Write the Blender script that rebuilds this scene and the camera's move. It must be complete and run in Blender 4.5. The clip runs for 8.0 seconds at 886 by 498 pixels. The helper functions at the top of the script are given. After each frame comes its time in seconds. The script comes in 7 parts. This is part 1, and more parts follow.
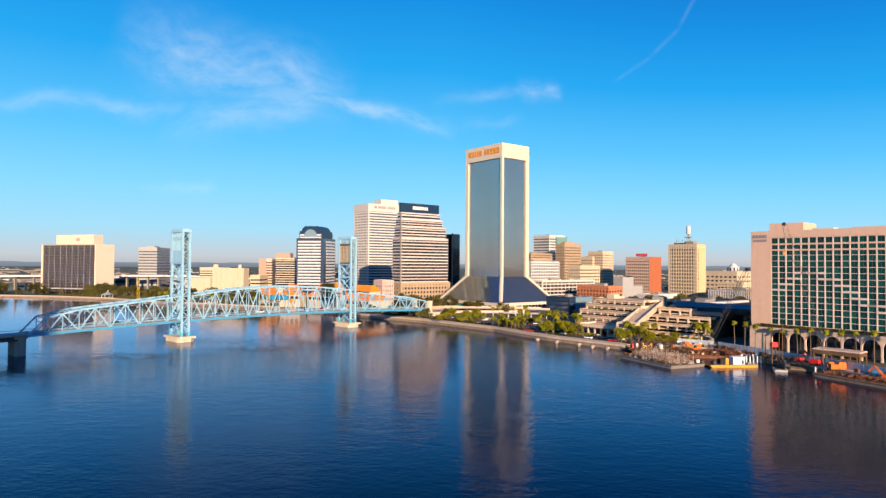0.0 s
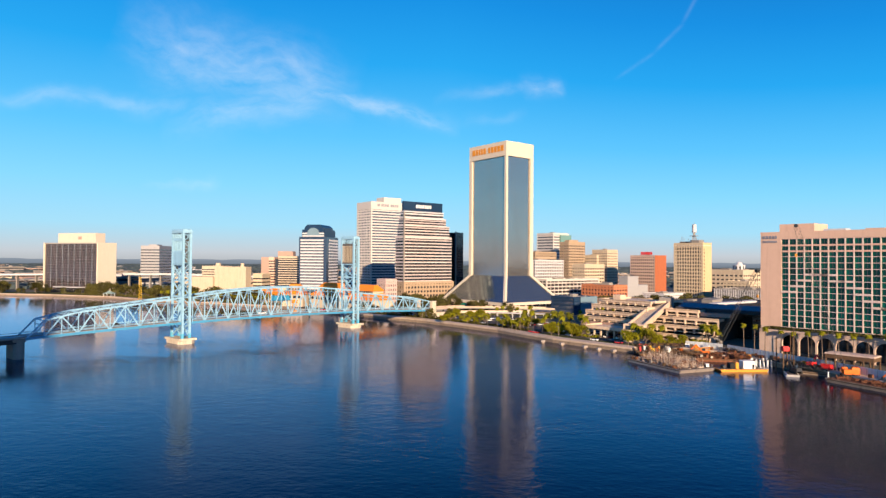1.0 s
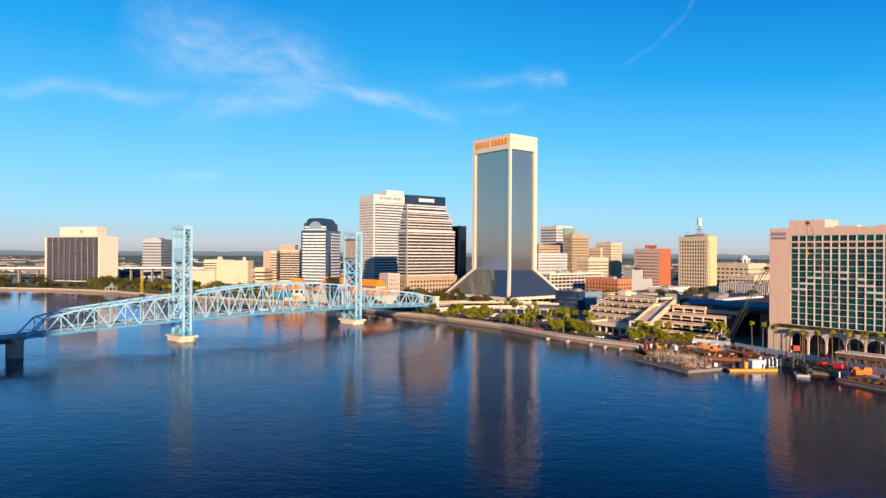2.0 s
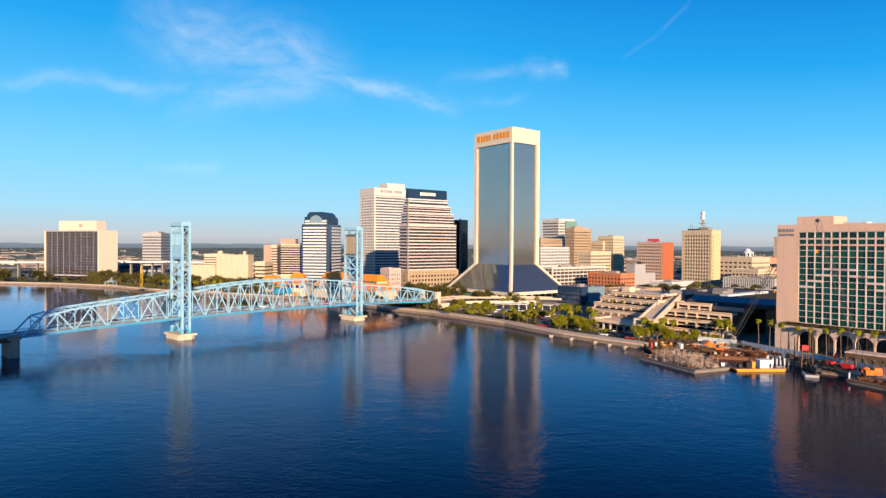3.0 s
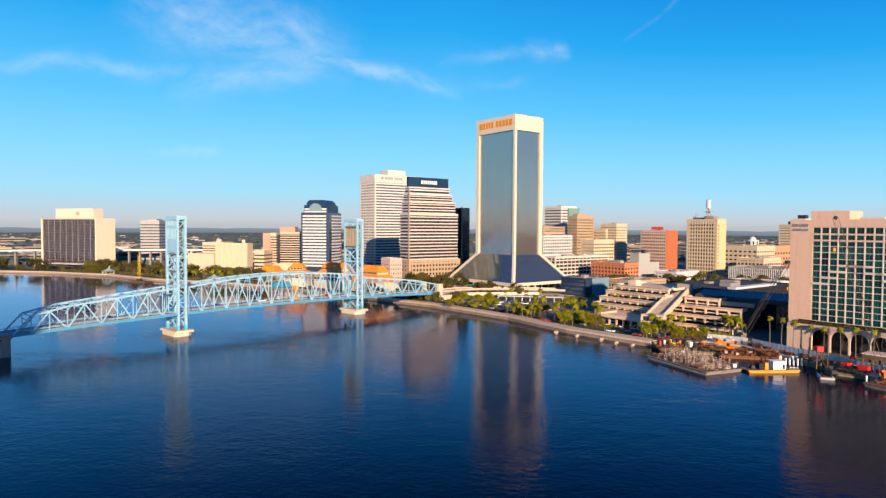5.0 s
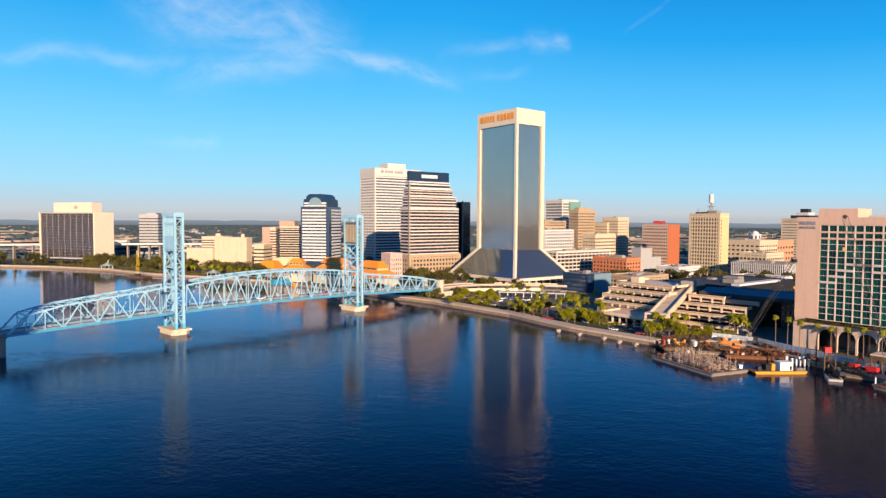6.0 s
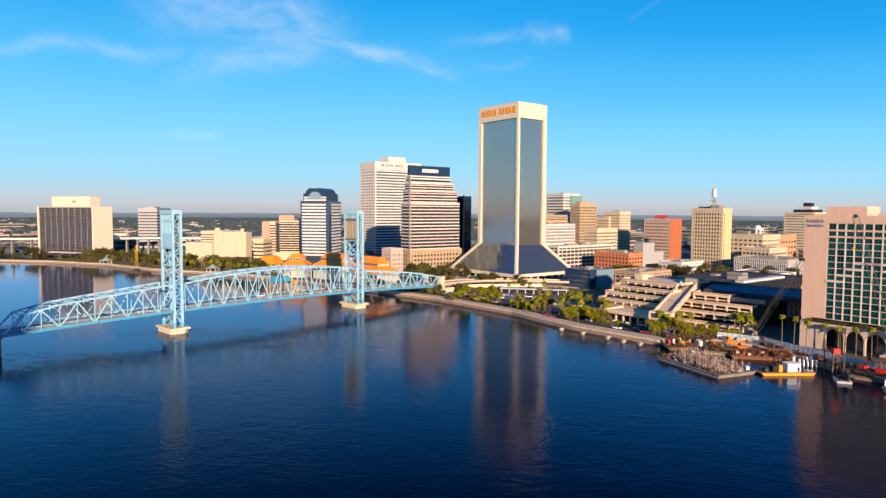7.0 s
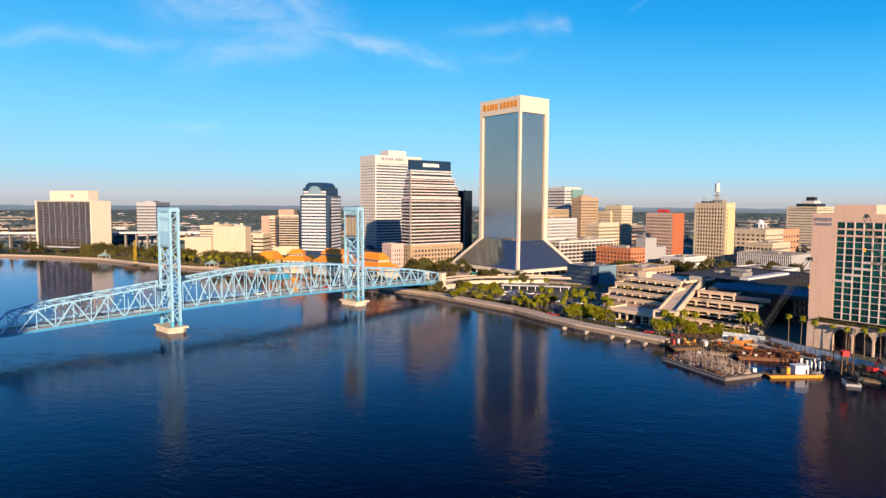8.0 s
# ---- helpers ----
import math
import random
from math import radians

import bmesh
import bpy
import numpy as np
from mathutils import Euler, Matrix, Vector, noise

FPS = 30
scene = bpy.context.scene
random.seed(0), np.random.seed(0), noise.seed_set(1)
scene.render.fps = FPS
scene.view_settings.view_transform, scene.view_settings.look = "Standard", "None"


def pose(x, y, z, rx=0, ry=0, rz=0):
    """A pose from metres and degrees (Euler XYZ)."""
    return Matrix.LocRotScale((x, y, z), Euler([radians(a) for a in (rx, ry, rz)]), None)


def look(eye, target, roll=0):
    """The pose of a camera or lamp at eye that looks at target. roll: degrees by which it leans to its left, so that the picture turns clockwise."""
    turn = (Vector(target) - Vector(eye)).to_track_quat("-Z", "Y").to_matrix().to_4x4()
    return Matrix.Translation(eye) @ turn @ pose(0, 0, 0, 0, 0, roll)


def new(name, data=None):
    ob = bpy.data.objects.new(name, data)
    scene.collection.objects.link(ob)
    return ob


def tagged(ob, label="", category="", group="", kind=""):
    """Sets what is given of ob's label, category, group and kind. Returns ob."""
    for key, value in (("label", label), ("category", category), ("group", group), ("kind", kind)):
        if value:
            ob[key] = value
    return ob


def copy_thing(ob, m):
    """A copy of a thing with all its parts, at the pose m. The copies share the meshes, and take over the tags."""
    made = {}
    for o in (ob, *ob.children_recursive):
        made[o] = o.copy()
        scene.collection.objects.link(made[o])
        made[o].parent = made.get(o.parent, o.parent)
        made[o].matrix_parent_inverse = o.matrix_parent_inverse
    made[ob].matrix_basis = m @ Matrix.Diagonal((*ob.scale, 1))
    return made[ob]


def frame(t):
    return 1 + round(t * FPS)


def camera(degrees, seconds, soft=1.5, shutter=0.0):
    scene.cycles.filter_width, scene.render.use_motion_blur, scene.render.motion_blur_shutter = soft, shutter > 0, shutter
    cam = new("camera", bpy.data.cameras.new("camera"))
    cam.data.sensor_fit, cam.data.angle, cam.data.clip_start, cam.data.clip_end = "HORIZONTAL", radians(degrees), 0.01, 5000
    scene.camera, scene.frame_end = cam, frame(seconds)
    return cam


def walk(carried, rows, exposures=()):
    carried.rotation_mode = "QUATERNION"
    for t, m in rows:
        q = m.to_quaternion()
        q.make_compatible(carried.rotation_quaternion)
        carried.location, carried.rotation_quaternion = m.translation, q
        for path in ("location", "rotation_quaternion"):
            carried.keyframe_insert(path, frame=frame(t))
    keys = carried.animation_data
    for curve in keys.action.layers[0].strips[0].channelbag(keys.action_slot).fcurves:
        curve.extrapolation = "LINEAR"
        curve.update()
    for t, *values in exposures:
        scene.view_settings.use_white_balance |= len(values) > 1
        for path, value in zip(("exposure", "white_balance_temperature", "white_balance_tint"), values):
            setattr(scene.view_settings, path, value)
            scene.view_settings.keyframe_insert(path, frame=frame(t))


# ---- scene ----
cam = camera(69.9, 8.0, soft=1.4)
PATH = [
    (0, (2.17, 13.271, 46.168), (2.169, 15.271, 46.215), 0.4),
    (0.5, (1.825, 15.932, 47.561), (1.82, 17.932, 47.607), 0.3),
    (1, (1.493, 18.597, 48.751), (1.483, 20.597, 48.787), 0.4),
    (1.5, (1.03, 20.933, 50.247), (1.016, 22.933, 50.269), 0.4),
    (3, (0.12, 28.55, 54.501), (0.1, 30.55, 54.483), 0.3),
    (3.5, (-0.201, 31.033, 55.928), (-0.221, 33.032, 55.897), 0.3),
    (4, (-0.399, 33.616, 57.119), (-0.42, 35.616, 57.076), 0.3),
    (4.5, (-0.813, 35.94, 58.628), (-0.834, 37.939, 58.572), 0.3),
    (6, (-1.868, 43.125, 63.061), (-1.889, 45.123, 62.966), 0.3),
    (6.5, (-2.314, 45.77, 64.329), (-2.334, 47.767, 64.222), 0.3),
    (7, (-2.81, 47.983, 65.856), (-2.831, 49.98, 65.736), 0.3),
    (7.5, (-3.023, 50.691, 67.191), (-3.044, 52.686, 67.058), 0.3),
    (8, (-3.64, 53.085, 68.755), (-3.661, 55.08, 68.61), 0.3),
]
walk(cam, [(t, look(eye, target, roll)) for t, eye, target, roll in PATH])

# ---------- world, sun, exposure ----------
SUN_AZ, SUN_EL = 164.5, 14.0
world = bpy.data.worlds.new("world")
scene.world = world
world.use_nodes = True
wt = world.node_tree
wt.nodes.clear()


def wmath(op, a, b=None, c=None, clamp=False):
    n = wt.nodes.new("ShaderNodeMath")
    n.operation, n.use_clamp = op, clamp
    for i, v in enumerate((a, b, c)):
        if v is None:
            continue
        if isinstance(v, (int, float)):
            n.inputs[i].default_value = v
        else:
            wt.links.new(v, n.inputs[i])
    return n.outputs[0]


sky = wt.nodes.new("ShaderNodeTexSky")
sky.sky_type, sky.sun_disc = "NISHITA", False
sky.sun_elevation, sky.sun_rotation = radians(SUN_EL), radians(SUN_AZ)
sky.air_density, sky.dust_density, sky.ozone_density, sky.altitude = 1.0, 0.6, 1.5, 20
tc = wt.nodes.new("ShaderNodeTexCoord")
sep = wt.nodes.new("ShaderNodeSeparateXYZ")
wt.links.new(tc.outputs["Generated"], sep.inputs[0])
# the clear morning air: hazy grey at the horizon, deep blue above, the same all round
air = wt.nodes.new("ShaderNodeValToRGB")
# the blue deepens smoothly round towards the east
east = wmath("MULTIPLY_ADD", wmath("MAXIMUM", sep.outputs["X"], 0.0), 0.50, 1.0)
wt.links.new(wmath("MULTIPLY", wmath("MULTIPLY", sep.outputs["Z"], east), 1.8, clamp=True), air.inputs[0])
AIR = ((0.0, (0.50, 0.53, 0.57)), (0.018, (0.56, 0.61, 0.67)), (0.045, (0.49, 0.66, 0.78)), (0.09, (0.37, 0.73, 0.95)), (0.20, (0.235, 0.69, 1.03)), (0.34, (0.10, 0.56, 1.0)),
       (0.53, (0.01, 0.39, 0.90)), (0.70, (0.0, 0.275, 0.78)), (1.0, (0.0, 0.12, 0.50)))
while len(air.color_ramp.elements) < len(AIR):
    air.color_ramp.elements.new(0.5)
for e, (at, rgb) in zip(air.color_ramp.elements, AIR):
    e.position, e.color = at, (*rgb, 1)
air_gain = wt.nodes.new("ShaderNodeVectorMath")
air_gain.operation = "SCALE"
air_gain.inputs["Scale"].default_value = 5.0
wt.links.new(air.outputs[0], air_gain.inputs[0])
hsv = wt.nodes.new("ShaderNodeMix")
hsv.data_type = "RGBA"
hsv.inputs["Factor"].default_value = 0.97
wt.links.new(sky.outputs[0], hsv.inputs["A"])
wt.links.new(air_gain.outputs[0], hsv.inputs["B"])
ahead = wmath("MAXIMUM", sep.outputs["Y"], 0.02)
gx = wmath("DIVIDE", sep.outputs["X"], ahead)
gz = wmath("DIVIDE", sep.outputs["Z"], ahead)
plane = wt.nodes.new("ShaderNodeCombineXYZ")
wt.links.new(gx, plane.inputs[0])
wt.links.new(gz, plane.inputs[1])
front = wmath("GREATER_THAN", sep.outputs["Y"], 0.03)

# slow drift that bends the cloud streaks
warp = wt.nodes.new("ShaderNodeTexNoise")
warp.inputs["Scale"].default_value, warp.inputs["Detail"].default_value = 7.0, 5
wt.links.new(plane.outputs[0], warp.inputs["Vector"])
bend = wt.nodes.new("ShaderNodeVectorMath")
bend.operation = "MULTIPLY_ADD"
wt.links.new(warp.outputs["Color"], bend.inputs[0])
bend.inputs[1].default_value = (0.08, 0.08, 0)
shift = wt.nodes.new("ShaderNodeVectorMath")
shift.operation = "SUBTRACT"
wt.links.new(plane.outputs[0], shift.inputs[0])
shift.inputs[1].default_value = (0.04, 0.04, 0)
wt.links.new(shift.outputs[0], bend.inputs[2])
cloud = 0.0


def streak(p, q, half, strength, grain, bent=True, blur=1.0):
    """One wisp of cirrus from p to q in the sky ahead, half as wide on either side."""
    dx, dz = q[0] - p[0], q[1] - p[1]
    length = math.hypot(dx, dz)
    ex, ez = dx / length, dz / length
    s = wt.nodes.new("ShaderNodeSeparateXYZ")
    wt.links.new((bend if bent else plane).outputs[0], s.inputs[0])
    rx, rz = wmath("SUBTRACT", s.outputs[0], p[0]), wmath("SUBTRACT", s.outputs[1], p[1])
    along = wmath("DIVIDE", wmath("ADD", wmath("MULTIPLY", rx, ex), wmath("MULTIPLY", rz, ez)), length)
    across = wmath("DIVIDE", wmath("SUBTRACT", wmath("MULTIPLY", rz, ex), wmath("MULTIPLY", rx, ez)), half)
    fall = wmath("POWER", 2.718, wmath("MULTIPLY", wmath("MULTIPLY", across, across), -blur))
    ends = wmath("MULTIPLY", wmath("MULTIPLY", along, 3.2, clamp=True), wmath("MULTIPLY", wmath("SUBTRACT", 1.0, along), 5.0, clamp=True))
    v = wt.nodes.new("ShaderNodeCombineXYZ")
    wt.links.new(wmath("MULTIPLY", along, length * grain), v.inputs[0])
    wt.links.new(wmath("MULTIPLY", across, half * grain * 2.2), v.inputs[1])
    v.inputs[2].default_value = p[0] * 7.3
    n = wt.nodes.new("ShaderNodeTexNoise")
    n.inputs["Scale"].default_value, n.inputs["Detail"].default_value, n.inputs["Roughness"].default_value = 1.0, 5, 0.6
    wt.links.new(v.outputs[0], n.inputs["Vector"])
    puff = wmath("MULTIPLY", wmath("SUBTRACT", n.outputs[0], 0.22), 2.1, clamp=True)
    return wmath("MULTIPLY", wmath("MULTIPLY", fall, ends), wmath("MULTIPLY", puff, strength))


for row in (((-0.78, 0.262), (-0.38, 0.243), 0.013, 0.24, 13), ((-0.54, 0.372), (-0.14, 0.256), 0.050, 0.33, 15), ((-0.34, 0.292), (0.035, 0.212), 0.0125, 0.40, 16),
            ((-0.50, 0.335), (-0.34, 0.325), 0.055, 0.20, 22), ((-0.45, 0.208), (-0.17, 0.256), 0.026, 0.27, 16), ((-0.02, 0.256), (0.19, 0.290), 0.008, 0.16, 18),
            ((0.11, 0.274), (0.185, 0.284), 0.014, 0.26, 30), ((-0.48, 0.125), (-0.36, 0.122), 0.006, 0.16, 22), ((0.02, 0.222), (0.12, 0.236), 0.008, 0.08, 22)):
    cloud = wmath("MAXIMUM", cloud, streak(*row))
# an old vapour trail, bent by the wind
for p, q in (((0.262, 0.286), (0.333, 0.335)), ((0.322, 0.327), (0.376, 0.380)), ((0.368, 0.371), (0.405, 0.440))):
    cloud = wmath("MAXIMUM", cloud, streak(p, q, 0.0030, 0.065, 30, False))
cloud = wmath("MULTIPLY", cloud, front)
white = wt.nodes.new("ShaderNodeMix")
white.data_type = "RGBA"
wt.links.new(cloud, white.inputs["Factor"])
wt.links.new(hsv.outputs["Result"], white.inputs["A"])
white.inputs["B"].default_value = (4.7, 4.9, 5.1, 1)
back = wt.nodes.new("ShaderNodeBackground")
back.inputs["Strength"].default_value = 0.09
wt.links.new(white.outputs["Result"], back.inputs["Color"])
wout = wt.nodes.new("ShaderNodeOutputWorld")
wt.links.new(back.outputs[0], wout.inputs[0])

sun = new("sun", bpy.data.lights.new("sun", "SUN"))
sun.data.energy, sun.data.angle, sun.data.color = 5.0, radians(0.53), (1.0, 0.725, 0.485)
scene.view_settings.exposure = 1.165
az, el = radians(SUN_AZ), radians(SUN_EL)
to_sun = Vector((math.sin(az) * math.cos(el), math.cos(az) * math.cos(el), math.sin(el)))
sun.matrix_world = look(tuple(to_sun * 900), (0, 0, 0))


# ---------- materials ----------
def surface(name, colour, rough=0.7, metal=0.0, vary=0.12, scale=0.4, fine=4.0, bump=0.1, spec=0.25, by_object=0.0, by_island=0.0, stain=0.0):
    """A weathered surface: two scales of noise over the base colour, fine relief, optional differences from piece to piece."""
    m = bpy.data.materials.new(name)
    m.use_nodes = True
    t = m.node_tree
    b = t.nodes["Principled BSDF"]
    b.inputs["Roughness"].default_value, b.inputs["Metallic"].default_value = rough, metal
    b.inputs["Specular IOR Level"].default_value = spec
    co = t.nodes.new("ShaderNodeTexCoord")
    geo = t.nodes.new("ShaderNodeNewGeometry")

    def math_(op, a, c):
        n = t.nodes.new("ShaderNodeMath")
        n.operation = op
        for i, v in enumerate((a, c)):
            if isinstance(v, (int, float)):
                n.inputs[i].default_value = v
            else:
                t.links.new(v, n.inputs[i])
        return n.outputs[0]

    def noise_(s, detail=4, stretch=None):
        n = t.nodes.new("ShaderNodeTexNoise")
        n.inputs["Scale"].default_value, n.inputs["Detail"].default_value = s, detail
        if stretch:
            mp = t.nodes.new("ShaderNodeMapping")
            mp.inputs["Scale"].default_value = stretch
            t.links.new(geo.outputs["Position"], mp.inputs["Vector"])
            t.links.new(mp.outputs[0], n.inputs["Vector"])
        else:
            t.links.new(geo.outputs["Position"], n.inputs["Vector"])
        return n.outputs[0]

    big, small = noise_(scale), noise_(fine)
    amount = math_("ADD", math_("MULTIPLY", math_("SUBTRACT", big, 0.5), vary * 2.4), math_("MULTIPLY", math_("SUBTRACT", small, 0.5), vary * 1.4))
    if stain:
        streaks = noise_(1.0, 5, (0.7, 0.7, 0.05))
        amount = math_("SUBTRACT", amount, math_("MULTIPLY", math_("MAXIMUM", math_("SUBTRACT", streaks, 0.5), 0.0), stain * 3))
    if by_object:
        info = t.nodes.new("ShaderNodeObjectInfo")
        amount = math_("ADD", amount, math_("MULTIPLY", math_("SUBTRACT", info.outputs["Random"], 0.5), by_object * 2))
    if by_island:
        amount = math_("ADD", amount, math_("MULTIPLY", math_("SUBTRACT", geo.outputs["Random Per Island"], 0.5), by_island * 2))
    gain = math_("MAXIMUM", math_("ADD", amount, 1.0), 0.15)
    mul = t.nodes.new("ShaderNodeVectorMath")
    mul.operation = "SCALE"
    mul.inputs[0].default_value = colour
    t.links.new(gain, mul.inputs["Scale"])
    t.links.new(mul.outputs[0], b.inputs["Base Color"])
    if bump:
        bp = t.nodes.new("ShaderNodeBump")
        bp.inputs["Strength"].default_value, bp.inputs["Distance"].default_value = bump, 0.05
        t.links.new(small, bp.inputs["Height"])
        t.links.new(bp.outputs[0], b.inputs["Normal"])
    return m


def glazing(name, colour, rough=0.06, metal=0.9, wave=0.02, by_object=0.1, spec=0.8):
    """Coated window glass: a tinted mirror, its panes slightly out of true."""
    m = surface(name, colour, rough, metal, 0.10, 0.05, 0.6, 0.0, spec, by_object)
    t = m.node_tree
    b = t.nodes["Principled BSDF"]
    geo = t.nodes.new("ShaderNodeNewGeometry")
    n = t.nodes.new("ShaderNodeTexNoise")
    n.inputs["Scale"].default_value, n.inputs["Detail"].default_value = 0.22, 2
    t.links.new(geo.outputs["Position"], n.inputs["Vector"])
    bp = t.nodes.new("ShaderNodeBump")
    bp.inputs["Strength"].default_value, bp.inputs["Distance"].default_value = 1.0, wave
    t.links.new(n.outputs[0], bp.inputs["Height"])
    t.links.new(bp.outputs[0], b.inputs["Normal"])
    return m


CREAM = surface("cream_concrete", (0.475, 0.42, 0.34), 0.75, vary=0.06, stain=0.05)
WHITE = surface("white_concrete", (0.42, 0.42, 0.435), 0.75, vary=0.06, stain=0.05)
OFFWHITE = surface("offwhite_stucco", (0.425, 0.355, 0.262), 0.8, vary=0.08, stain=0.2)
TAN = surface("tan_precast", (0.3, 0.225, 0.154), 0.8, vary=0.08, stain=0.2)
PINK = surface("pink_precast", (0.495, 0.338, 0.258), 0.8, vary=0.06, stain=0.12)
ROSE = surface("rose_granite", (0.3, 0.203, 0.165), 0.6, vary=0.08, stain=0.1)
BRICK = surface("red_brick", (0.38, 0.145, 0.075), 0.85, vary=0.16, stain=0.15)
ORANGE_WALL = surface("orange_brick", (0.285, 0.09, 0.042), 0.85, vary=0.1, stain=0.1)
GREY = surface("grey_concrete", (0.203, 0.188, 0.173), 0.85, vary=0.12, stain=0.2)
DARK = surface("dark_metal", (0.0263, 0.0285, 0.0338), 0.45, 0.3, vary=0.15)
ROOF = surface("pale_roof_gravel", (0.247, 0.225, 0.203), 0.9, vary=0.18, scale=0.12)
ROOF_DARK = surface("dark_roof_membrane", (0.034, 0.036, 0.042), 0.8, vary=0.2, scale=0.12)
ORANGE_ROOF = surface("orange_metal_roof", (0.58, 0.185, 0.014), 0.5, vary=0.1, scale=0.3)
BLUE_STEEL = surface("pale_blue_paint", (0.215, 0.39, 0.52), 0.45, vary=0.1, stain=0.15)
BLUE_STEEL_DEEP = surface("bright_blue_paint", (0.075, 0.315, 0.465), 0.45, vary=0.1)
BLUE_SIGN = surface("blue_fascia", (0.012, 0.0338, 0.075), 0.35, 0.2, vary=0.08)
ASPHALT = surface("asphalt", (0.0638, 0.06, 0.057), 0.9, vary=0.2, scale=0.15)
PAVING = surface("pale_paving", (0.43, 0.335, 0.255), 0.85, vary=0.15, scale=0.3)
BULKHEAD = surface("bulkhead_concrete", (0.20, 0.155, 0.115), 0.85, vary=0.25, stain=0.5)
STONE = surface("pier_stone", (0.465, 0.405, 0.315), 0.85, vary=0.15, stain=0.5)
GLASS_WF = glazing("grey_mirror_glass", (0.43, 0.41, 0.385), 0.08)
GLASS_SKIRT = glazing("blue_grey_skirt_glass", (0.22, 0.25, 0.235), 0.09)
GLASS_DARK = glazing("dark_window_glass", (0.022, 0.025, 0.032), 0.1, 0.0)
GLASS_BLUE = glazing("blue_window_glass", (0.025, 0.045, 0.085), 0.08, 0.1)
GLASS_GREEN = glazing("green_window_glass", (0.001, 0.058, 0.040), 0.16, 0.0, by_object=0.6, spec=0.35)
RUST = surface("rusty_steel", (0.13, 0.052, 0.026), 0.85, vary=0.35, scale=0.8, stain=0.4)
BARGE = surface("barge_deck_plates", (0.085, 0.068, 0.055), 0.8, vary=0.3, scale=0.5)
TIMBER = surface("weathered_timber", (0.085, 0.052, 0.030), 0.9, vary=0.3)
YELLOW = surface("yellow_machine_paint", (0.46, 0.20, 0.015), 0.5, vary=0.12)
BRIGHT_YELLOW = surface("bright_yellow_paint", (0.62, 0.40, 0.03), 0.5, vary=0.1)
ORANGE = surface("orange_machine_paint", (0.585, 0.128, 0.015), 0.5, vary=0.12)
RED = surface("red_paint", (0.488, 0.0225, 0.0225), 0.45, vary=0.1)
WHITE_PAINT = surface("white_paint", (0.6, 0.6, 0.585), 0.5, vary=0.06)
GREEN_AWNING = surface("green_canvas", (0.015, 0.225, 0.15), 0.7, vary=0.1)
HOARDING = surface("pale_blue_hoarding", (0.38, 0.41, 0.44), 0.6, vary=0.12, by_object=0.12)
BLACK = surface("black_rubber", (0.015, 0.015, 0.015), 0.8)
LEAF = surface("leaf_green", (0.135, 0.132, 0.006), 0.75, vary=0.25, scale=0.3, by_object=0.25, by_island=0.4, bump=0, spec=0.08)
PALM = surface("palm_green", (0.125, 0.125, 0.007), 0.65, vary=0.2, scale=0.3, by_object=0.25, by_island=0.3, bump=0, spec=0.08)
OLIVE = surface("olive_leaf", (0.062, 0.058, 0.016), 0.8, vary=0.3, scale=0.2, by_object=0.35, by_island=0.4, bump=0, spec=0.08)
BARK = surface("bark", (0.128, 0.0975, 0.075), 0.9, vary=0.25)
# foliage colour shifted blue-grey, the haze of distance mixed in
FAR_LEAF = surface("hazy_far_woodland", (0.058, 0.078, 0.078), 0.9, vary=0.3, scale=0.004, fine=0.05, by_island=0.22, bump=0, spec=0.08)
GRASS = surface("grass", (0.05, 0.06, 0.014), 0.95, vary=0.25, scale=0.1, spec=0.08)
LETTER_ORANGE = surface("orange_letters", (0.50, 0.20, 0.018), 0.5, vary=0.05)
LETTER_GREY = surface("grey_letters", (0.20, 0.195, 0.225), 0.5, vary=0.05)
LETTER_WHITE = surface("white_letters", (0.6, 0.6, 0.6), 0.5, vary=0.05)


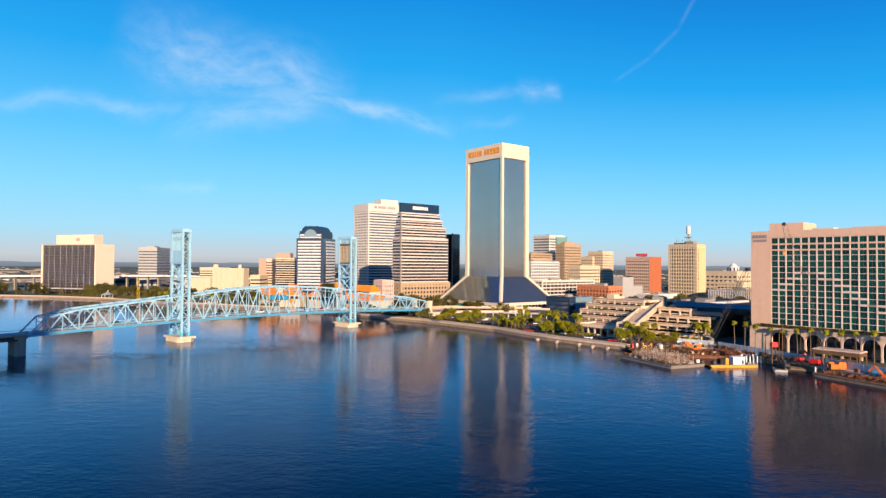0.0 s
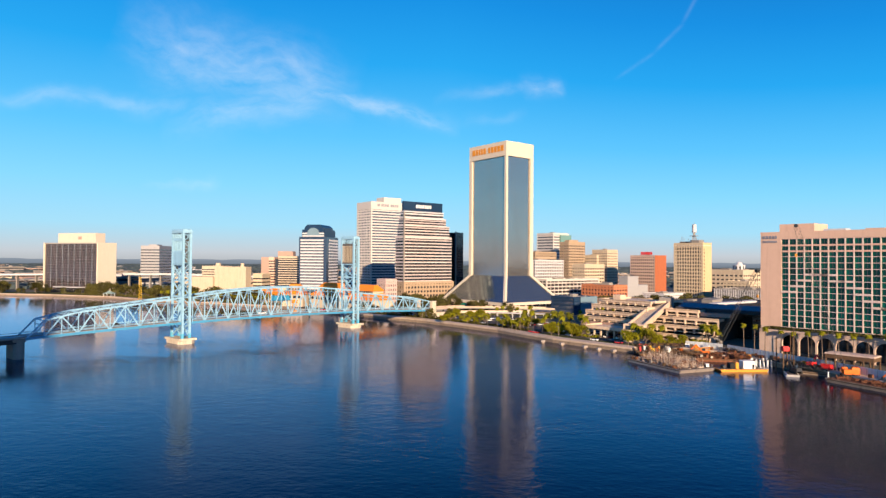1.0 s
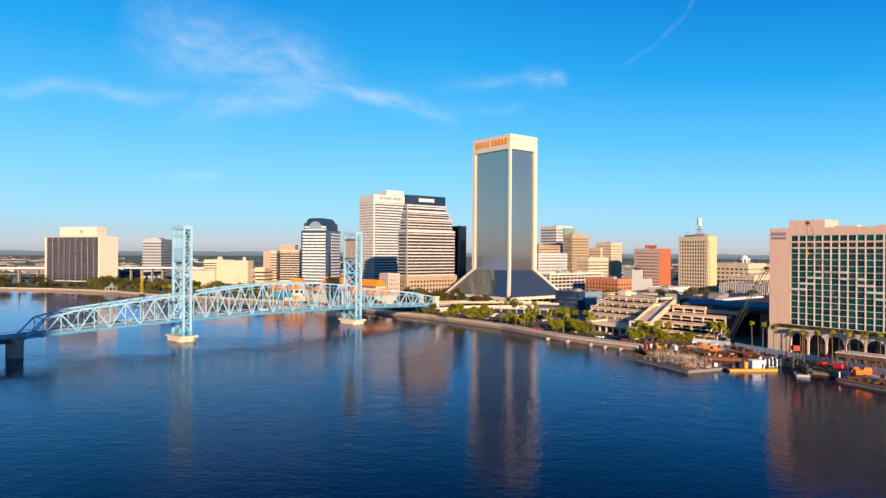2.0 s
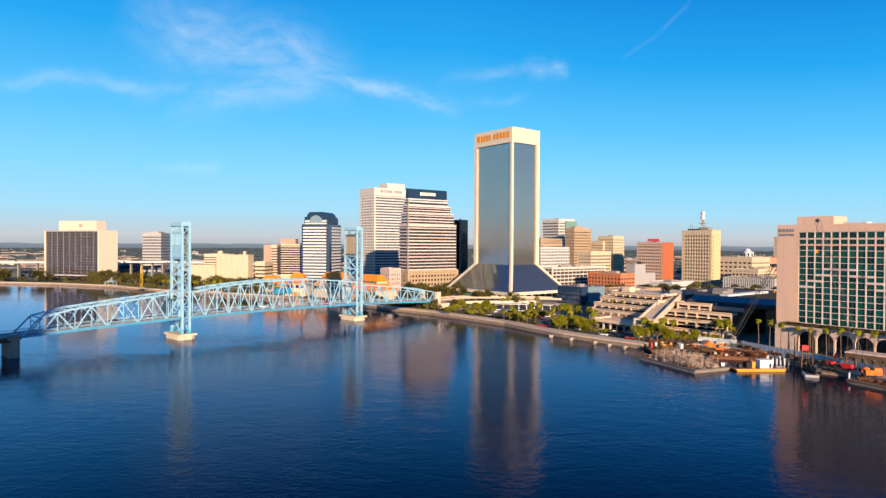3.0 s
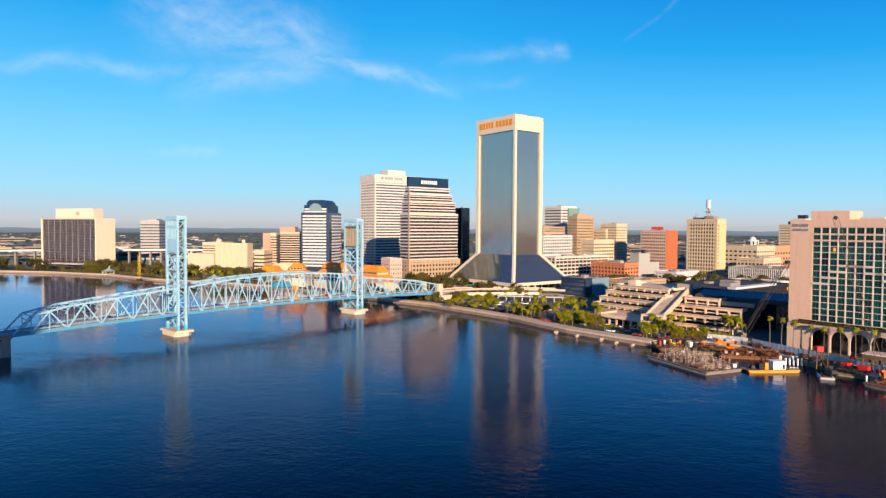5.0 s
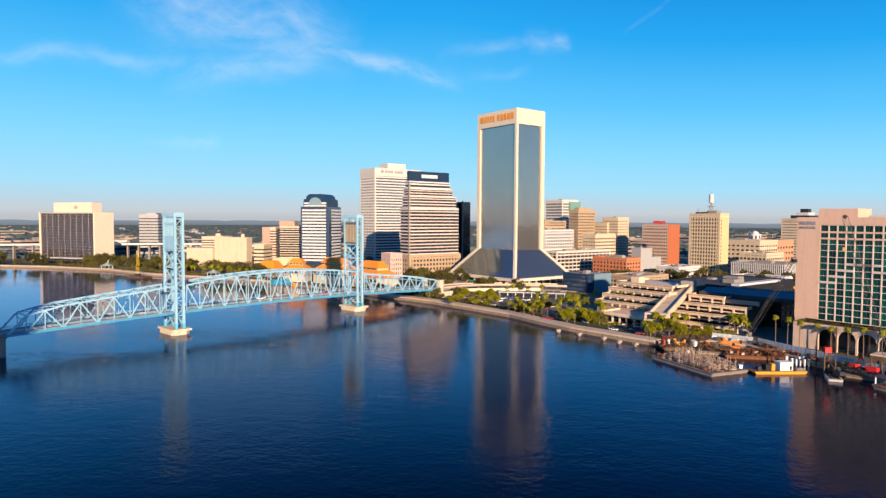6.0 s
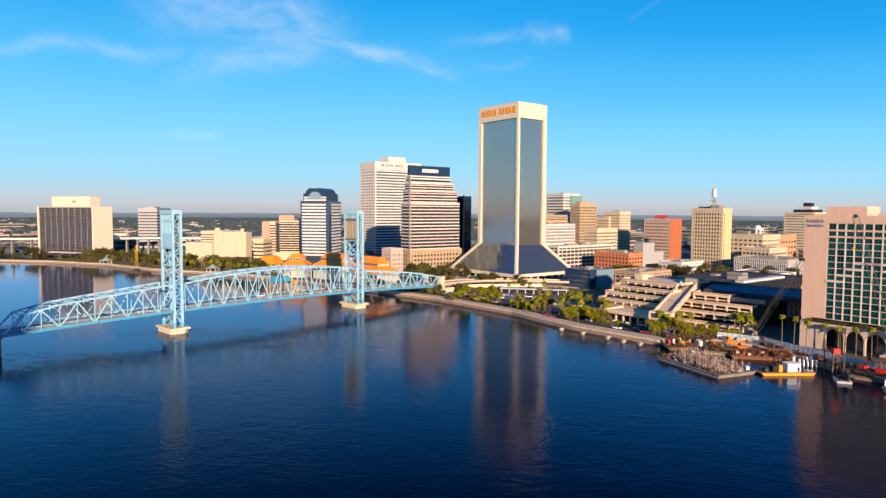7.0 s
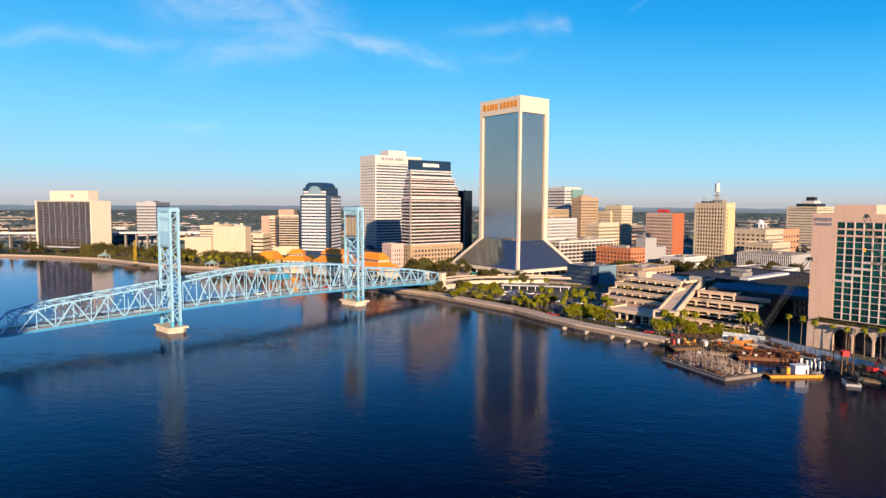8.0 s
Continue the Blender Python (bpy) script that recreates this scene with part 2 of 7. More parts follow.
# ---------- mesh helpers ----------
class Shape:
    """Collects boxes, prisms, beams and tubes into one mesh."""

    def __init__(self):
        self.v, self.f = [], []

    def add(self, verts, faces):
        k = len(self.v)
        self.v.extend(tuple(p) for p in verts)
        self.f.extend(tuple(i + k for i in f) for f in faces)
        return self

    def box(self, x0, y0, z0, x1, y1, z1):
        return self.prism(((x0, y0), (x1, y0), (x1, y1), (x0, y1)), z0, z1)

    def prism(self, poly, z0, z1, top=None):
        n = len(poly)
        upper = top or poly
        return self.add([(x, y, z0) for x, y in poly] + [(x, y, z1) for x, y in upper],
                        [tuple(range(n))[::-1], tuple(range(n, 2 * n))] + [(i, (i + 1) % n, n + (i + 1) % n, n + i) for i in range(n)])

    def beam(self, p, q, w, h=None):
        p, q = Vector(p), Vector(q)
        h = h or w
        d = (q - p).normalized()
        side = d.cross(Vector((0, 0, 1)))
        side = side.normalized() if side.length > 1e-4 else Vector((1, 0, 0))
        up = side.cross(d)
        ring = [side * (sx * w / 2) + up * (sy * h / 2) for sx, sy in ((-1, -1), (1, -1), (1, 1), (-1, 1))]
        return self.add([p + r for r in ring] + [q + r for r in ring], [(3, 2, 1, 0), (4, 5, 6, 7), (0, 1, 5, 4), (1, 2, 6, 5), (2, 3, 7, 6), (3, 0, 4, 7)])

    def tube(self, p, q, r0, r1=None, n=8):
        p, q = Vector(p), Vector(q)
        r1 = r0 if r1 is None else r1
        d = (q - p).normalized()
        a = d.orthogonal().normalized()
        b = d.cross(a)
        ring = [a * math.cos(2 * math.pi * i / n) + b * math.sin(2 * math.pi * i / n) for i in range(n)]
        return self.add([p + r * r0 for r in ring] + [q + r * r1 for r in ring],
                        [tuple(range(n))[::-1], tuple(range(n, 2 * n))] + [(i, (i + 1) % n, n + (i + 1) % n, n + i) for i in range(n)])

    def mesh(self, name, mat):
        me = bpy.data.meshes.new(name)
        me.from_pydata(self.v, [], self.f)
        bm = bmesh.new()
        bm.from_mesh(me)
        bmesh.ops.recalc_face_normals(bm, faces=bm.faces)
        bm.to_mesh(me)
        bm.free()
        me.materials.append(mat)
        return me


def part(name, shape, mat, parent=None, label="", at=None):
    """Links one mesh (a Shape, or a mesh that alike parts share) as an object under its thing."""
    ob = new(name, shape.mesh(name, mat) if isinstance(shape, Shape) else shape)
    if parent is not None:
        ob.parent = parent
    if at is not None:
        ob.matrix_basis = at
    return tagged(ob, label)


def thing(name, m, label, category, group="", kind=""):
    ob = new(name)
    ob.empty_display_size = 1.0
    ob.matrix_basis = m
    return tagged(ob, label, category, group, kind)


def solid(name, shape, mat, label, category="", group="", kind="", m=None):
    return tagged(part(name, shape, mat, None, "", m), label, category, group, kind)


def ring(x0, y0, x1, y1, out, z0, z1, inward=0.3):
    """A hoop round a rectangular block, standing out from it."""
    s = Shape()
    s.box(x0 - out, y0 - out, z0, x1 + out, y0 + inward, z1)
    s.box(x0 - out, y1 - inward, z0, x1 + out, y1 + out, z1)
    s.box(x0 - out, y0 + inward, z0, x0 + inward, y1 - inward, z1)
    s.box(x1 - inward, y0 + inward, z0, x1 + out, y1 - inward, z1)
    return s


def floors_block(th, rect, z0, z1, floors, wall, glass, span=0.45, bays=(0, 0), pier=0.6, out=0.35, corner=0.0, parapet=1.2, roof=ROOF, names=("glazing", "floor_band", "pier")):
    """A block of storeys: glazed core, one band of wall a storey, piers between the bays, corner piers, parapet and roof."""
    x0, y0, x1, y1 = rect
    h = (z1 - z0) / floors
    part(names[0], Shape().box(x0, y0, z0, x1, y1, z1 - 0.3), glass, th)
    band = ring(x0, y0, x1, y1, out, 0, h * span).mesh(names[1], wall)
    for i in range(floors):
        part(names[1], band, wall, th, at=Matrix.Translation((0, 0, z0 + i * h)))
    part("parapet", ring(x0, y0, x1, y1, out, z1 - h * span * 0.8, z1 + parapet, 0.5), wall, th)
    part("roof", Shape().box(x0 + 0.5, y0 + 0.5, z1 - 0.3, x1 - 0.5, y1 - 0.5, z1), roof, th)
    if (x1 - x0) * (y1 - y0) > 300:
        w, d = x1 - x0, y1 - y0
        for fx, fy, sx, sy, sz in ((0.3, 0.35, 0.16, 0.14, 2.6), (0.68, 0.6, 0.10, 0.2, 1.8), (0.45, 0.75, 0.07, 0.08, 1.4), (0.75, 0.25, 0.05, 0.06, 1.2)):
            part("roof_unit", Shape().box(x0 + w * fx, y0 + d * fy, z1, x0 + w * (fx + sx), y0 + d * (fy + sy), z1 + sz), GREY, th)
    p = out + 0.12
    for axis, count in ((0, bays[0]), (1, bays[1])):
        if not count:
            continue
        lo, hi, side = (x0, x1, y0) if axis == 0 else (y0, y1, x0)
        far = y1 if axis == 0 else x1
        me = Shape().box(-pier / 2, -p, 0, pier / 2, 0.2, z1 - z0).mesh(names[2], wall)
        for i in range(1, count):
            c = lo + (hi - lo) * i / count
            part(names[2], me, wall, th, at=pose(c, side, z0) if axis == 0 else pose(side, c, z0, 0, 0, -90))
    if corner:
        me = Shape().box(-p, -p, 0, corner, corner, z1 - z0).mesh("corner_pier", wall)
        for cx, cy, turn in ((x0, y0, 0), (x1, y0, 90), (x1, y1, 180), (x0, y1, 270)):
            part("corner_pier", me, wall, th, at=pose(cx, cy, z0, 0, 0, turn))


# near black: shade inside open decks and on low walls put into the colour
NIGHT = surface("near_black_shade", (0.016, 0.0145, 0.017), 0.5, 0.1, vary=0.15)
LOT = surface("sun_bleached_asphalt", (0.135, 0.108, 0.092), 0.9, vary=0.25, scale=0.08, fine=1.5)
STEEL_LOW = surface("mid_blue_paint", (0.05, 0.225, 0.385), 0.45, vary=0.12, stain=0.2)
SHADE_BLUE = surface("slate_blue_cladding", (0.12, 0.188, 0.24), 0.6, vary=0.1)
PODIUM = surface("weathered_pink_stucco", (0.43, 0.325, 0.265), 0.85, vary=0.12, stain=0.3)
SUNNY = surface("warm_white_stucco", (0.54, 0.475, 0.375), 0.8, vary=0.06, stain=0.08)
PALE = surface("pale_concrete", (0.455, 0.425, 0.395), 0.75, vary=0.06, stain=0.06)
HOTEL_TAN = surface("pinkish_tan_precast", (0.41, 0.30, 0.25), 0.8, vary=0.08, stain=0.15)
OLD_STONE = surface("old_pale_limestone", (0.42, 0.345, 0.245), 0.8, vary=0.1, stain=0.25)
# dark steel with the tower heads' shade in its colour; also crane lattice
SHADED_STEEL = surface("shaded_grimy_steel", (0.085, 0.085, 0.082), 0.6, vary=0.2, stain=0.4)
SLATE_PALE = surface("pale_slate_panels", (0.27, 0.275, 0.29), 0.75, vary=0.06, stain=0.05)
GLASS_SLATE = glazing("slate_window_glass", (0.09, 0.10, 0.12), 0.15, 0.1)
SLATE_METAL = surface("slate_blue_metal_roof", (0.075, 0.095, 0.12), 0.4, 0.2, vary=0.12)
BARGE_GREY = surface("pale_grey_barge_paint", (0.26, 0.225, 0.20), 0.7, vary=0.2, stain=0.5)
FRAME_PALE = surface("pale_rusty_formwork", (0.34, 0.27, 0.215), 0.8, vary=0.3, scale=0.8)
SLAB_BRONZE = surface("brown_bronze_frame", (0.175, 0.125, 0.115), 0.5, 0.3, vary=0.12)
ORANGE_PALE = surface("faded_orange_brick", (0.36, 0.20, 0.125), 0.85, vary=0.1, stain=0.1)
GLASS_NAVY = glazing("slate_blue_window_glass", (0.06, 0.085, 0.13), 0.12, 0.1)
PINK_PALE = surface("pale_pink_stucco", (0.40, 0.30, 0.275), 0.8, vary=0.08, stain=0.1)
# sunlit version of the old limestone, the sun's warmth in its colour
OLD_SUNNY = surface("sunlit_limestone", (0.44, 0.345, 0.20), 0.8, vary=0.1, stain=0.2)
GLASS_TEAL = glazing("pale_teal_glass", (0.14, 0.26, 0.23), 0.12, 0.2)
WEATHERED = surface("weathered_cream_slats", (0.26, 0.225, 0.175), 0.7, vary=0.15, stain=0.4)
MULLION = surface("grey_mirror_mullion", (0.31, 0.30, 0.285), 0.15, 0.85, vary=0.1)
DECK_CREAM = surface("cream_garage_concrete", (0.52, 0.40, 0.295), 0.8, vary=0.1, stain=0.25)

HOTEL_TRIM = surface("pale_pink_trim", (0.47, 0.405, 0.365), 0.8, vary=0.08)


# ---------- river, land and far country ----------
SHORE = ((-5200, 1500), (-2500, 1150), (-1300, 930), (-800, 858), (-574, 826), (-492, 812), (-403, 776), (-322, 718), (-252, 688), (-160, 640), (-100, 590),
         (-50, 541), (-15, 511), (10, 481), (37, 449), (52, 422), (66, 399), (84, 378), (101, 359), (128, 362), (143, 350), (153, 324), (165, 294), (176, 257),
         (215, 190), (300, 60), (420, -200), (900, -900), (5200, -2500))
LAND_Z = 2.4


def shaped_sheet(poly, z, drop=0.0):
    """A flat sheet with the outline poly; drop: how far its edge goes down."""
    from mathutils.geometry import tessellate_polygon
    pts = [Vector((x, y, 0)) for x, y in poly]
    s = Shape()
    n = len(poly)
    s.add([(x, y, z) for x, y in poly], [tuple(t) for t in tessellate_polygon([pts])])
    if drop:
        s.add([(x, y, z) for x, y in poly] + [(x, y, z - drop) for x, y in poly], [(i, (i + 1) % n, n + (i + 1) % n, n + i) for i in range(n)])
    return s


def ground_material():
    m = surface("city_ground", (0.082, 0.078, 0.060), 0.92, vary=0.35, scale=0.03, fine=0.5)
    return m


def water_material():
    m = bpy.data.materials.new("river_water")
    m.use_nodes = True
    t = m.node_tree
    t.nodes.clear()
    deep = t.nodes.new("ShaderNodeBsdfDiffuse")
    deep.inputs["Color"].default_value = (0.0002, 0.0010, 0.0095, 1)
    gloss = t.nodes.new("ShaderNodeBsdfGlossy")
    gloss.inputs["Color"].default_value = (0.74, 0.79, 1.0, 1)
    gloss.inputs["Roughness"].default_value = 0.085
    fresnel = t.nodes.new("ShaderNodeFresnel")
    fresnel.inputs["IOR"].default_value = 1.30
    mix = t.nodes.new("ShaderNodeMixShader")
    gleam = t.nodes.new("ShaderNodeMapRange")
    gleam.inputs["From Min"].default_value, gleam.inputs["From Max"].default_value = 0.058, 0.80
    t.links.new(fresnel.outputs[0], gleam.inputs["Value"])
    t.links.new(deep.outputs[0], mix.inputs[1])
    t.links.new(gloss.outputs[0], mix.inputs[2])
    surface_out = t.nodes.new("ShaderNodeOutputMaterial")
    t.links.new(mix.outputs[0], surface_out.inputs["Surface"])
    geo = t.nodes.new("ShaderNodeNewGeometry")
    height = None
    for s, amp, stretch, detail in ((1.0, 0.34, (0.13, 0.20, 1), 4), (1.0, 0.24, (0.45, 0.62, 1), 4), (1.0, 0.16, (0.02, 0.035, 1), 2)):
        mp = t.nodes.new("ShaderNodeMapping")
        mp.inputs["Scale"].default_value = stretch
        mp.inputs["Rotation"].default_value = (0, 0, 0.5)
        t.links.new(geo.outputs["Position"], mp.inputs["Vector"])
        n = t.nodes.new("ShaderNodeTexNoise")
        n.inputs["Scale"].default_value, n.inputs["Detail"].default_value = s, detail
        t.links.new(mp.outputs[0], n.inputs["Vector"])
        k = t.nodes.new("ShaderNodeMath")
        k.operation = "MULTIPLY_ADD"
        t.links.new(n.outputs[0], k.inputs[0])
        k.inputs[1].default_value = amp
        if height is None:
            k.inputs[2].default_value = 0
        else:
            t.links.new(height, k.inputs[2])
        height = k.outputs[0]
    # smooth and ruffled reaches of the current
    mp = t.nodes.new("ShaderNodeMapping")
    mp.inputs["Scale"].default_value = (0.006, 0.02, 1)
    t.links.new(geo.outputs["Position"], mp.inputs["Vector"])
    reach = t.nodes.new("ShaderNodeTexNoise")
    reach.inputs["Scale"].default_value, reach.inputs["Detail"].default_value, reach.inputs["Distortion"].default_value = 1.0, 4, 1.5
    t.links.new(mp.outputs[0], reach.inputs["Vector"])
    ramp = t.nodes.new("ShaderNodeMapRange")
    ramp.inputs["From Min"].default_value, ramp.inputs["From Max"].default_value = 0.35, 0.7
    ramp.inputs["To Min"].default_value, ramp.inputs["To Max"].default_value = 0.32, 0.78
    t.links.new(reach.outputs[0], ramp.inputs["Value"])
    bp = t.nodes.new("ShaderNodeBump")
    bp.inputs["Distance"].default_value = 0.7
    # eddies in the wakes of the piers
    def calc(op, p, q=None):
        n = t.nodes.new("ShaderNodeMath")
        n.operation = op
        for i, v in enumerate((p, q)):
            if isinstance(v, (int, float)):
                n.inputs[i].default_value = v
            elif v is not None:
                t.links.new(v, n.inputs[i])
        return n.outputs[0]

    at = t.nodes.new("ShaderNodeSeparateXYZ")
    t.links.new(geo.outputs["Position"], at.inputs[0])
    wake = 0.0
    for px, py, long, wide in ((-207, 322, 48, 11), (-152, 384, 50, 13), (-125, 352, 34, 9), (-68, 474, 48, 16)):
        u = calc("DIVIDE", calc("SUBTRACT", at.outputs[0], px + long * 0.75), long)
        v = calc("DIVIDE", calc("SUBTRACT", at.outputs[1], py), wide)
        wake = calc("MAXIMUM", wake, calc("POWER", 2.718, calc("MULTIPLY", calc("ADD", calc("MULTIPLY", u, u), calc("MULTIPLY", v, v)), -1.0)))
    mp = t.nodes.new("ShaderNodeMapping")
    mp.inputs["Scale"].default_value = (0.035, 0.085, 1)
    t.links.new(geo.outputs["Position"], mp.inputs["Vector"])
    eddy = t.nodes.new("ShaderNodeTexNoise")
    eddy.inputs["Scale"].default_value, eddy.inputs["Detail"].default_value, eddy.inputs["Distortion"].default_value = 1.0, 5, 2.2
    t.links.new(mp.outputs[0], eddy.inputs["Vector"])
    # thin curling lines of disturbed water, with a dimmed reflection painted along them
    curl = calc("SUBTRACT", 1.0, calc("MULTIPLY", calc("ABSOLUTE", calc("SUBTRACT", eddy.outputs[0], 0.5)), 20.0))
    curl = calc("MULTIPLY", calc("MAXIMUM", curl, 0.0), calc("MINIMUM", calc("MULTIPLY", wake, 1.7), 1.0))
    # sheltered, calmer water above the bridge
    calm = t.nodes.new("ShaderNodeMapRange")
    calm.inputs["From Min"].default_value, calm.inputs["From Max"].default_value = 330, 520
    calm.inputs["To Min"].default_value, calm.inputs["To Max"].default_value = 1.0, 0.34
    t.links.new(calc("ADD", at.outputs[1], calc("MULTIPLY", at.outputs[0], -0.25)), calm.inputs["Value"])
    both = t.nodes.new("ShaderNodeMath")
    both.operation = "ADD"
    t.links.new(calc("MULTIPLY", ramp.outputs[0], calm.outputs[0]), both.inputs[0])
    t.links.new(calc("MULTIPLY", curl, 2.2), both.inputs[1])
    t.links.new(both.outputs[0], bp.inputs["Strength"])
    t.links.new(height, bp.inputs["Height"])
    t.links.new(bp.outputs[0], gloss.inputs["Normal"])
    # the curl mask cuts the reflection directly, so the lines come out darker
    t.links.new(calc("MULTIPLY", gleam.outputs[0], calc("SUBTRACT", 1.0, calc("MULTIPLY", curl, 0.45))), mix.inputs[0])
    soft = t.nodes.new("ShaderNodeBump")
    soft.inputs["Distance"].default_value = 0.3
    t.links.new(both.outputs[0], soft.inputs["Strength"])
    t.links.new(height, soft.inputs["Height"])
    t.links.new(soft.outputs[0], fresnel.inputs["Normal"])
    return m


GROUND = ground_material()
land = SHORE + ((5200, 5600), (-5200, 5600))
solid("ground", shaped_sheet(land, LAND_Z, 0.0), GROUND, "flat river-bank ground of a city, asphalt and grass", kind="structure")
bank = Shape()
for (ax, ay), (bx, by) in zip(SHORE, SHORE[1:]):
    bank.add([(ax, ay, LAND_Z), (bx, by, LAND_Z), (bx, by, -4), (ax, ay, -4)], [(0, 1, 2, 3)])
solid("bulkhead", bank, BULKHEAD, "stained concrete river bulkhead", kind="structure")
water = Shape().add([(-6000, -3000, 0), (6000, -3000, 0), (6000, 3000, 0), (-6000, 3000, 0)], [(0, 1, 2, 3)])
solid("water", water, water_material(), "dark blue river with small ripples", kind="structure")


def far_woods():
    """Tree clumps over the flat country to the horizon."""
    rng = np.random.default_rng(5)
    n = 44000
    y = 930 + 3750 * rng.random(n) ** 0.8
    x = (rng.random(n) * 2 - 1) * (y * 0.80 + 150)
    core = (x > -235) & (x < 520) & (y < 1250)
    keep = ~(core & (rng.random(n) < 0.93))
    x, y = x[keep], y[keep]
    n = len(x)
    wide = (5.5 + 6 * rng.random(n)) * (1 + y / 3000)
    high = (6 + 5 * rng.random(n)) * (1 + 0.2 * (y > 2500))
    k = 7
    ang = np.arange(k) * 2 * math.pi / k
    v = np.empty((n, 2 * k + 1, 3))
    for r, (f, h) in enumerate(((0.85, 0.15), (0.8, 0.72))):
        jig = 0.7 + 0.6 * rng.random((n, k))
        v[:, r * k:(r + 1) * k, 0] = x[:, None] + np.cos(ang) * wide[:, None] * f * jig
        v[:, r * k:(r + 1) * k, 1] = y[:, None] + np.sin(ang) * wide[:, None] * f * jig
        v[:, r * k:(r + 1) * k, 2] = LAND_Z - 1 + high[:, None] * h * (0.8 + 0.4 * rng.random((n, k)))
    v[:, 2 * k, 0], v[:, 2 * k, 1], v[:, 2 * k, 2] = x, y, LAND_Z - 1 + high
    tri = []
    for i in range(k):
        j = (i + 1) % k
        tri += [(i, j, k + j), (i, k + j, k + i), (k + i, k + j, 2 * k)]
    f = (np.array(tri)[None] + (np.arange(n) * (2 * k + 1))[:, None, None]).reshape(-1, 3)
    me = bpy.data.meshes.new("woodland")
    me.vertices.add(v.shape[0] * v.shape[1])
    me.vertices.foreach_set("co", v.reshape(-1))
    me.loops.add(len(f) * 3)
    me.loops.foreach_set("vertex_index", f.reshape(-1).astype(np.int32))
    me.polygons.add(len(f))
    me.polygons.foreach_set("loop_start", (np.arange(len(f)) * 3).astype(np.int32))
    me.update(calc_edges=True)
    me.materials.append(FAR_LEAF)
    tagged(new("woodland", me), "distant woods over flat country, dull green with painted haze", "woodland", kind="stuff")


far_woods()


def distance_backdrop():
    """The hazy blue-grey country beyond: one plain far band that glows, with haze in its colour."""
    m = bpy.data.materials.new("distant_haze")
    m.use_nodes = True
    t = m.node_tree
    t.nodes.clear()
    geo = t.nodes.new("ShaderNodeNewGeometry")
    mp = t.nodes.new("ShaderNodeMapping")
    mp.inputs["Scale"].default_value = (0.004, 0.004, 0.06)
    t.links.new(geo.outputs["Position"], mp.inputs["Vector"])
    n = t.nodes.new("ShaderNodeTexNoise")
    n.inputs["Scale"].default_value, n.inputs["Detail"].default_value = 1.0, 5
    t.links.new(mp.outputs[0], n.inputs["Vector"])
    part_z = t.nodes.new("ShaderNodeSeparateXYZ")
    t.links.new(geo.outputs["Position"], part_z.inputs[0])
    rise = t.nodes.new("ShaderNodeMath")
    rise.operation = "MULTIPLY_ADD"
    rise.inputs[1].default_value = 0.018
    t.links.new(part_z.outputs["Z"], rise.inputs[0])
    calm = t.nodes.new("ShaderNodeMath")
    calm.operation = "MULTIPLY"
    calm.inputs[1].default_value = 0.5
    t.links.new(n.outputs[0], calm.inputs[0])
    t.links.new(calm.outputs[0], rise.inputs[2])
    # the band pales upward, its haze painted as a gradient
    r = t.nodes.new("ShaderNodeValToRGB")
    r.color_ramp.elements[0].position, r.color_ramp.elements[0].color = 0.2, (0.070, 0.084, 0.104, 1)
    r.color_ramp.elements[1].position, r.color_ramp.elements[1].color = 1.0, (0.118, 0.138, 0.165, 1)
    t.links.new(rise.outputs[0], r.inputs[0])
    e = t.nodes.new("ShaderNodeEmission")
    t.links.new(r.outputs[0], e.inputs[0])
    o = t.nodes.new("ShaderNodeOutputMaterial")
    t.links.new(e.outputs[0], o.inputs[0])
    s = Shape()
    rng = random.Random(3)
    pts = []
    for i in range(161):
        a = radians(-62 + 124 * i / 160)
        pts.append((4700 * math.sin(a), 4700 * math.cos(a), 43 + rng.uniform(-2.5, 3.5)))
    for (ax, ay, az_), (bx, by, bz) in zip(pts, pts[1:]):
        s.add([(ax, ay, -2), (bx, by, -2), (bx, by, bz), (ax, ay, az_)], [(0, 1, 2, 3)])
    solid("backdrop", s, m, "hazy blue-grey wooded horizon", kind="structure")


distance_backdrop()


def far_houses(label, wall, count, seed):
    """Small pale houses with pitched roofs among the far woods."""
    r = random.Random(seed)
    s = Shape()
    for _ in range(count):
        y = r.uniform(960, 3300)
        x = r.uniform(-0.72, 0.72) * y
        if -235 < x < 520 and y < 1250:
            continue
        w, d, h = r.uniform(5, 16), r.uniform(4, 9), r.uniform(5, 9.5)
        z = LAND_Z + h
        a = r.uniform(0, math.pi)
        ca, sa = math.cos(a), math.sin(a)
        pts = [(x + ca * u - sa * v, y + sa * u + ca * v) for u, v in ((-w, -d), (w, -d), (w, d), (-w, d))]
        s.prism(pts, LAND_Z - 0.5, z)
        g = [(x + ca * u, y + sa * u) for u in (-w, w)]
        s.add([(*pts[0], z), (*pts[1], z), (*pts[2], z), (*pts[3], z), (*g[0], z + d * 0.5), (*g[1], z + d * 0.5)], [(0, 1, 5, 4), (2, 3, 4, 5), (1, 2, 5), (3, 0, 4)])
    solid("far_houses", s, wall, label, "houses", kind="stuff")


far_houses("scattered pale houses among the distant woods", PALE, 110, 71)
far_houses("scattered tan and pink houses among distant woods", TAN, 90, 72)
far_houses("scattered red-brown houses among distant woods", ROSE, 24, 73)


# ---------- the bridge ----------
def bridge_z(s):
    """Height of the deck's underside along the bridge, from the near tower."""
    return 12.5 - 1.76e-4 * (s - 45) ** 2


BRIDGE = pose(-150, 388, 0, 0, 0, 47.65)
SPAN = 121.7


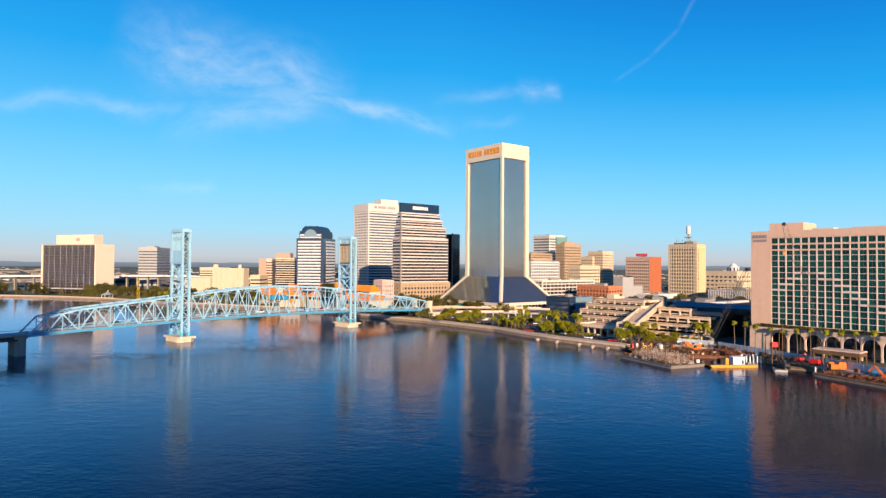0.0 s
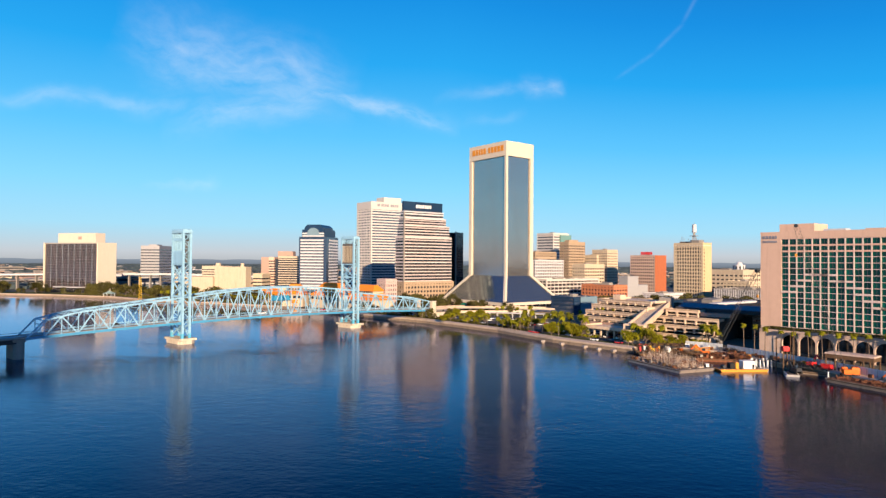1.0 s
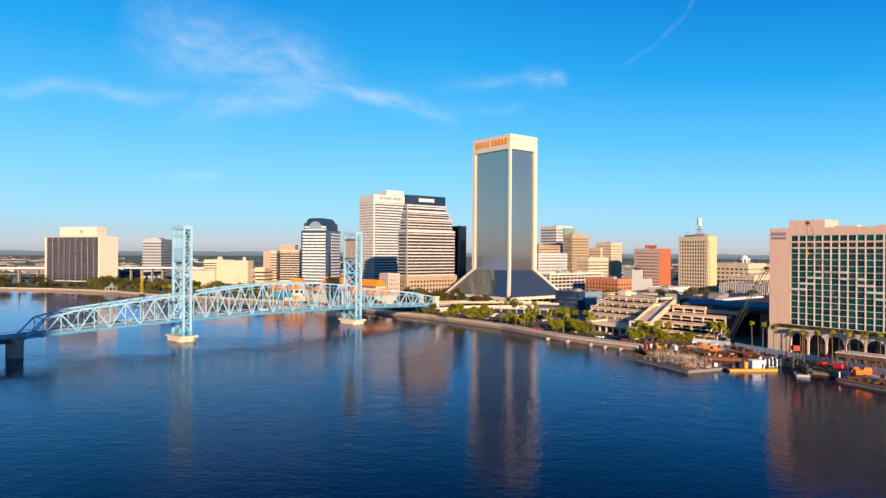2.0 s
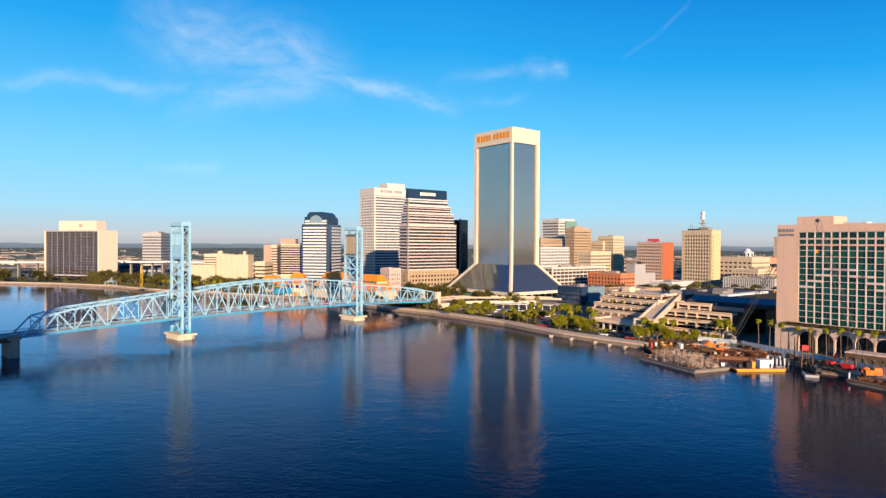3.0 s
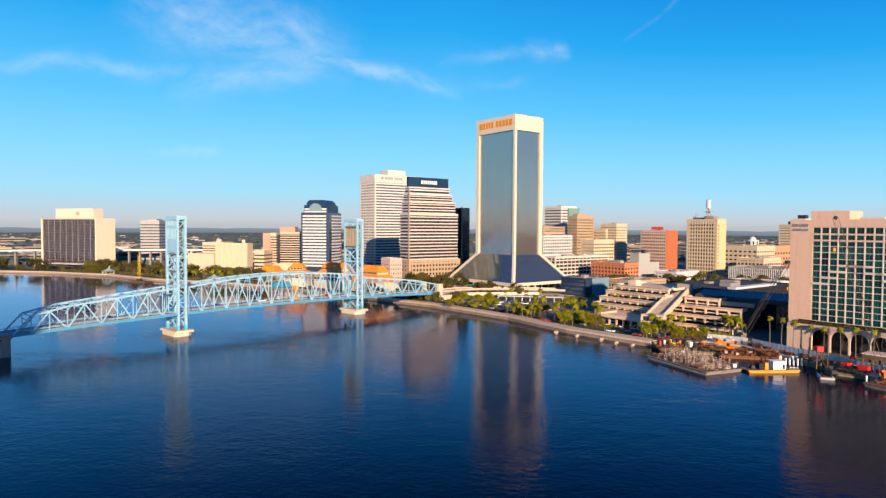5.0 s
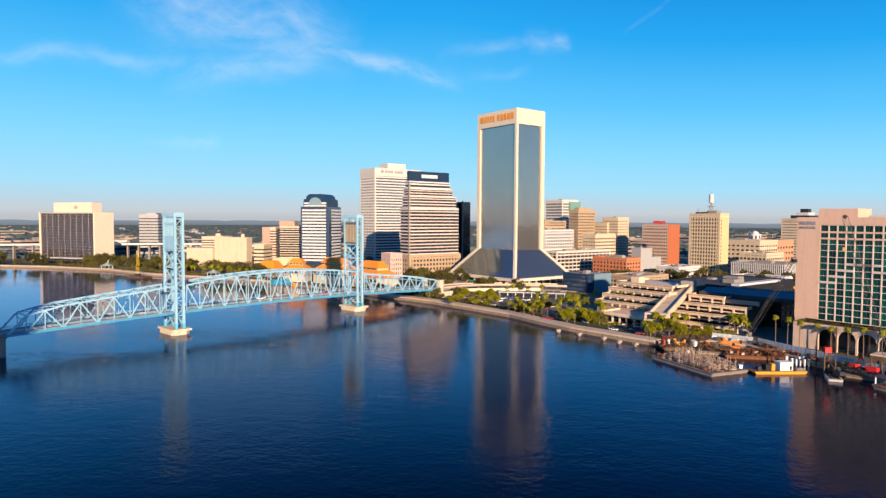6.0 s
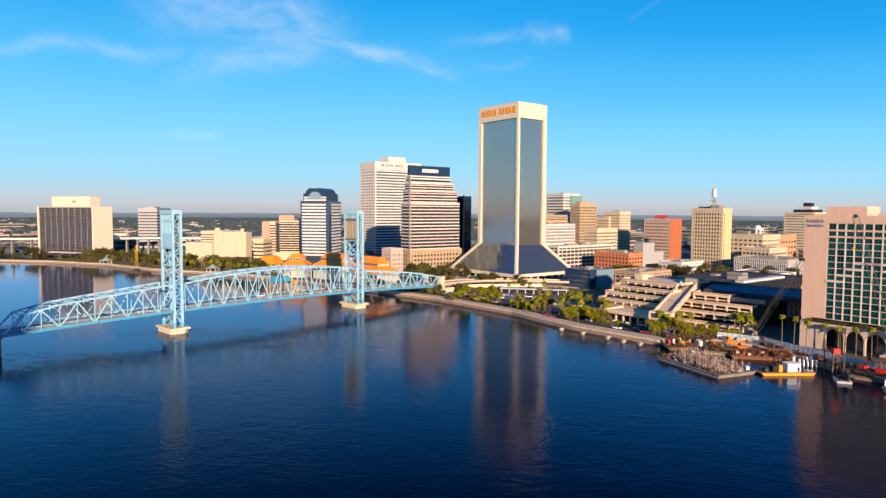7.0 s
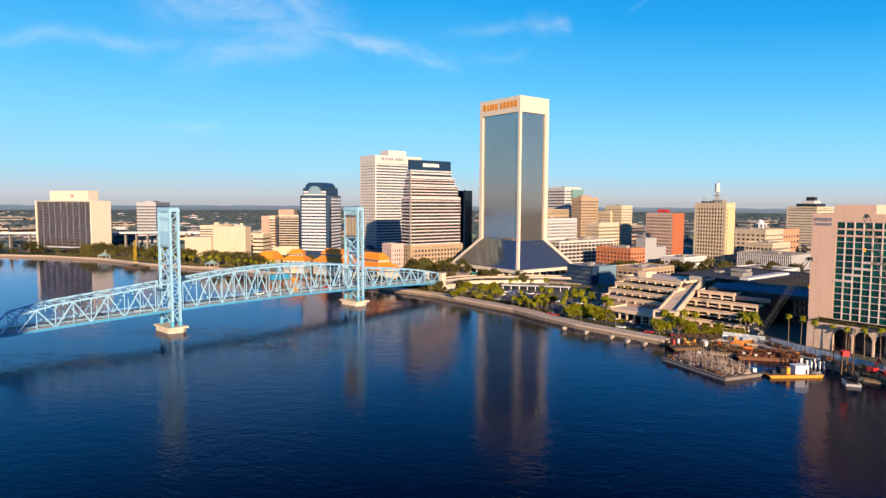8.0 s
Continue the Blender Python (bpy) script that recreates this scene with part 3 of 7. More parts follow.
def truss_span(name, s0, s1, top, panels, label, open_ends=(True, True)):
    """A through truss from s0 to s1: two sides of chords, verticals and diagonals, deck, floor beams and top struts. top(s): the top chord's height."""
    th = thing(name, BRIDGE @ Matrix.Translation((s0, 0, 0)), label, "bridge span", "spans of the bridge")
    step = (s1 - s0) / panels
    xs = [s0 + step * i for i in range(panels + 1)]

    def low(i, y):
        return (xs[i] - s0, y, bridge_z(xs[i]))

    def high(i, y):
        return (xs[i] - s0, y, top(xs[i]))

    for y in (-7.6, 7.6):
        for i in range(panels):
            part("bottom_chord", Shape().beam(low(i, y), low(i + 1, y), 0.75, 1.25), STEEL_LOW, th)
            a, b = (i if i or not open_ends[0] else None), (i + 1 if i + 1 < panels or not open_ends[1] else None)
            if a is not None and b is not None:
                part("top_chord", Shape().beam(high(a, y), high(b, y), 0.7, 0.75), BLUE_STEEL, th)
            elif a is None:
                part("end_post", Shape().beam(low(0, y), high(1, y), 0.7, 0.75), BLUE_STEEL, th)
            else:
                part("end_post", Shape().beam(high(panels - 1, y), low(panels, y), 0.7, 0.75), BLUE_STEEL, th)
            if a is not None and b is not None:
                ends = (low(i, y), high(i + 1, y)) if i % 2 else (high(i, y), low(i + 1, y))
                part("diagonal", Shape().beam(*ends, 0.45, 0.55), BLUE_STEEL, th)
        for i in range(0 if not open_ends[0] else 1, panels + 1 if not open_ends[1] else panels):
            part("post", Shape().beam(low(i, y), high(i, y), 0.36, 0.4), BLUE_STEEL, th)
    for i in range(1, panels):
        part("top_strut", Shape().beam(high(i, -7.6), high(i, 7.6), 0.45, 0.6), BLUE_STEEL, th)
        z = top(xs[i]) - 2.4
        part("sway_strut", Shape().beam((xs[i] - s0, -7.6, z), (xs[i] - s0, 7.6, z), 0.3, 0.4), BLUE_STEEL, th)
        if i < panels - 1:
            part("lateral", Shape().beam(high(i, -7.6), high(i + 1, 7.6), 0.3), BLUE_STEEL, th)
            part("lateral", Shape().beam(high(i, 7.6), high(i + 1, -7.6), 0.3), BLUE_STEEL, th)
    for i in range(panels + 1):
        part("floor_beam", Shape().beam((xs[i] - s0, -7.6, bridge_z(xs[i]) - 0.2), (xs[i] - s0, 7.6, bridge_z(xs[i]) - 0.2), 0.5, 1.5), STEEL_LOW, th)
    for i in range(panels):
        d = Shape()
        for y0, y1, up in ((-6.9, 6.9, 0.9),):
            za, zb = bridge_z(xs[i]) + up, bridge_z(xs[i + 1]) + up
            d.add([(xs[i] - s0, y0, za), (xs[i + 1] - s0, y0, zb), (xs[i + 1] - s0, y1, zb), (xs[i] - s0, y1, za),
                   (xs[i] - s0, y0, za - 0.5), (xs[i + 1] - s0, y0, zb - 0.5), (xs[i + 1] - s0, y1, zb - 0.5), (xs[i] - s0, y1, za - 0.5)],
                  [(0, 1, 2, 3), (7, 6, 5, 4), (0, 4, 5, 1), (1, 5, 6, 2), (2, 6, 7, 3), (3, 7, 4, 0)])
        part("deck_slab", d, GREY, th)
        for y in (-6.8, 6.8):
            for up in (1.5, 2.0):
                part("guard_rail", Shape().beam((xs[i] - s0, y, bridge_z(xs[i]) + up), (xs[i + 1] - s0, y, bridge_z(xs[i + 1]) + up), 0.15, 0.22), BLUE_STEEL, th)
    return th


def lift_tower(s, front):
    th = thing("lift_tower", BRIDGE @ Matrix.Translation((s, 0, 3.2)), "tall pale blue riveted steel bridge lift tower with louvred head", "lift tower", "lift towers of the bridge")
    w, t, top, head = 6.6, 2.1, 62.2, 42.2
    for x in (-t, t):
        for y in (-w, w):
            part("column", Shape().box(x - 0.62, y - 0.62, 0, x + 0.62, y + 0.62, top - 2), BLUE_STEEL, th)
            part("column_foot", Shape().box(x - 0.7, y - 0.7, 0, x + 0.7, y + 0.7, 2.6), BLUE_STEEL_DEEP, th, "bright blue repainted column foot")
    # side lattice, zigzag between the two columns of one side
    n = 14
    for y in (-w, w):
        for i in range(n):
            za, zb = 3 + (top - 6) * i / n, 3 + (top - 6) * (i + 1) / n
            xa, xb = (-t, t) if i % 2 else (t, -t)
            part("lattice_bar", Shape().beam((xa, y, za), (xb, y, zb), 0.34, 0.34), BLUE_STEEL, th)
            part("lattice_rung", Shape().beam((-t, y, zb), (t, y, zb), 0.28, 0.3), BLUE_STEEL, th)
    # cross frames above and below the roadway
    for x in (-t, t):
        for za, zb in ((0.8, 8.6), (23.6, 32.9), (32.9, head)):
            part("cross_brace", Shape().beam((x, -w, za), (x, w, zb), 0.55, 0.55), BLUE_STEEL, th)
            part("cross_brace", Shape().beam((x, w, za), (x, -w, zb), 0.55, 0.55), BLUE_STEEL, th)
            part("cross_beam", Shape().beam((x, -w, zb), (x, w, zb), 0.6, 0.9), BLUE_STEEL, th)
        part("cross_beam", Shape().beam((x, -w, 23.6), (x, w, 23.6), 0.6, 1.2), BLUE_STEEL, th)
    # head: plated panel with long slots, open louvre gallery and crown
    for x in (-t, t):
        steel = front if x < 0 else BLUE_STEEL
        low = 1.4 if steel is SHADED_STEEL else 7.6
        part("head_panel", Shape().box(x - 0.3, -w, head, x + 0.3, w, head + low), steel, th)
        part("head_panel", Shape().box(x - 0.3, -w, head + 13.5, x + 0.3, w, head + 15.0), steel, th)
        for k in range(8):
            y = -w + (2 * w) * (k + 0.5) / 8
            part("head_slat", Shape().box(x - 0.3, y - 0.30, head + low, x + 0.3, y + 0.30, head + 13.5), WEATHERED if low < 2 else steel, th)
            part("gallery_post", Shape().box(x - 0.25, y - 0.2, head + 15.0, x + 0.25, y + 0.2, head + 18.0), BLUE_STEEL, th)
    part("machinery_floor", Shape().box(-t, -w + 0.7, head + 13.6, t, w - 0.7, head + 14.0), SHADED_STEEL, th)
    part("counterweight", Shape().box(-0.9, -w + 1.2, head + 1.0, 0.9, w - 1.2, head + 12.5), SHADED_STEEL, th)
    part("crown", Shape().box(-t - 0.8, -w - 0.8, top - 2.0, t + 0.8, w + 0.8, top - 0.6), BLUE_STEEL, th)
    part("cap", Shape().box(-t - 0.4, -w - 0.4, top - 0.6, t + 0.4, w + 0.4, top + 0.2), BLUE_STEEL, th)
    for y in (-4.2, 4.2):
        part("sheave", Shape().tube((0, y - 0.5, top - 5.5), (0, y + 0.5, top - 5.5), 2.0, n=16), DARK, th)
    return th


def bridge_pier(s, w, t, high, mat, label):
    th = thing("bridge_pier", BRIDGE @ Matrix.Translation((s, 0, -1)), label, "bridge pier", "bridge piers")
    part("shaft", Shape().prism([(-t, -w + t * 0.4), (-t * 0.5, -w), (t * 0.5, -w), (t, -w + t * 0.4), (t, w - t * 0.4), (t * 0.5, w), (-t * 0.5, w), (-t, w - t * 0.4)], -3, high), mat, th)
    part("cap", Shape().box(-t - 0.35, -w - 0.3, high, t + 0.35, w + 0.3, high + 1.1), mat, th)
    return th


def top_left(s):
    return 27.0 - (0 - s) * 0.098 - max(0.0, -60 - s) * 0.12


def top_mid(s):
    return 30.6 - 4.2 * ((s - SPAN / 2) / (SPAN / 2)) ** 2


def top_right(s):
    return 25.2 - (s - SPAN) * 0.098 - max(0.0, s - SPAN - 55) * 0.1


truss_span("side_span", -82, -6.4, top_left, 10, "pale blue steel truss side span of the bridge", (True, False))
truss_span("lift_span", 0.4, SPAN - 3.4, top_mid, 16, "pale blue steel truss lift span with curved top chord", (False, False))
truss_span("side_span", SPAN + 3.4, 196.6, top_right, 10, "pale blue steel truss side span of the bridge", (False, False))
abutment = thing("bridge_abutment", BRIDGE @ Matrix.Translation((200, 0, 0)), "cream concrete bridge abutment with square end pylons", "abutment")
part("wall", Shape().box(-2.6, -9.4, -2, 14, 9.4, 6.6), STONE, abutment)
for y in (-8.6, 8.6):
    part("pylon", Shape().box(-2.0, y - 1.3, 6.6, 2.2, y + 1.3, 15.4), STONE, abutment)
    part("pylon_cap", Shape().box(-2.3, y - 1.6, 15.4, 2.5, y + 1.6, 16.0), STONE, abutment)
part("deck_slab", Shape().box(-2.8, -7.0, 7.6, 14, 7.0, 8.4), GREY, abutment)
# the far tower's head front gets the dark steel in place of shade
for s, steel in ((-3, BLUE_STEEL), (SPAN, SHADED_STEEL)):
    lift_tower(s, steel)
    bridge_pier(s, 9.2, 4.9, 3.1, STONE, "cream stone bridge pier with a stepped cap standing in the river")
bridge_pier(-84.5, 6.8, 2.4, 9.3, GREY, "dark grey concrete pier under the bridge end")
approach = thing("approach_span", BRIDGE @ Matrix.Translation((-84, 0, 0)), "dark girder approach span of the bridge", "bridge span", "spans of the bridge")
for y in (-6.5, 0, 6.5):
    part("girder", Shape().beam((-160, y, 5.2), (0, y, 8.6), 0.5, 2.2), DARK, approach)
part("deck_slab", Shape().beam((-160, 0, 6.6), (2, 0, 10.0), 15.4, 0.6), GREY, approach)
for y in (-7.5, 7.5):
    part("guard_rail", Shape().beam((-160, y, 7.8), (2, y, 11.2), 0.15, 0.25), BLUE_STEEL, approach)
ramp = thing("approach_ramp", pose(-11, 541, 0), "pale concrete elevated approach ramp of the bridge", "ramp")
turns = ((0, 0, 8.6), (17, 19, 8.4), (34, 35, 7.6), (58, 47, 6.6), (90, 50, 5.9), (124, 48, 5.2))
for p, q in zip(turns, turns[1:]):
    part("deck_slab", Shape().beam(p, q, 13.5, 0.9), GREY, ramp)
    d = (Vector(q) - Vector(p)).cross(Vector((0, 0, 1))).normalized() * 6.6
    for side in (-1, 1):
        part("parapet", Shape().beam(Vector(p) + d * side + Vector((0, 0, 0.9)), Vector(q) + d * side + Vector((0, 0, 0.9)), 0.35, 1.1), PAVING, ramp)
    part("column", Shape().tube((q[0], q[1], 2.5), (q[0], q[1], q[2] - 0.4), 1.0, n=10), GREY, ramp)


# ---------- buildings ----------
def house(name, x, y, turn, label, category="building", group="downtown buildings"):
    return thing(name, pose(x, y, LAND_Z, 0, 0, turn), label, category, group)


def sign_bars(carrier, m, widths, high, mat, gap=0.35, label=""):
    """A sign whose letters are plain bars, standing off its wall. m: pose of the sign's middle, x along it, z out."""
    total = sum(widths) + gap * (len(widths) - 1)
    x = -total / 2
    for w in widths:
        if w > 0:
            part("sign_bar", Shape().box(x, -high / 2, 0, x + w, high / 2, 0.25), mat, carrier, label, m)
        x += abs(w) + gap


# the tall tower with the flared foot
def flared_tower():
    th = house("office_tower", 60, 640, 38.2, "tall cream-framed mirror-glass office tower with flared base", "skyscraper")
    wa, wb, top, head, knee, foot, e = 38.0, 56.0, 164.8, 150.2, 31.4, 6.8, 20.0
    p = 4.2
    part("glazing", Shape().box(1.7, 1.7, knee - 2, wa - 1.7, wb - 1.7, head + 1), GLASS_WF, th, "grey mirror curtain wall")
    header = part("header", ring(0, 0, wa, wb, 0.0, head, top, 2.0), CREAM, th)
    part("roof", Shape().box(2, 2, top - 3.5, wa - 2, wb - 2, top - 3.0), ROOF, th)
    part("roof_plant", Shape().box(12, 16, top - 3.0, wa - 12, wb - 16, top - 0.5), GREY, th)
    corner = ((0, 0, 1, 1), (wa, 0, -1, 1), (wa, wb, -1, -1), (0, wb, 1, -1))
    for cx, cy, sx, sy in corner:
        r = 2.5 if (cx, cy) == (0, 0) else p
        rib = [(cx, cy), (cx + sx * r, cy), (cx + sx * r, cy + sy * 2.2), (cx + sx * 2.2, cy + sy * 2.2), (cx + sx * 2.2, cy + sy * r), (cx, cy + sy * r)]
        part("corner_rib", Shape().prism(rib, knee, head), CREAM, th)
        spread = [(x - sx * e, y - sy * e) for x, y in rib]
        part("flared_rib", Shape().prism(spread, foot, knee, rib), CREAM, th)
        part("rib_foot", Shape().prism(spread, 0, foot), CREAM, th)
    # mullions on the two faces of the shaft, and its glass skirt
    g = 0.9
    inner = [(g, g), (wa - g, g), (wa - g, wb - g), (g, wb - g)]
    outer = [(-e + g, -e + g), (wa + e - g, -e + g), (wa + e - g, wb + e - g), (-e + g, wb + e - g)]
    part("glass_skirt", Shape().prism(outer, foot, knee, inner), GLASS_SKIRT, th, "sloping mirror-glass skirt")
    line_a = Shape().box(-0.05, 1.58, 0, 0.05, 1.8, head - knee).mesh("mullion", MULLION)
    for i in range(1, 20):
        part("mullion", line_a, MULLION, th, at=pose(p + (wa - 2 * p) * i / 20, 0, knee))
    for i in range(1, 30):
        part("mullion", line_a, MULLION, th, at=pose(0, p + (wb - 2 * p) * i / 30, knee, 0, 0, -90))
    for k in range(1, 19):
        z = knee + (head - knee) * k / 19
        part("transom", Shape().box(1.67, 1.67, z - 0.03, wa - 1.67, wb - 1.67, z + 0.03), MULLION, th)
    for i in range(1, 14):
        f = i / 14
        xa, xo = p + (wa - 2 * p) * f, -e + p + (wa + 2 * e - 2 * p) * f
        part("skirt_mullion", Shape().beam((xa, g - 0.1, knee), (xo, -e + g - 0.1, foot), 0.14, 0.14), DARK, th)
        ya, yo = p + (wb - 2 * p) * f, -e + p + (wb + 2 * e - 2 * p) * f
        part("skirt_mullion", Shape().beam((g - 0.1, ya, knee), (-e + g - 0.1, yo, foot), 0.14, 0.14), DARK, th)
    for k in range(1, 9):
        f = k / 9
        o = e * (1 - f) - g + 0.06
        part("skirt_transom", ring(-o, -o, wa + o, wb + o, 0.0, foot + (knee - foot) * f - 0.05, foot + (knee - foot) * f + 0.05, 0.25), DARK, th)
    part("base_slab", ring(-e - 0.6, -e - 0.6, wa + e + 0.6, wb + e + 0.6, 1.0, foot - 2.6, foot + 0.1, 4.0), CREAM, th)
    part("base_glazing", Shape().box(-e + 5, -e + 5, 0, wa + e - 5, wb + e - 5, foot - 2.0), GLASS_DARK, th)
    for i in range(9):
        part("base_column", Shape().box(-e + 1 + i * 9.2, -e + 0.6, 0, -e + 2.2 + i * 9.2, -e + 1.8, foot - 2.2), CREAM, th)
    for i in range(11):
        part("base_column", Shape().box(-e + 0.6, -e + 1 + i * 9.2, 0, -e + 1.8, -e + 2.2 + i * 9.2, foot - 2.2), CREAM, th)
    m = pose(0, wb * 0.52, (top + head) / 2 + 0.6) @ Matrix.Rotation(radians(-90), 4, "Z") @ Matrix.Rotation(radians(90), 4, "X")
    sign_bars(header, m, (4.8, 3.0, 2.6, 2.6, 3.4, -1.6, 3.0, 3.8, 3.6, 3.6, 4.2), 5.8, LETTER_ORANGE, 1.1, "orange sign letters as plain bars")


flared_tower()


ROSE_PALE = surface("pale_rose_precast", (0.43, 0.37, 0.36), 0.7, vary=0.08, by_object=0.18)


def tapered_tower():
    """Striped granite tower with corners stepping in towards a dark blue crown."""
    th = house("office_tower", -43.4, 698, 38, "striped pink granite office tower with stepped dark blue crown", "skyscraper")
    floors_block(th, (0, 0, 64.5, 16.5), 23, 71, 14, ROSE_PALE, GLASS_DARK, 0.38, (0, 0), out=0.3)
    floors_block(th, (34, 16.9, 64, 40), 0, 71, 20, ROSE_PALE, GLASS_DARK, 0.38, (0, 0), out=0.3)
    floors_block(th, (0, 0.6, 61.5, 13.2), 72, 84, 4, ROSE_PALE, GLASS_DARK, 0.38, out=0.3, parapet=0.3)
    floors_block(th, (0, 1.0, 57, 10.4), 84.2, 92, 3, ROSE_PALE, GLASS_DARK, 0.38, out=0.3, parapet=0.3)
    floors_block(th, (0, 1.4, 53.5, 7.4), 92.2, 99.5, 2, WHITE, GLASS_DARK, 0.4, out=0.3, parapet=0.2)
    crown = part("crown", Shape().box(-0.3, 1.2, 99.6, 52.2, 4.6, 110), BLUE_SIGN, th, "dark blue crown with sign")
    part("corner_fin", Shape().box(-1.0, -0.6, 23, 0.4, 0.9, 99), GREY, th)
    # stone foot with punched windows
    floors_block(th, (-1, -1.5, 66, 16.5), 0, 22.5, 5, TAN, GLASS_DARK, 0.5, (16, 4), 1.6, 0.5, 2.2, 0.8)
    m = pose(26, 1.0, 105) @ Matrix.Rotation(radians(90), 4, "X")
    sign_bars(crown, m, (2.2, 1.7, 1.8, 2.0, 1.6, 1.7, 1.5, 1.5), 3.6, LETTER_WHITE, 0.9, "white sign letters as plain bars")
    part("entry_canopy", Shape().box(-4, -8, 4, 14, -1.6, 5), ROSE, th)


tapered_tower()

# white banded tower behind it
th = house("office_tower", -112, 975, 38, "white office tower with ribbon windows and roof block", "skyscraper")
floors_block(th, (0, 0, 81, 42), 0, 125, 30, PALE, GLASS_NAVY, 0.47, (0, 9), 1.25, 0.35, 1.6, 1.0)
header = part("header", ring(0, 0, 81, 42, 0.6, 124, 135, 1.0), PALE, th)
part("roof", Shape().box(0.5, 0.5, 133.6, 80.5, 41.5, 134), ROOF, th)
part("roof_block", Shape().box(30, 12, 134, 62, 34, 144), PALE, th)
sign_bars(header, pose(27, -0.6, 130) @ Matrix.Rotation(radians(90), 4, "X"), (5.0, -0.6, 3.2, 1.4, 3.4, 3.4, -1.5, 3, 3, 3, 3), 4.0, LETTER_GREY, 0.8, "grey sign letters as plain bars")

# dark slab towers behind
th = house("office_tower", 13.3, 800, 38, "narrow near-black office tower behind striped tower", "skyscraper")
part("glazing", Shape().box(0, 0, 0, 12, 14, 81), GLASS_DARK, th)
part("fin", Shape().box(-0.5, -0.5, 0, 0.8, 0.8, 82), GREY, th)
part("wing", Shape().box(-12, 6, 0, -0.6, 20, 80), DARK, th)
for k in range(24):
    part("transom", Shape().box(-0.1, -0.1, 3.3 * k, 12.1, 14.1, 3.3 * k + 0.35), DARK, th)


def arched_tower():
    """Dark glass tower banded white, with a vaulted dark blue crown."""
    th = house("office_tower", -145, 794, 79, "dark glass office tower with white bands and vaulted crown", "skyscraper")
    wa, wb = 39.0, 36.0
    part("glazing", Shape().box(0, 0, 0, wa, wb, 74), GLASS_BLUE, th)
    low = Shape().box(-0.45, 4.0, 0, 0.5, wb - 2.0, 2.1).mesh("floor_band", WHITE)
    side = Shape().box(8, -0.45, 0, wa - 2, 0.5, 2.1).mesh("floor_band", WHITE)
    for k in range(17):
        z = 9.5 + 3.72 * k
        part("floor_band", low, WHITE, th, at=Matrix.Translation((0, 0, z)))
        part("floor_band", side, WHITE, th, at=Matrix.Translation((0, 0, z)))
    part("roof", Shape().box(0.3, 0.3, 73.6, wa - 0.3, wb - 0.3, 74.4), ROOF_DARK, th)
    part("crown_base", Shape().box(1.5, 3, 74.4, wa - 2, wb - 3, 81), BLUE_SIGN, th)
    outline = [(3, 81), (3, 83.5), (6, 83.5), (6, 86), (10, 89.5), (wb - 10, 89.5), (wb - 6, 86), (wb - 6, 83.5), (wb - 3, 83.5), (wb - 3, 81)]
    s = Shape()
    n = len(outline)
    s.add([(2.2, y, z) for y, z in outline] + [(wa - 3, y, z) for y, z in outline],
          [tuple(range(n)), tuple(range(2 * n - 1, n - 1, -1))] + [(i, n + i, n + (i + 1) % n, (i + 1) % n) for i in range(n)])
    part("crown", s, BLUE_SIGN, th, "dark blue vaulted crown")
    arch = [(wb / 2 + 8.5 * math.cos(math.pi * k / 14), 76 + 9.5 * math.sin(math.pi * k / 14)) for k in range(15)]
    a = Shape()
    a.add([(0.6, y, z) for y, z in arch] + [(2.4, y, z) for y, z in arch], [tuple(range(15)), tuple(range(29, 14, -1))] + [(i, 15 + i, 15 + (i + 1) % 15, (i + 1) % 15) for i in range(15)])
    part("arched_gable", a, SHADE_BLUE, th, "pale arched gable panel")
    for z in (74.6, 77.6):
        part("shoulder_band", Shape().box(0.7, 4, z, 2.4, wb - 4, z + 1.8), WHITE, th)
    part("shoulder", Shape().box(1.0, 4, 71, 2.4, wb - 4, 80), GLASS_BLUE, th)


arched_tower()

# dark gridded slab with blank white end wall, on the far bank
th = house("office_block", -454, 845, 70, "dark gridded glass office slab with blank white end wall", "office block")
part("glazing", Shape().box(1.0, 1, 0, 28, 96, 65), GLASS_DARK, th)
part("end_wall", Shape().box(-0.6, -0.6, 0, 29, 1.2, 66.6), SUNNY, th)
part("end_wall", Shape().box(-0.6, 96, 0, 29, 97.8, 66.6), SUNNY, th)
part("roof", Shape().box(-0.6, 1.2, 65, 29, 96, 66.4), ROOF, th)
for k in range(1, 9):
    part("main_mullion", Shape().box(0.65, 96 * k / 9 - 0.12, 3, 1.1, 96 * k / 9 + 0.12, 65), SLATE_PALE, th)
thin = Shape().box(0.82, -0.08, 3, 1.1, 0.10, 65).mesh("mullion", SLAB_BRONZE)
for k in range(1, 45):
    if k % 5:
        part("mullion", thin, SLAB_BRONZE, th, at=Matrix.Translation((0, 96 * k / 45, 0)))
for k in range(17):
    part("transom", Shape().box(0.78, 1.2, 4.5 + 3.6 * k, 1.1, 96, 4.8 + 3.6 * k), SLAB_BRONZE, th)
block_top = part("roof_block", Shape().box(7, 12, 66.4, 22, 80, 79.5), CREAM, th)
part("entry_canopy", Shape().box(-8, 22, 7, 0.8, 70, 8), WHITE, th)
sign_bars(block_top, pose(7, 40, 73) @ Matrix.Rotation(radians(-90), 4, "Z") @ Matrix.Rotation(radians(90), 4, "X"), (6,), 4, ROSE, 0.4)

th = house("office_block", -421, 950, 95, "pale banded office block beyond the bridge", "office block")
floors_block(th, (0, 0, 55, 26), 0, 64, 15, SLATE_PALE, GLASS_SLATE, 0.55, out=0.3)
part("roof_block", Shape().box(8, 6, 64, 30, 18, 67), SLATE_PALE, th)

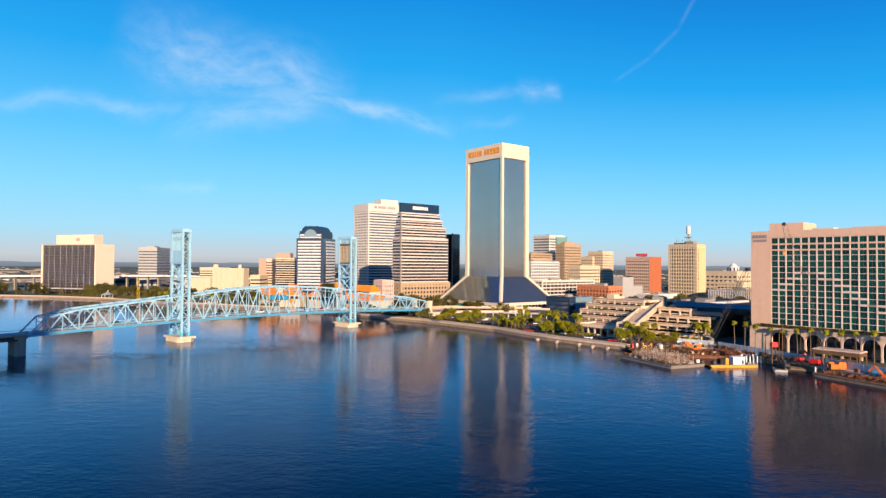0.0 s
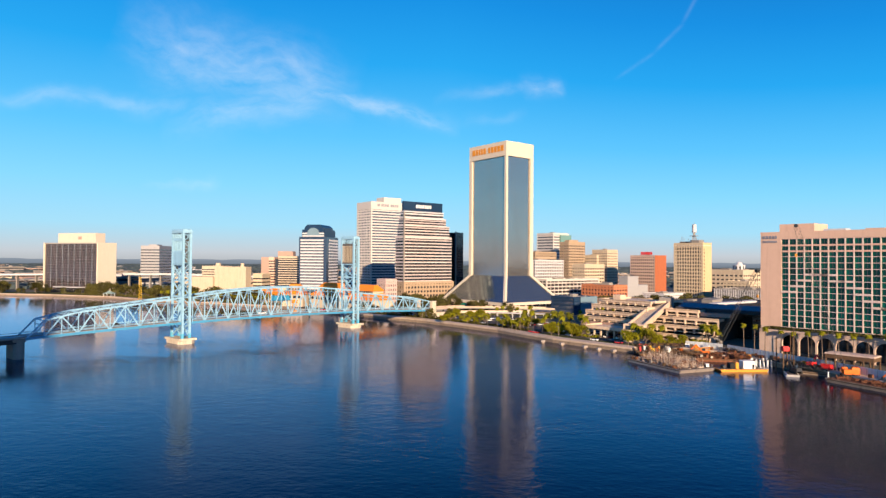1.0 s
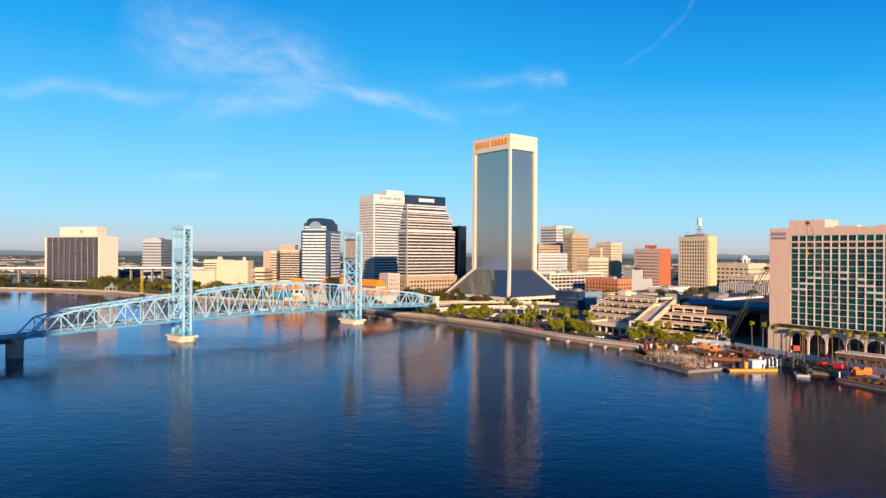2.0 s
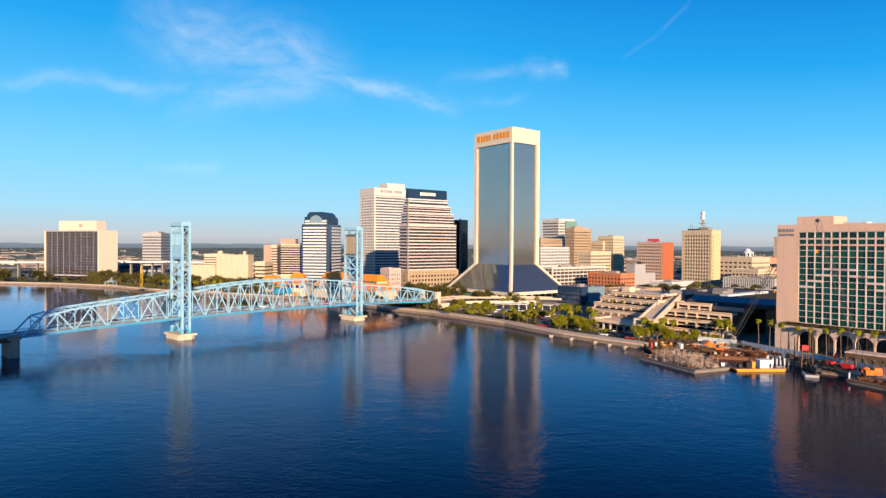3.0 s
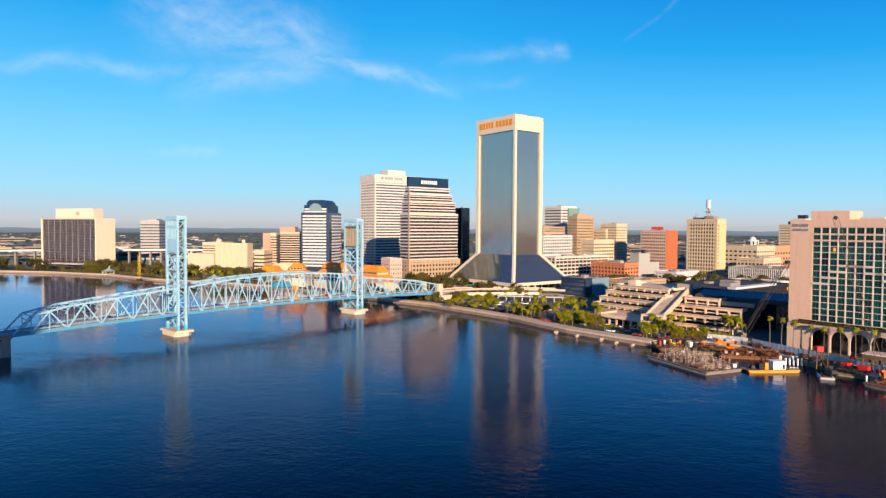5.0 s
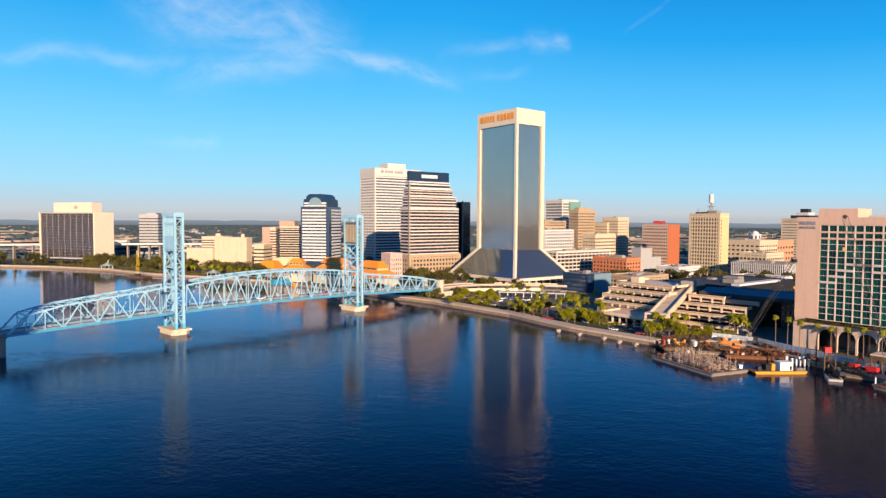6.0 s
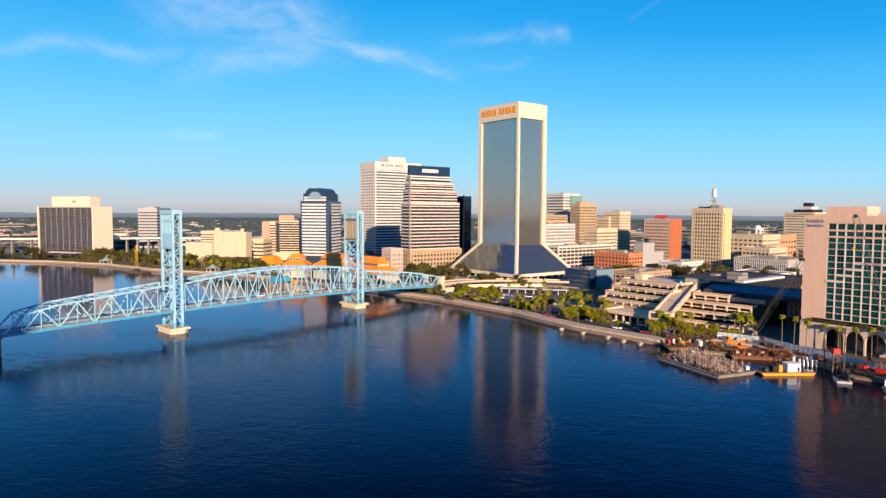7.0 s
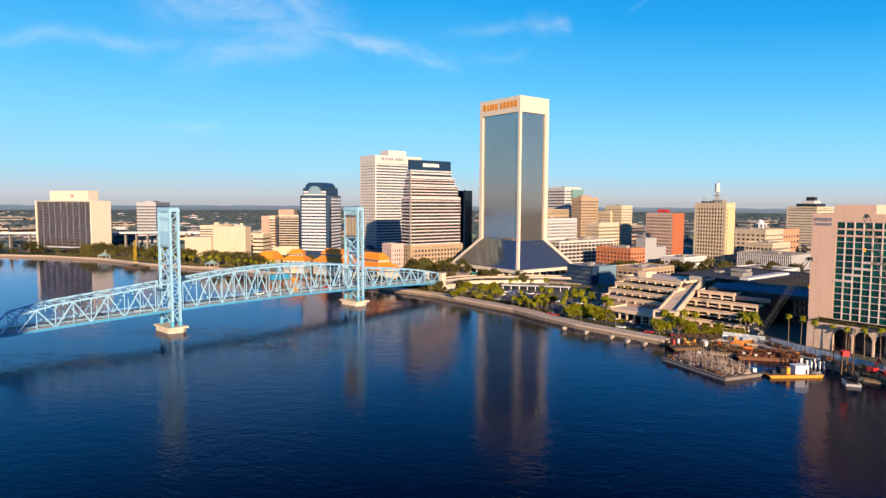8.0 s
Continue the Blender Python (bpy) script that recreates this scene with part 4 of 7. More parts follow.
# long pale theatre building
th = house("theatre", -231.5, 800, 80, "long windowless cream concert hall behind waterfront trees", "theatre")
part("stage_house", Shape().box(0, 15, 0, 14, 57, 36), OFFWHITE, th)
part("wing", Shape().box(-4, 57.1, 0, 40, 92, 24), OFFWHITE, th)
part("parapet", ring(0, 15, 14, 57, 0.15, 35.2, 36.6, 0.4), OFFWHITE, th)
part("string_course", Shape().box(-0.25, 15, 30, 0.05, 57, 30.6), OFFWHITE, th)
for k in range(1, 6):
    part("pilaster", Shape().box(-0.3, 15 + 7 * k - 0.4, 0, 0.05, 15 + 7 * k + 0.4, 30), OFFWHITE, th)
floors_block(th, (18, 2, 40, 14.5), 0, 27, 6, OFFWHITE, GLASS_DARK, 0.6, out=0.3)
floors_block(th, (20, 58, 44, 86), 24, 36, 4, OFFWHITE, GLASS_DARK, 0.6, out=0.3)
part("roof_drum", Shape().tube((24, 66, 36), (24, 66, 41), 4, 3, 12), OFFWHITE, th)
part("roof_drum", Shape().tube((8, 24, 36.5), (8, 24, 41), 2.4, 2.0, 12), OFFWHITE, th)
part("canopy", Shape().box(-12, 16, 6, -0.4, 44, 7), GREY, th)

th = house("office_block", -218.6, 850, 0, "tan office block with horizontal windows and pink stair tower", "office block")
floors_block(th, (0, 0, 26, 30), 10, 49, 13, OFFWHITE, GLASS_DARK, 0.36, out=0.3)
part("base", Shape().box(-8, -3, 0, 27, 30, 10), OFFWHITE, th)
part("recess", Shape().box(-5, 2, 10, 0, 28, 47), GLASS_DARK, th)
floors_block(th, (-12, -2, -5, 26), 0, 48, 14, PINK, GLASS_DARK, 0.55, out=0.2)
part("stair_tower", Shape().box(-22, -2, 0, -12.4, 24, 49), ROSE, th)
part("roof_block", Shape().box(-4, 12, 49, 16, 28, 57), ROSE, th)


# the hotel on the water
def hotel():
    th = house("hotel", 169, 357, 38, "pink precast riverside hotel with green-glass bays above arches", "hotel")
    long, deep, top, low = 100.0, 24.0, 61.5, 13.3
    part("body", Shape().box(0.9, -long, low, deep, -0.2, top), PINK, th)
    part("lobby_glazing", Shape().box(3.0, -long, 0, deep, -0.6, low), GLASS_DARK, th, "dark recessed lobby windows")
    panel = part("end_panel", Shape().box(0, -10.6, low, 0.9, 0, top), PINK, th, "blank pink wall panel with sign")
    part("frieze", Shape().box(0, -long, 58.6, 0.9, -10.6, top), PINK, th)
    part("parapet", ring(0.2, -long, deep, 0, 0.2, top, top + 0.9, 0.5), PINK, th)
    bay, rows = 3.72, 15
    n = int((long - 10.6) / bay)
    rise = (58.6 - low) / rows
    pane = Shape().box(0.55, 0.10, 0.15, 0.8, bay - 0.3, rise - 0.16).mesh("pane", GLASS_GREEN)
    for k in range(n):
        y = -10.6 - bay * (k + 1)
        part("pier", Shape().box(0.05, y - 0.24, low, 1.0, y + 0.24, 58.6), HOTEL_TRIM, th)
        for r in range(rows):
            part("pane", pane, GLASS_GREEN, th, at=pose(0, y, low + r * rise))
        part("mullion", Shape().box(0.35, y + bay / 2 - 0.07, low, 0.8, y + bay / 2 + 0.07, 58.6), DARK, th)
    for r in range(rows + 1):
        part("sill_band", Shape().box(0.15, -long, low + r * rise - 0.13, 1.0, -10.6, low + r * rise + 0.13), HOTEL_TRIM, th)
    # heavy ledges stepping down along the front
    for k, r in ((0, 6), (1, 7), (2, 8), (3, 9), (4, 9), (5, 9), (6, 8), (7, 8), (8, 7), (9, 6), (10, 5), (11, 4), (12, 4), (13, 3)):
        y = -10.6 - bay * k
        part("ledge", Shape().box(-0.35, y - bay * 2, low + r * rise - 0.5, 1.0, y, low + r * rise + 0.5), HOTEL_TRIM, th)
    for r in (13.9, 12.9):
        part("ledge", Shape().box(-0.1, -long, low + r * rise - 0.4, 1.0, -10.6, low + r * rise + 0.4), PINK, th)
    part("roof_block", Shape().box(4, -25, top, 20, -8, top + 5), PINK, th)
    part("roof_block", Shape().box(2, -40, top, 8, -30, top + 1.8), WHITE, th)
    part("roof_block", Shape().box(3, -100, top, 16, -48, top + 1.6), PINK, th)
    # podium with round arches
    px, ph = -8.0, 12.2
    part("terrace_deck", Shape().box(px, -long, ph - 1.2, 0.0, -3, ph), PODIUM, th)
    # thin dark sheet laid on the deck, standing for the terrace's shade
    part("terrace_paving", Shape().box(px + 0.5, -long, ph, -0.02, -3.4, ph + 0.06), ASPHALT, th, "dark sheet for the shade on the terrace")
    width = 8.2
    count = 11
    spr, rad = 6.4, 3.75
    for k in range(count):
        y0 = -14.0 - width * k
        s = Shape()
        arc = [(y0 - width / 2 + rad * math.cos(math.pi * i / 12), spr + rad * math.sin(math.pi * i / 12)) for i in range(13)]
        left, right = y0 - width, y0
        outline = [(right, 0), (right, ph - 1.2), (left, ph - 1.2), (left, 0), (arc[-1][0], 0)] + arc[::-1] + [(arc[0][0], 0)]
        m = len(outline)
        for x0, x1 in ((px + 0.2, px + 1.4),):
            s.add([(x0, y, z) for y, z in outline] + [(x1, y, z) for y, z in outline],
                  [tuple(range(m)), tuple(range(2 * m - 1, m - 1, -1))] + [(i, m + i, m + (i + 1) % m, (i + 1) % m) for i in range(m)])
        part("arch_bay", s, PODIUM, th)
    part("podium_wall", Shape().box(px + 0.2, -14, 0, px + 1.4, -3, ph - 1.2), PODIUM, th)
    part("podium_wall", Shape().box(px + 1.4, -4.2, 0, 0.0, -3, ph - 1.2), PODIUM, th)
    part("base_wall", Shape().box(0, -4.2, 0, 2.9, -0.2, low), PODIUM, th)
    # floor coloured dark to stand for the shade inside the arches
    part("arcade_floor", Shape().box(px + 1.5, -long, 0.2, px + 7.6, -4.4, 0.5), DARK, th)
    part("arcade_back", Shape().box(px + 7.6, -long, 0, px + 7.9, -4.4, ph - 1.2), GLASS_DARK, th)
    m = pose(0, -4.9, 59.6) @ Matrix.Rotation(radians(-90), 4, "Z") @ Matrix.Rotation(radians(90), 4, "X")
    sign_bars(panel, m, (1.1, 1.1, 1.1, 1.0, 1.0), 1.5, LETTER_GREY, 0.5, "grey sign letters as plain bars")
    m = pose(0, -5.0, 57.4) @ Matrix.Rotation(radians(-90), 4, "Z") @ Matrix.Rotation(radians(90), 4, "X")
    sign_bars(panel, m, (0.7, 0.7, 0.7, 0.7, 0.7, 0.7, 0.7), 1.1, LETTER_GREY, 0.35, "grey sign letters as plain bars")


hotel()


# the stepped concrete garage by the river
def terrace_row(th, x0, x1, y0, y1, z, h, bay=4.6):
    """One terrace: slab, tall parapet beam, dark storey below with short columns."""
    part("terrace_slab", Shape().box(x0, y0, z - 1.5, x1, y1, z - 1.24), DECK_CREAM, th)
    part("top_rail", Shape().box(x0, y0, z - 0.26, x1, y0 + 0.35, z), DECK_CREAM, th)
    part("recess", Shape().box(x0, y0 + 0.32, z - 0.72, x1, y0 + 0.5, z - 0.26), TAN, th)
    part("parapet", Shape().box(x0, y0 + 0.05, z - 1.2, x1, y0 + 0.4, z - 0.72), DECK_CREAM, th)
    part("edge_beam", Shape().box(x0, y0 + 0.12, z - 1.9, x1, y0 + 0.6, z - 1.38), DECK_CREAM, th)
    part("guard_rail", Shape().box(x0 + 0.5, y0 + 0.9, z - h + 0.5, x1 - 0.5, y0 + 1.2, z - h + 1.1), DECK_CREAM, th)
    part("coping", Shape().box(x0 - 0.1, y0 - 0.15, z, x1 + 0.1, y0 + 0.45, z + 0.15), DECK_CREAM, th)
    part("end_parapet", Shape().box(x0, y0 + 0.35, z - 1.6, x0 + 0.35, y1, z), DECK_CREAM, th)
    part("end_parapet", Shape().box(x1 - 0.35, y0 + 0.35, z - 1.6, x1, y1, z), DECK_CREAM, th)
    # back wall dark brown, the open storey's shade put into its colour
    part("back_wall", Shape().box(x0 + 0.5, y0 + 4.0, z - h, x1 - 0.5, y0 + 4.4, z - 1.5), TIMBER, th)
    n = int((x1 - x0) / bay)
    for i in range(n + 1):
        x = x0 + 0.5 + (x1 - x0 - 1.0) * i / n
        part("column", Shape().prism([(x - 0.4, y0 + 0.3), (x + 0.4, y0 + 0.3), (x + 0.4, y0 + 1.4), (x - 0.4, y0 + 1.4)], z - h, z - 1.6,
                                     [(x - 0.5, y0 + 0.1), (x + 0.5, y0 + 0.1), (x + 0.5, y0 + 1.4), (x - 0.5, y0 + 1.4)]), DECK_CREAM, th)


left_wing = thing("parking_garage", pose(96, 449, LAND_Z, 0, 0, -52), "stepped cream concrete garage wing with planted terraces", "parking garage", "garage wings")
for x0, x1, y0, y1, z in ((0, 48, -6.4, 1, 10.6), (0, 46, 0, 8, 14.0), (0, 44, 6.4, 15, 17.5), (1, 42, 12.8, 50, 21.0)):
    terrace_row(left_wing, x0, x1, y0, y1, z, 3.35, 5.6)
# near-black cores fill the decks in place of their shade
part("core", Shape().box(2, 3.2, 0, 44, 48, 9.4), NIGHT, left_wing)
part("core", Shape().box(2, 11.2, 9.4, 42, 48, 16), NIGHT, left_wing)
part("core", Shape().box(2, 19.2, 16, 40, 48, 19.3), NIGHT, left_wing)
part("stair_head", Shape().box(6, 22, 19.8, 12, 28, 23.5), DECK_CREAM, left_wing)
part("canopy_deck", Shape().box(20, -26, 5.2, 58, -7.6, 6.0), DECK_CREAM, left_wing)
part("canopy_parapet", Shape().box(20, -26.3, 5.0, 58, -25.9, 7.0), DECK_CREAM, left_wing)
part("canopy_parapet", Shape().box(19.7, -26.3, 5.0, 20, -7.6, 7.0), DECK_CREAM, left_wing)
part("ground_wall", Shape().box(2, -7, 0, 49, -6.6, 7.4), ROSE, left_wing)
for i in range(8):
    part("canopy_column", Shape().box(22 + 5 * i, -25, 0, 22.9 + 5 * i, -24.1, 5.2), DECK_CREAM, left_wing)
right_wing = thing("parking_garage", pose(160, 388, LAND_Z, 0, 0, -46), "stepped cream concrete garage wing with long open decks", "parking garage", "garage wings")
for x0, x1, y0, y1, z in ((-38, -1, -12, -5, 3.8), (-42, 0, -6, 1, 8.6), (-41, 0, 0, 8, 13.2), (-36, -15, 6.5, 16, 17.2)):
    terrace_row(right_wing, x0, x1, y0, y1, z, 4.4, 6.0)
# near black again for the shade behind these decks
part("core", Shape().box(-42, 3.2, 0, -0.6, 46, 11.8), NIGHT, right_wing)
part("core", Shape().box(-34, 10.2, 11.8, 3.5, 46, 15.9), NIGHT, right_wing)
part("upper_wall", Shape().box(-14.6, 8.4, 13.6, 3.4, 9.0, 15.9), ROSE, right_wing)
part("roof_deck", Shape().box(-34, 16.2, 15.9, 30, 60, 18.0), ROOF_DARK, right_wing)
part("sloping_roof", Shape().add([(-33, 16.6, 18.0), (28, 16.6, 18.0), (28, 25, 20.4), (-33, 25, 20.4), (28, 25, 18.0), (-33, 25, 18.0)],
                                 [(0, 1, 2, 3), (1, 4, 2), (0, 3, 5), (3, 2, 4, 5), (0, 5, 4, 1)]), SLATE_METAL, right_wing, "sloping slate-blue metal roof")
for k in range(16):
    part("roof_seam", Shape().beam((-32 + 4 * k, 16.6, 18.05), (-32 + 4 * k, 25, 20.45), 0.14, 0.14), SLATE_METAL, right_wing)
part("end_wall", Shape().box(-1.0, -11.5, 0, -0.6, 2.6, 4.0), DECK_CREAM, right_wing)
chute = thing("stair_ramp", pose(113, 389, LAND_Z, 0, 0, 57), "broad cream concrete stair ramp between the garage wings", "ramp")
part("slope", Shape().beam((-1, 0, 8.9), (58, 0, 19.0), 8.6, 0.6), PAVING, chute)
for y in (-4.6, 4.6):
    part("side_wall", Shape().beam((-1, y, 9.0), (58, y, 19.2), 0.7, 3.4), DECK_CREAM, chute)
for k in range(22):
    part("step_edge", Shape().box(1 + 2.55 * k, -4.2, 9.2 + 0.437 * k, 1.35 + 2.55 * k, 4.2, 9.75 + 0.437 * k), GREY, chute)
part("landing", Shape().box(-7, -6, 0, -1.0, 6, 10.4), DECK_CREAM, chute)
part("landing_opening", Shape().box(-7.2, -4.6, 7.2, -6.6, 4.6, 9.6), GLASS_DARK, chute)
part("head_house", Shape().box(56, -6, 14, 62, 2, 23), GREY, chute)


# other downtown buildings: corner, turn, widths, height, storeys, wall, glass, band share, bays
def plain_block(x, y, turn, wa, wb, high, floors, wall, glass, span, bays, pier, label, roof=ROOF, name="office_block"):
    th = house(name, x, y, turn, label, "building")
    floors_block(th, (0, 0, wa, wb), 0, high, floors, wall, glass, span, bays, pier, 0.3, 0.8, 1.0, roof)
    return th


th = plain_block(181.4, 950, 38, 36, 17, 74, 18, TAN, GLASS_DARK, 0.55, (10, 5), 1.2, "tan office block with gridded windows")
part("roof_block", Shape().box(6, 4, 74, 26, 13, 78), TAN, th)
th = plain_block(170.5, 1019, 38, 36, 35, 90, 20, PALE, GLASS_SLATE, 0.5, (0, 0), 1, "white and green-glass tower block")
part("green_wing", Shape().box(14, -3, 70, 39, 0, 88), GLASS_TEAL, th, "green glass upper wing")
plain_block(114.3, 820, 38, 52, 30, 47, 12, WHITE, GLASS_DARK, 0.35, (16, 8), 1.2, "white office block with close vertical windows")
plain_block(120, 860, 38, 40, 30, 58, 13, TAN, GLASS_DARK, 0.8, (0, 0), 1, "tan brick office block")
plain_block(237.9, 950, 38, 24, 27, 63, 16, OFFWHITE, GLASS_DARK, 0.6, (7, 7), 1.4, "cream hotel block with punched windows")
plain_block(225, 960, 38, 14, 24, 55, 14, OFFWHITE, GLASS_DARK, 0.6, (5, 6), 1.4, "cream office block with punched windows")
plain_block(178.6, 830, 38, 39, 20, 42, 10, OFFWHITE, GLASS_DARK, 0.55, (8, 5), 1.4, "cream office block with pale frame")
th = plain_block(274.6, 850, 38, 25, 37, 54, 13, HOTEL_TAN, GLASS_DARK, 0.46, (8, 12), 1.0, "tan hotel block with orange side wall and red roof sign", name="hotel")
part("side_wall", Shape().box(-0.4, -0.75, 0, 25.4, -0.46, 55), ORANGE_WALL, th, "orange brick side wall")
for k in range(5):
    part("roof_sign", Shape().box(6, 8 + 3.6 * k, 56, 6.5, 11 + 3.6 * k, 59.5), RED, th, "red roof sign as plain bars")


def old_tower():
    th = house("office_tower", 282.6, 715, 38, "old cream office tower with roof mast and water tank", "office tower")
    wa, wb, top = 17.0, 34.3, 66.5
    floors_block(th, (0, 0, wa, wb), 0, top, 17, OLD_STONE, GLASS_DARK, 0.36, (5, 11), 1.2, 0.35, 1.6, 1.4)
    # the sunward side is covered in the golden sunlit stone colour
    part("bright_side", Shape().box(-0.45, -0.75, 0, wa + 0.45, -0.5, top + 1.5), OLD_SUNNY, th, "blank side wall in sunlit golden cream")
    for k in range(15):
        part("side_window", Shape().box(1.6, -0.83, 4.6 + 3.91 * k, 2.9, -0.70, 6.6 + 3.91 * k), GLASS_DARK, th)
    part("cornice", ring(0, 0, wa, wb, 0.9, top - 2.2, top - 1.4, 0.3), CREAM, th)
    part("roof_house", Shape().box(3, 6, top, 13, 16, top + 4.5), GREY, th)
    part("roof_house", Shape().box(4, 20, top, 12, 30, top + 3), DARK, th)
    for y in (12.5, 15.5):
        for x in (5.5, 8.5):
            part("mast_leg", Shape().beam((x, y, top + 4), (7, 14, top + 17), 0.5), GREY, th)
    part("tank", Shape().tube((7, 14, top + 13), (7, 14, top + 22), 2.5, 2.3, 14), WHITE, th, "white roof tank")
    for k in range(9):
        part("roof_aerial", Shape().beam((2 + 1.5 * (k % 3), 3 + 3.4 * k, top + 1), (2 + 1.5 * (k % 3), 3 + 3.4 * k, top + 4.5 + 1.4 * (k % 4)), 0.28), GREY, th)
    part("tank_gallery", ring(3.8, 10.8, 10.2, 17.2, 0.2, top + 9.0, top + 9.6, 0.5), GREY, th)
    part("mast", Shape().tube((7, 14, top + 22), (7, 14, top + 25), 0.25, 0.1, 6), GREY, th)


old_tower()
th = house("parking_garage", 115.8, 740, 38, "white open-deck parking garage", "parking garage")
# the near-black core stands for the shade inside these open decks
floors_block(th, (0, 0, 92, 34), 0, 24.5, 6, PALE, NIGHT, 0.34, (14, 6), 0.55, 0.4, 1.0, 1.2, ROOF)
th = plain_block(181.2, 700, 38, 23.6, 43, 20, 5, BRICK, GLASS_DARK, 0.5, (5, 10), 2.0, "red brick warehouse with arched windows", ROOF, "brick_building")
part("roof_house", Shape().box(3, 8, 20, 9, 18, 23.5), ROOF, th)
th = house("warehouse", 205, 730, 38, "plain white windowless warehouse building", "building")
part("body", Shape().box(0, 0, 0, 20, 12, 29), SLATE_PALE, th)
part("parapet", ring(0, 0, 20, 12, 0.25, 29, 30, 0.4), SLATE_PALE, th)
part("annex", Shape().box(20.05, 0, 0, 38, 15, 20), SLATE_PALE, th)
part("roof_unit", Shape().box(5, 4, 29, 9, 8, 31), GREY, th)
for k in range(4):
    part("loading_door", Shape().box(22 + 4 * k, -0.2, 0.2, 25 + 4 * k, 0.1, 5), GLASS_DARK, th)
plain_block(232, 690, 38, 40, 26, 12, 3, WHITE, GLASS_DARK, 0.5, (10, 6), 1.0, "low white building with open ground floor", ROOF, "low_building")
plain_block(366.6, 800, 38, 44, 70, 36, 7, OFFWHITE, GLASS_DARK, 0.6, (8, 12), 2.2, "cream stone public building with grey roof", ROOF, "courthouse")
plain_block(395, 830, 38, 60, 60, 35, 5, ORANGE_PALE, GLASS_DARK, 0.6, (8, 10), 3.6, "orange-brown public building with dome", ROOF_DARK, "courthouse")
dome_base = part("drum", Shape().tube((20, 30, 35), (20, 30, 43), 7.5, 7.5, 20), WHITE, bpy.data.objects["courthouse.001"])
for k in range(10):
    a0 = 2 * math.pi * k / 10
    part("drum_window", Shape().box(-0.9, -0.15, 0, 0.9, 0.15, 4.2).mesh("drum_window", GLASS_DARK), GLASS_DARK, dome_base, at=pose(20 + 7.5 * math.cos(a0), 30 + 7.5 * math.sin(a0), 37.2, 0, 0, math.degrees(a0) + 90))
for k in range(4):
    a0, a1 = math.pi * k / 8, math.pi * (k + 1) / 8
    part("dome_tier", Shape().tube((20, 30, 43 + 4.5 * math.sin(a0)), (20, 30, 43 + 4.5 * math.sin(a1)), 4.5 * math.cos(a0), max(0.3, 4.5 * math.cos(a1)), 16), WHITE, dome_base)
th = house("parking_garage", 317, 650, 38, "low white garage with close vertical fins", "parking garage")
floors_block(th, (0, 0, 46, 52), 0, 18, 4, GREY, DARK, 0.3, (0, 0), 0.8, 0.2, 0.0, 1.2, ROOF)
fin = Shape().box(-0.9, -0.3, 3.5, 0, 0.3, 18.5).mesh("fin", WHITE)
for k in range(28):
    part("fin", fin, WHITE, th, at=pose(0, 1 + 50 * k / 27, 0))
for k in range(25):
    part("fin", fin, WHITE, th, at=pose(1 + 44 * k / 24, 0, 0, 0, 0, 90))
th = plain_block(483, 900, 38, 53, 38, 63, 17, OFFWHITE, GLASS_SLATE, 0.72, (0, 0), 1.0, "cream banded tower with dark stepped crown", ROOF, "office_tower")
part("crown", Shape().box(8, 5, 63, 38, 30, 68), DARK, th)
part("crown", Shape().box(13, 9, 68, 33, 25, 72), WHITE, th)
part("crown", Shape().box(16, 11, 72, 26, 21, 77), DARK, th)
plain_block(345, 740, 38, 40, 30, 24, 5, OFFWHITE, GLASS_DARK, 0.5, (9, 7), 1.2, "cream low office building with arcades", ROOF, "low_building")


# ---------- waterfront ----------
def strip(points, near, far, z, thick):
    """A band of paving between two offsets inland from a line of points."""
    pts = [Vector((x, y, 0)) for x, y in points]
    left, right = [], []
    for i, p in enumerate(pts):
        d = (pts[min(i + 1, len(pts) - 1)] - pts[max(i - 1, 0)]).normalized()
        n = Vector((-d.y, d.x, 0))
        left.append(p + n * near)
        right.append(p + n * far)
    s = Shape()
    for i in range(len(pts) - 1):
        a, b, c, d = left[i], left[i + 1], right[i + 1], right[i]
        s.prism([(v.x, v.y) for v in (a, b, c, d)], z - thick, z)
    return s


CITY_BANK = [p for p in SHORE if -110 <= p[0] <= 102]
WEST_BANK = [p for p in SHORE if -1400 <= p[0] <= -150]
EAST_BANK = ((101, 359), (128, 362), (143, 350), (153, 324), (165, 294), (176, 257), (215, 190))
solid("promenade", strip(CITY_BANK, -0.5, 8.0, LAND_Z + 0.35, 0.9), PAVING, "pale paved riverside promenade", kind="structure")
solid("pavement", strip(WEST_BANK, -0.6, 7.0, LAND_Z + 0.3, 0.9), PAVING, "pale paved riverside walk on the far bank", kind="structure")
solid("road", strip(CITY_BANK[1:], 15.0, 27.0, LAND_Z + 0.05, 0.3), ASPHALT, "asphalt riverside road", kind="structure")
solid("lawn", strip(CITY_BANK[1:], 8.2, 14.8, LAND_Z + 0.12, 0.3), GRASS, "grass strip under the riverside trees", kind="structure")
solid("lawn", strip(WEST_BANK, 7.2, 40.0, LAND_Z + 0.12, 0.3), GRASS, "park lawn on the far bank", kind="structure")
solid("parking_lot", strip(CITY_BANK[2:], 28.0, 62.0, LAND_Z + 0.06, 0.3), LOT, "sun-bleached car park behind the riverside road", kind="structure")
solid("quay", strip(EAST_BANK[1:], -0.4, 9.0, LAND_Z + 0.2, 0.6), PAVING, "concrete work quay", kind="structure")

# mooring blocks along the promenade
block = thing("mooring_block", pose(59.1, 394.6, 0), "pale concrete mooring block standing in river", "mooring block", "mooring blocks")
part("shaft", Shape().tube((0, 0, -3), (0, 0, 1.2), 0.9, n=10), BULKHEAD, block)
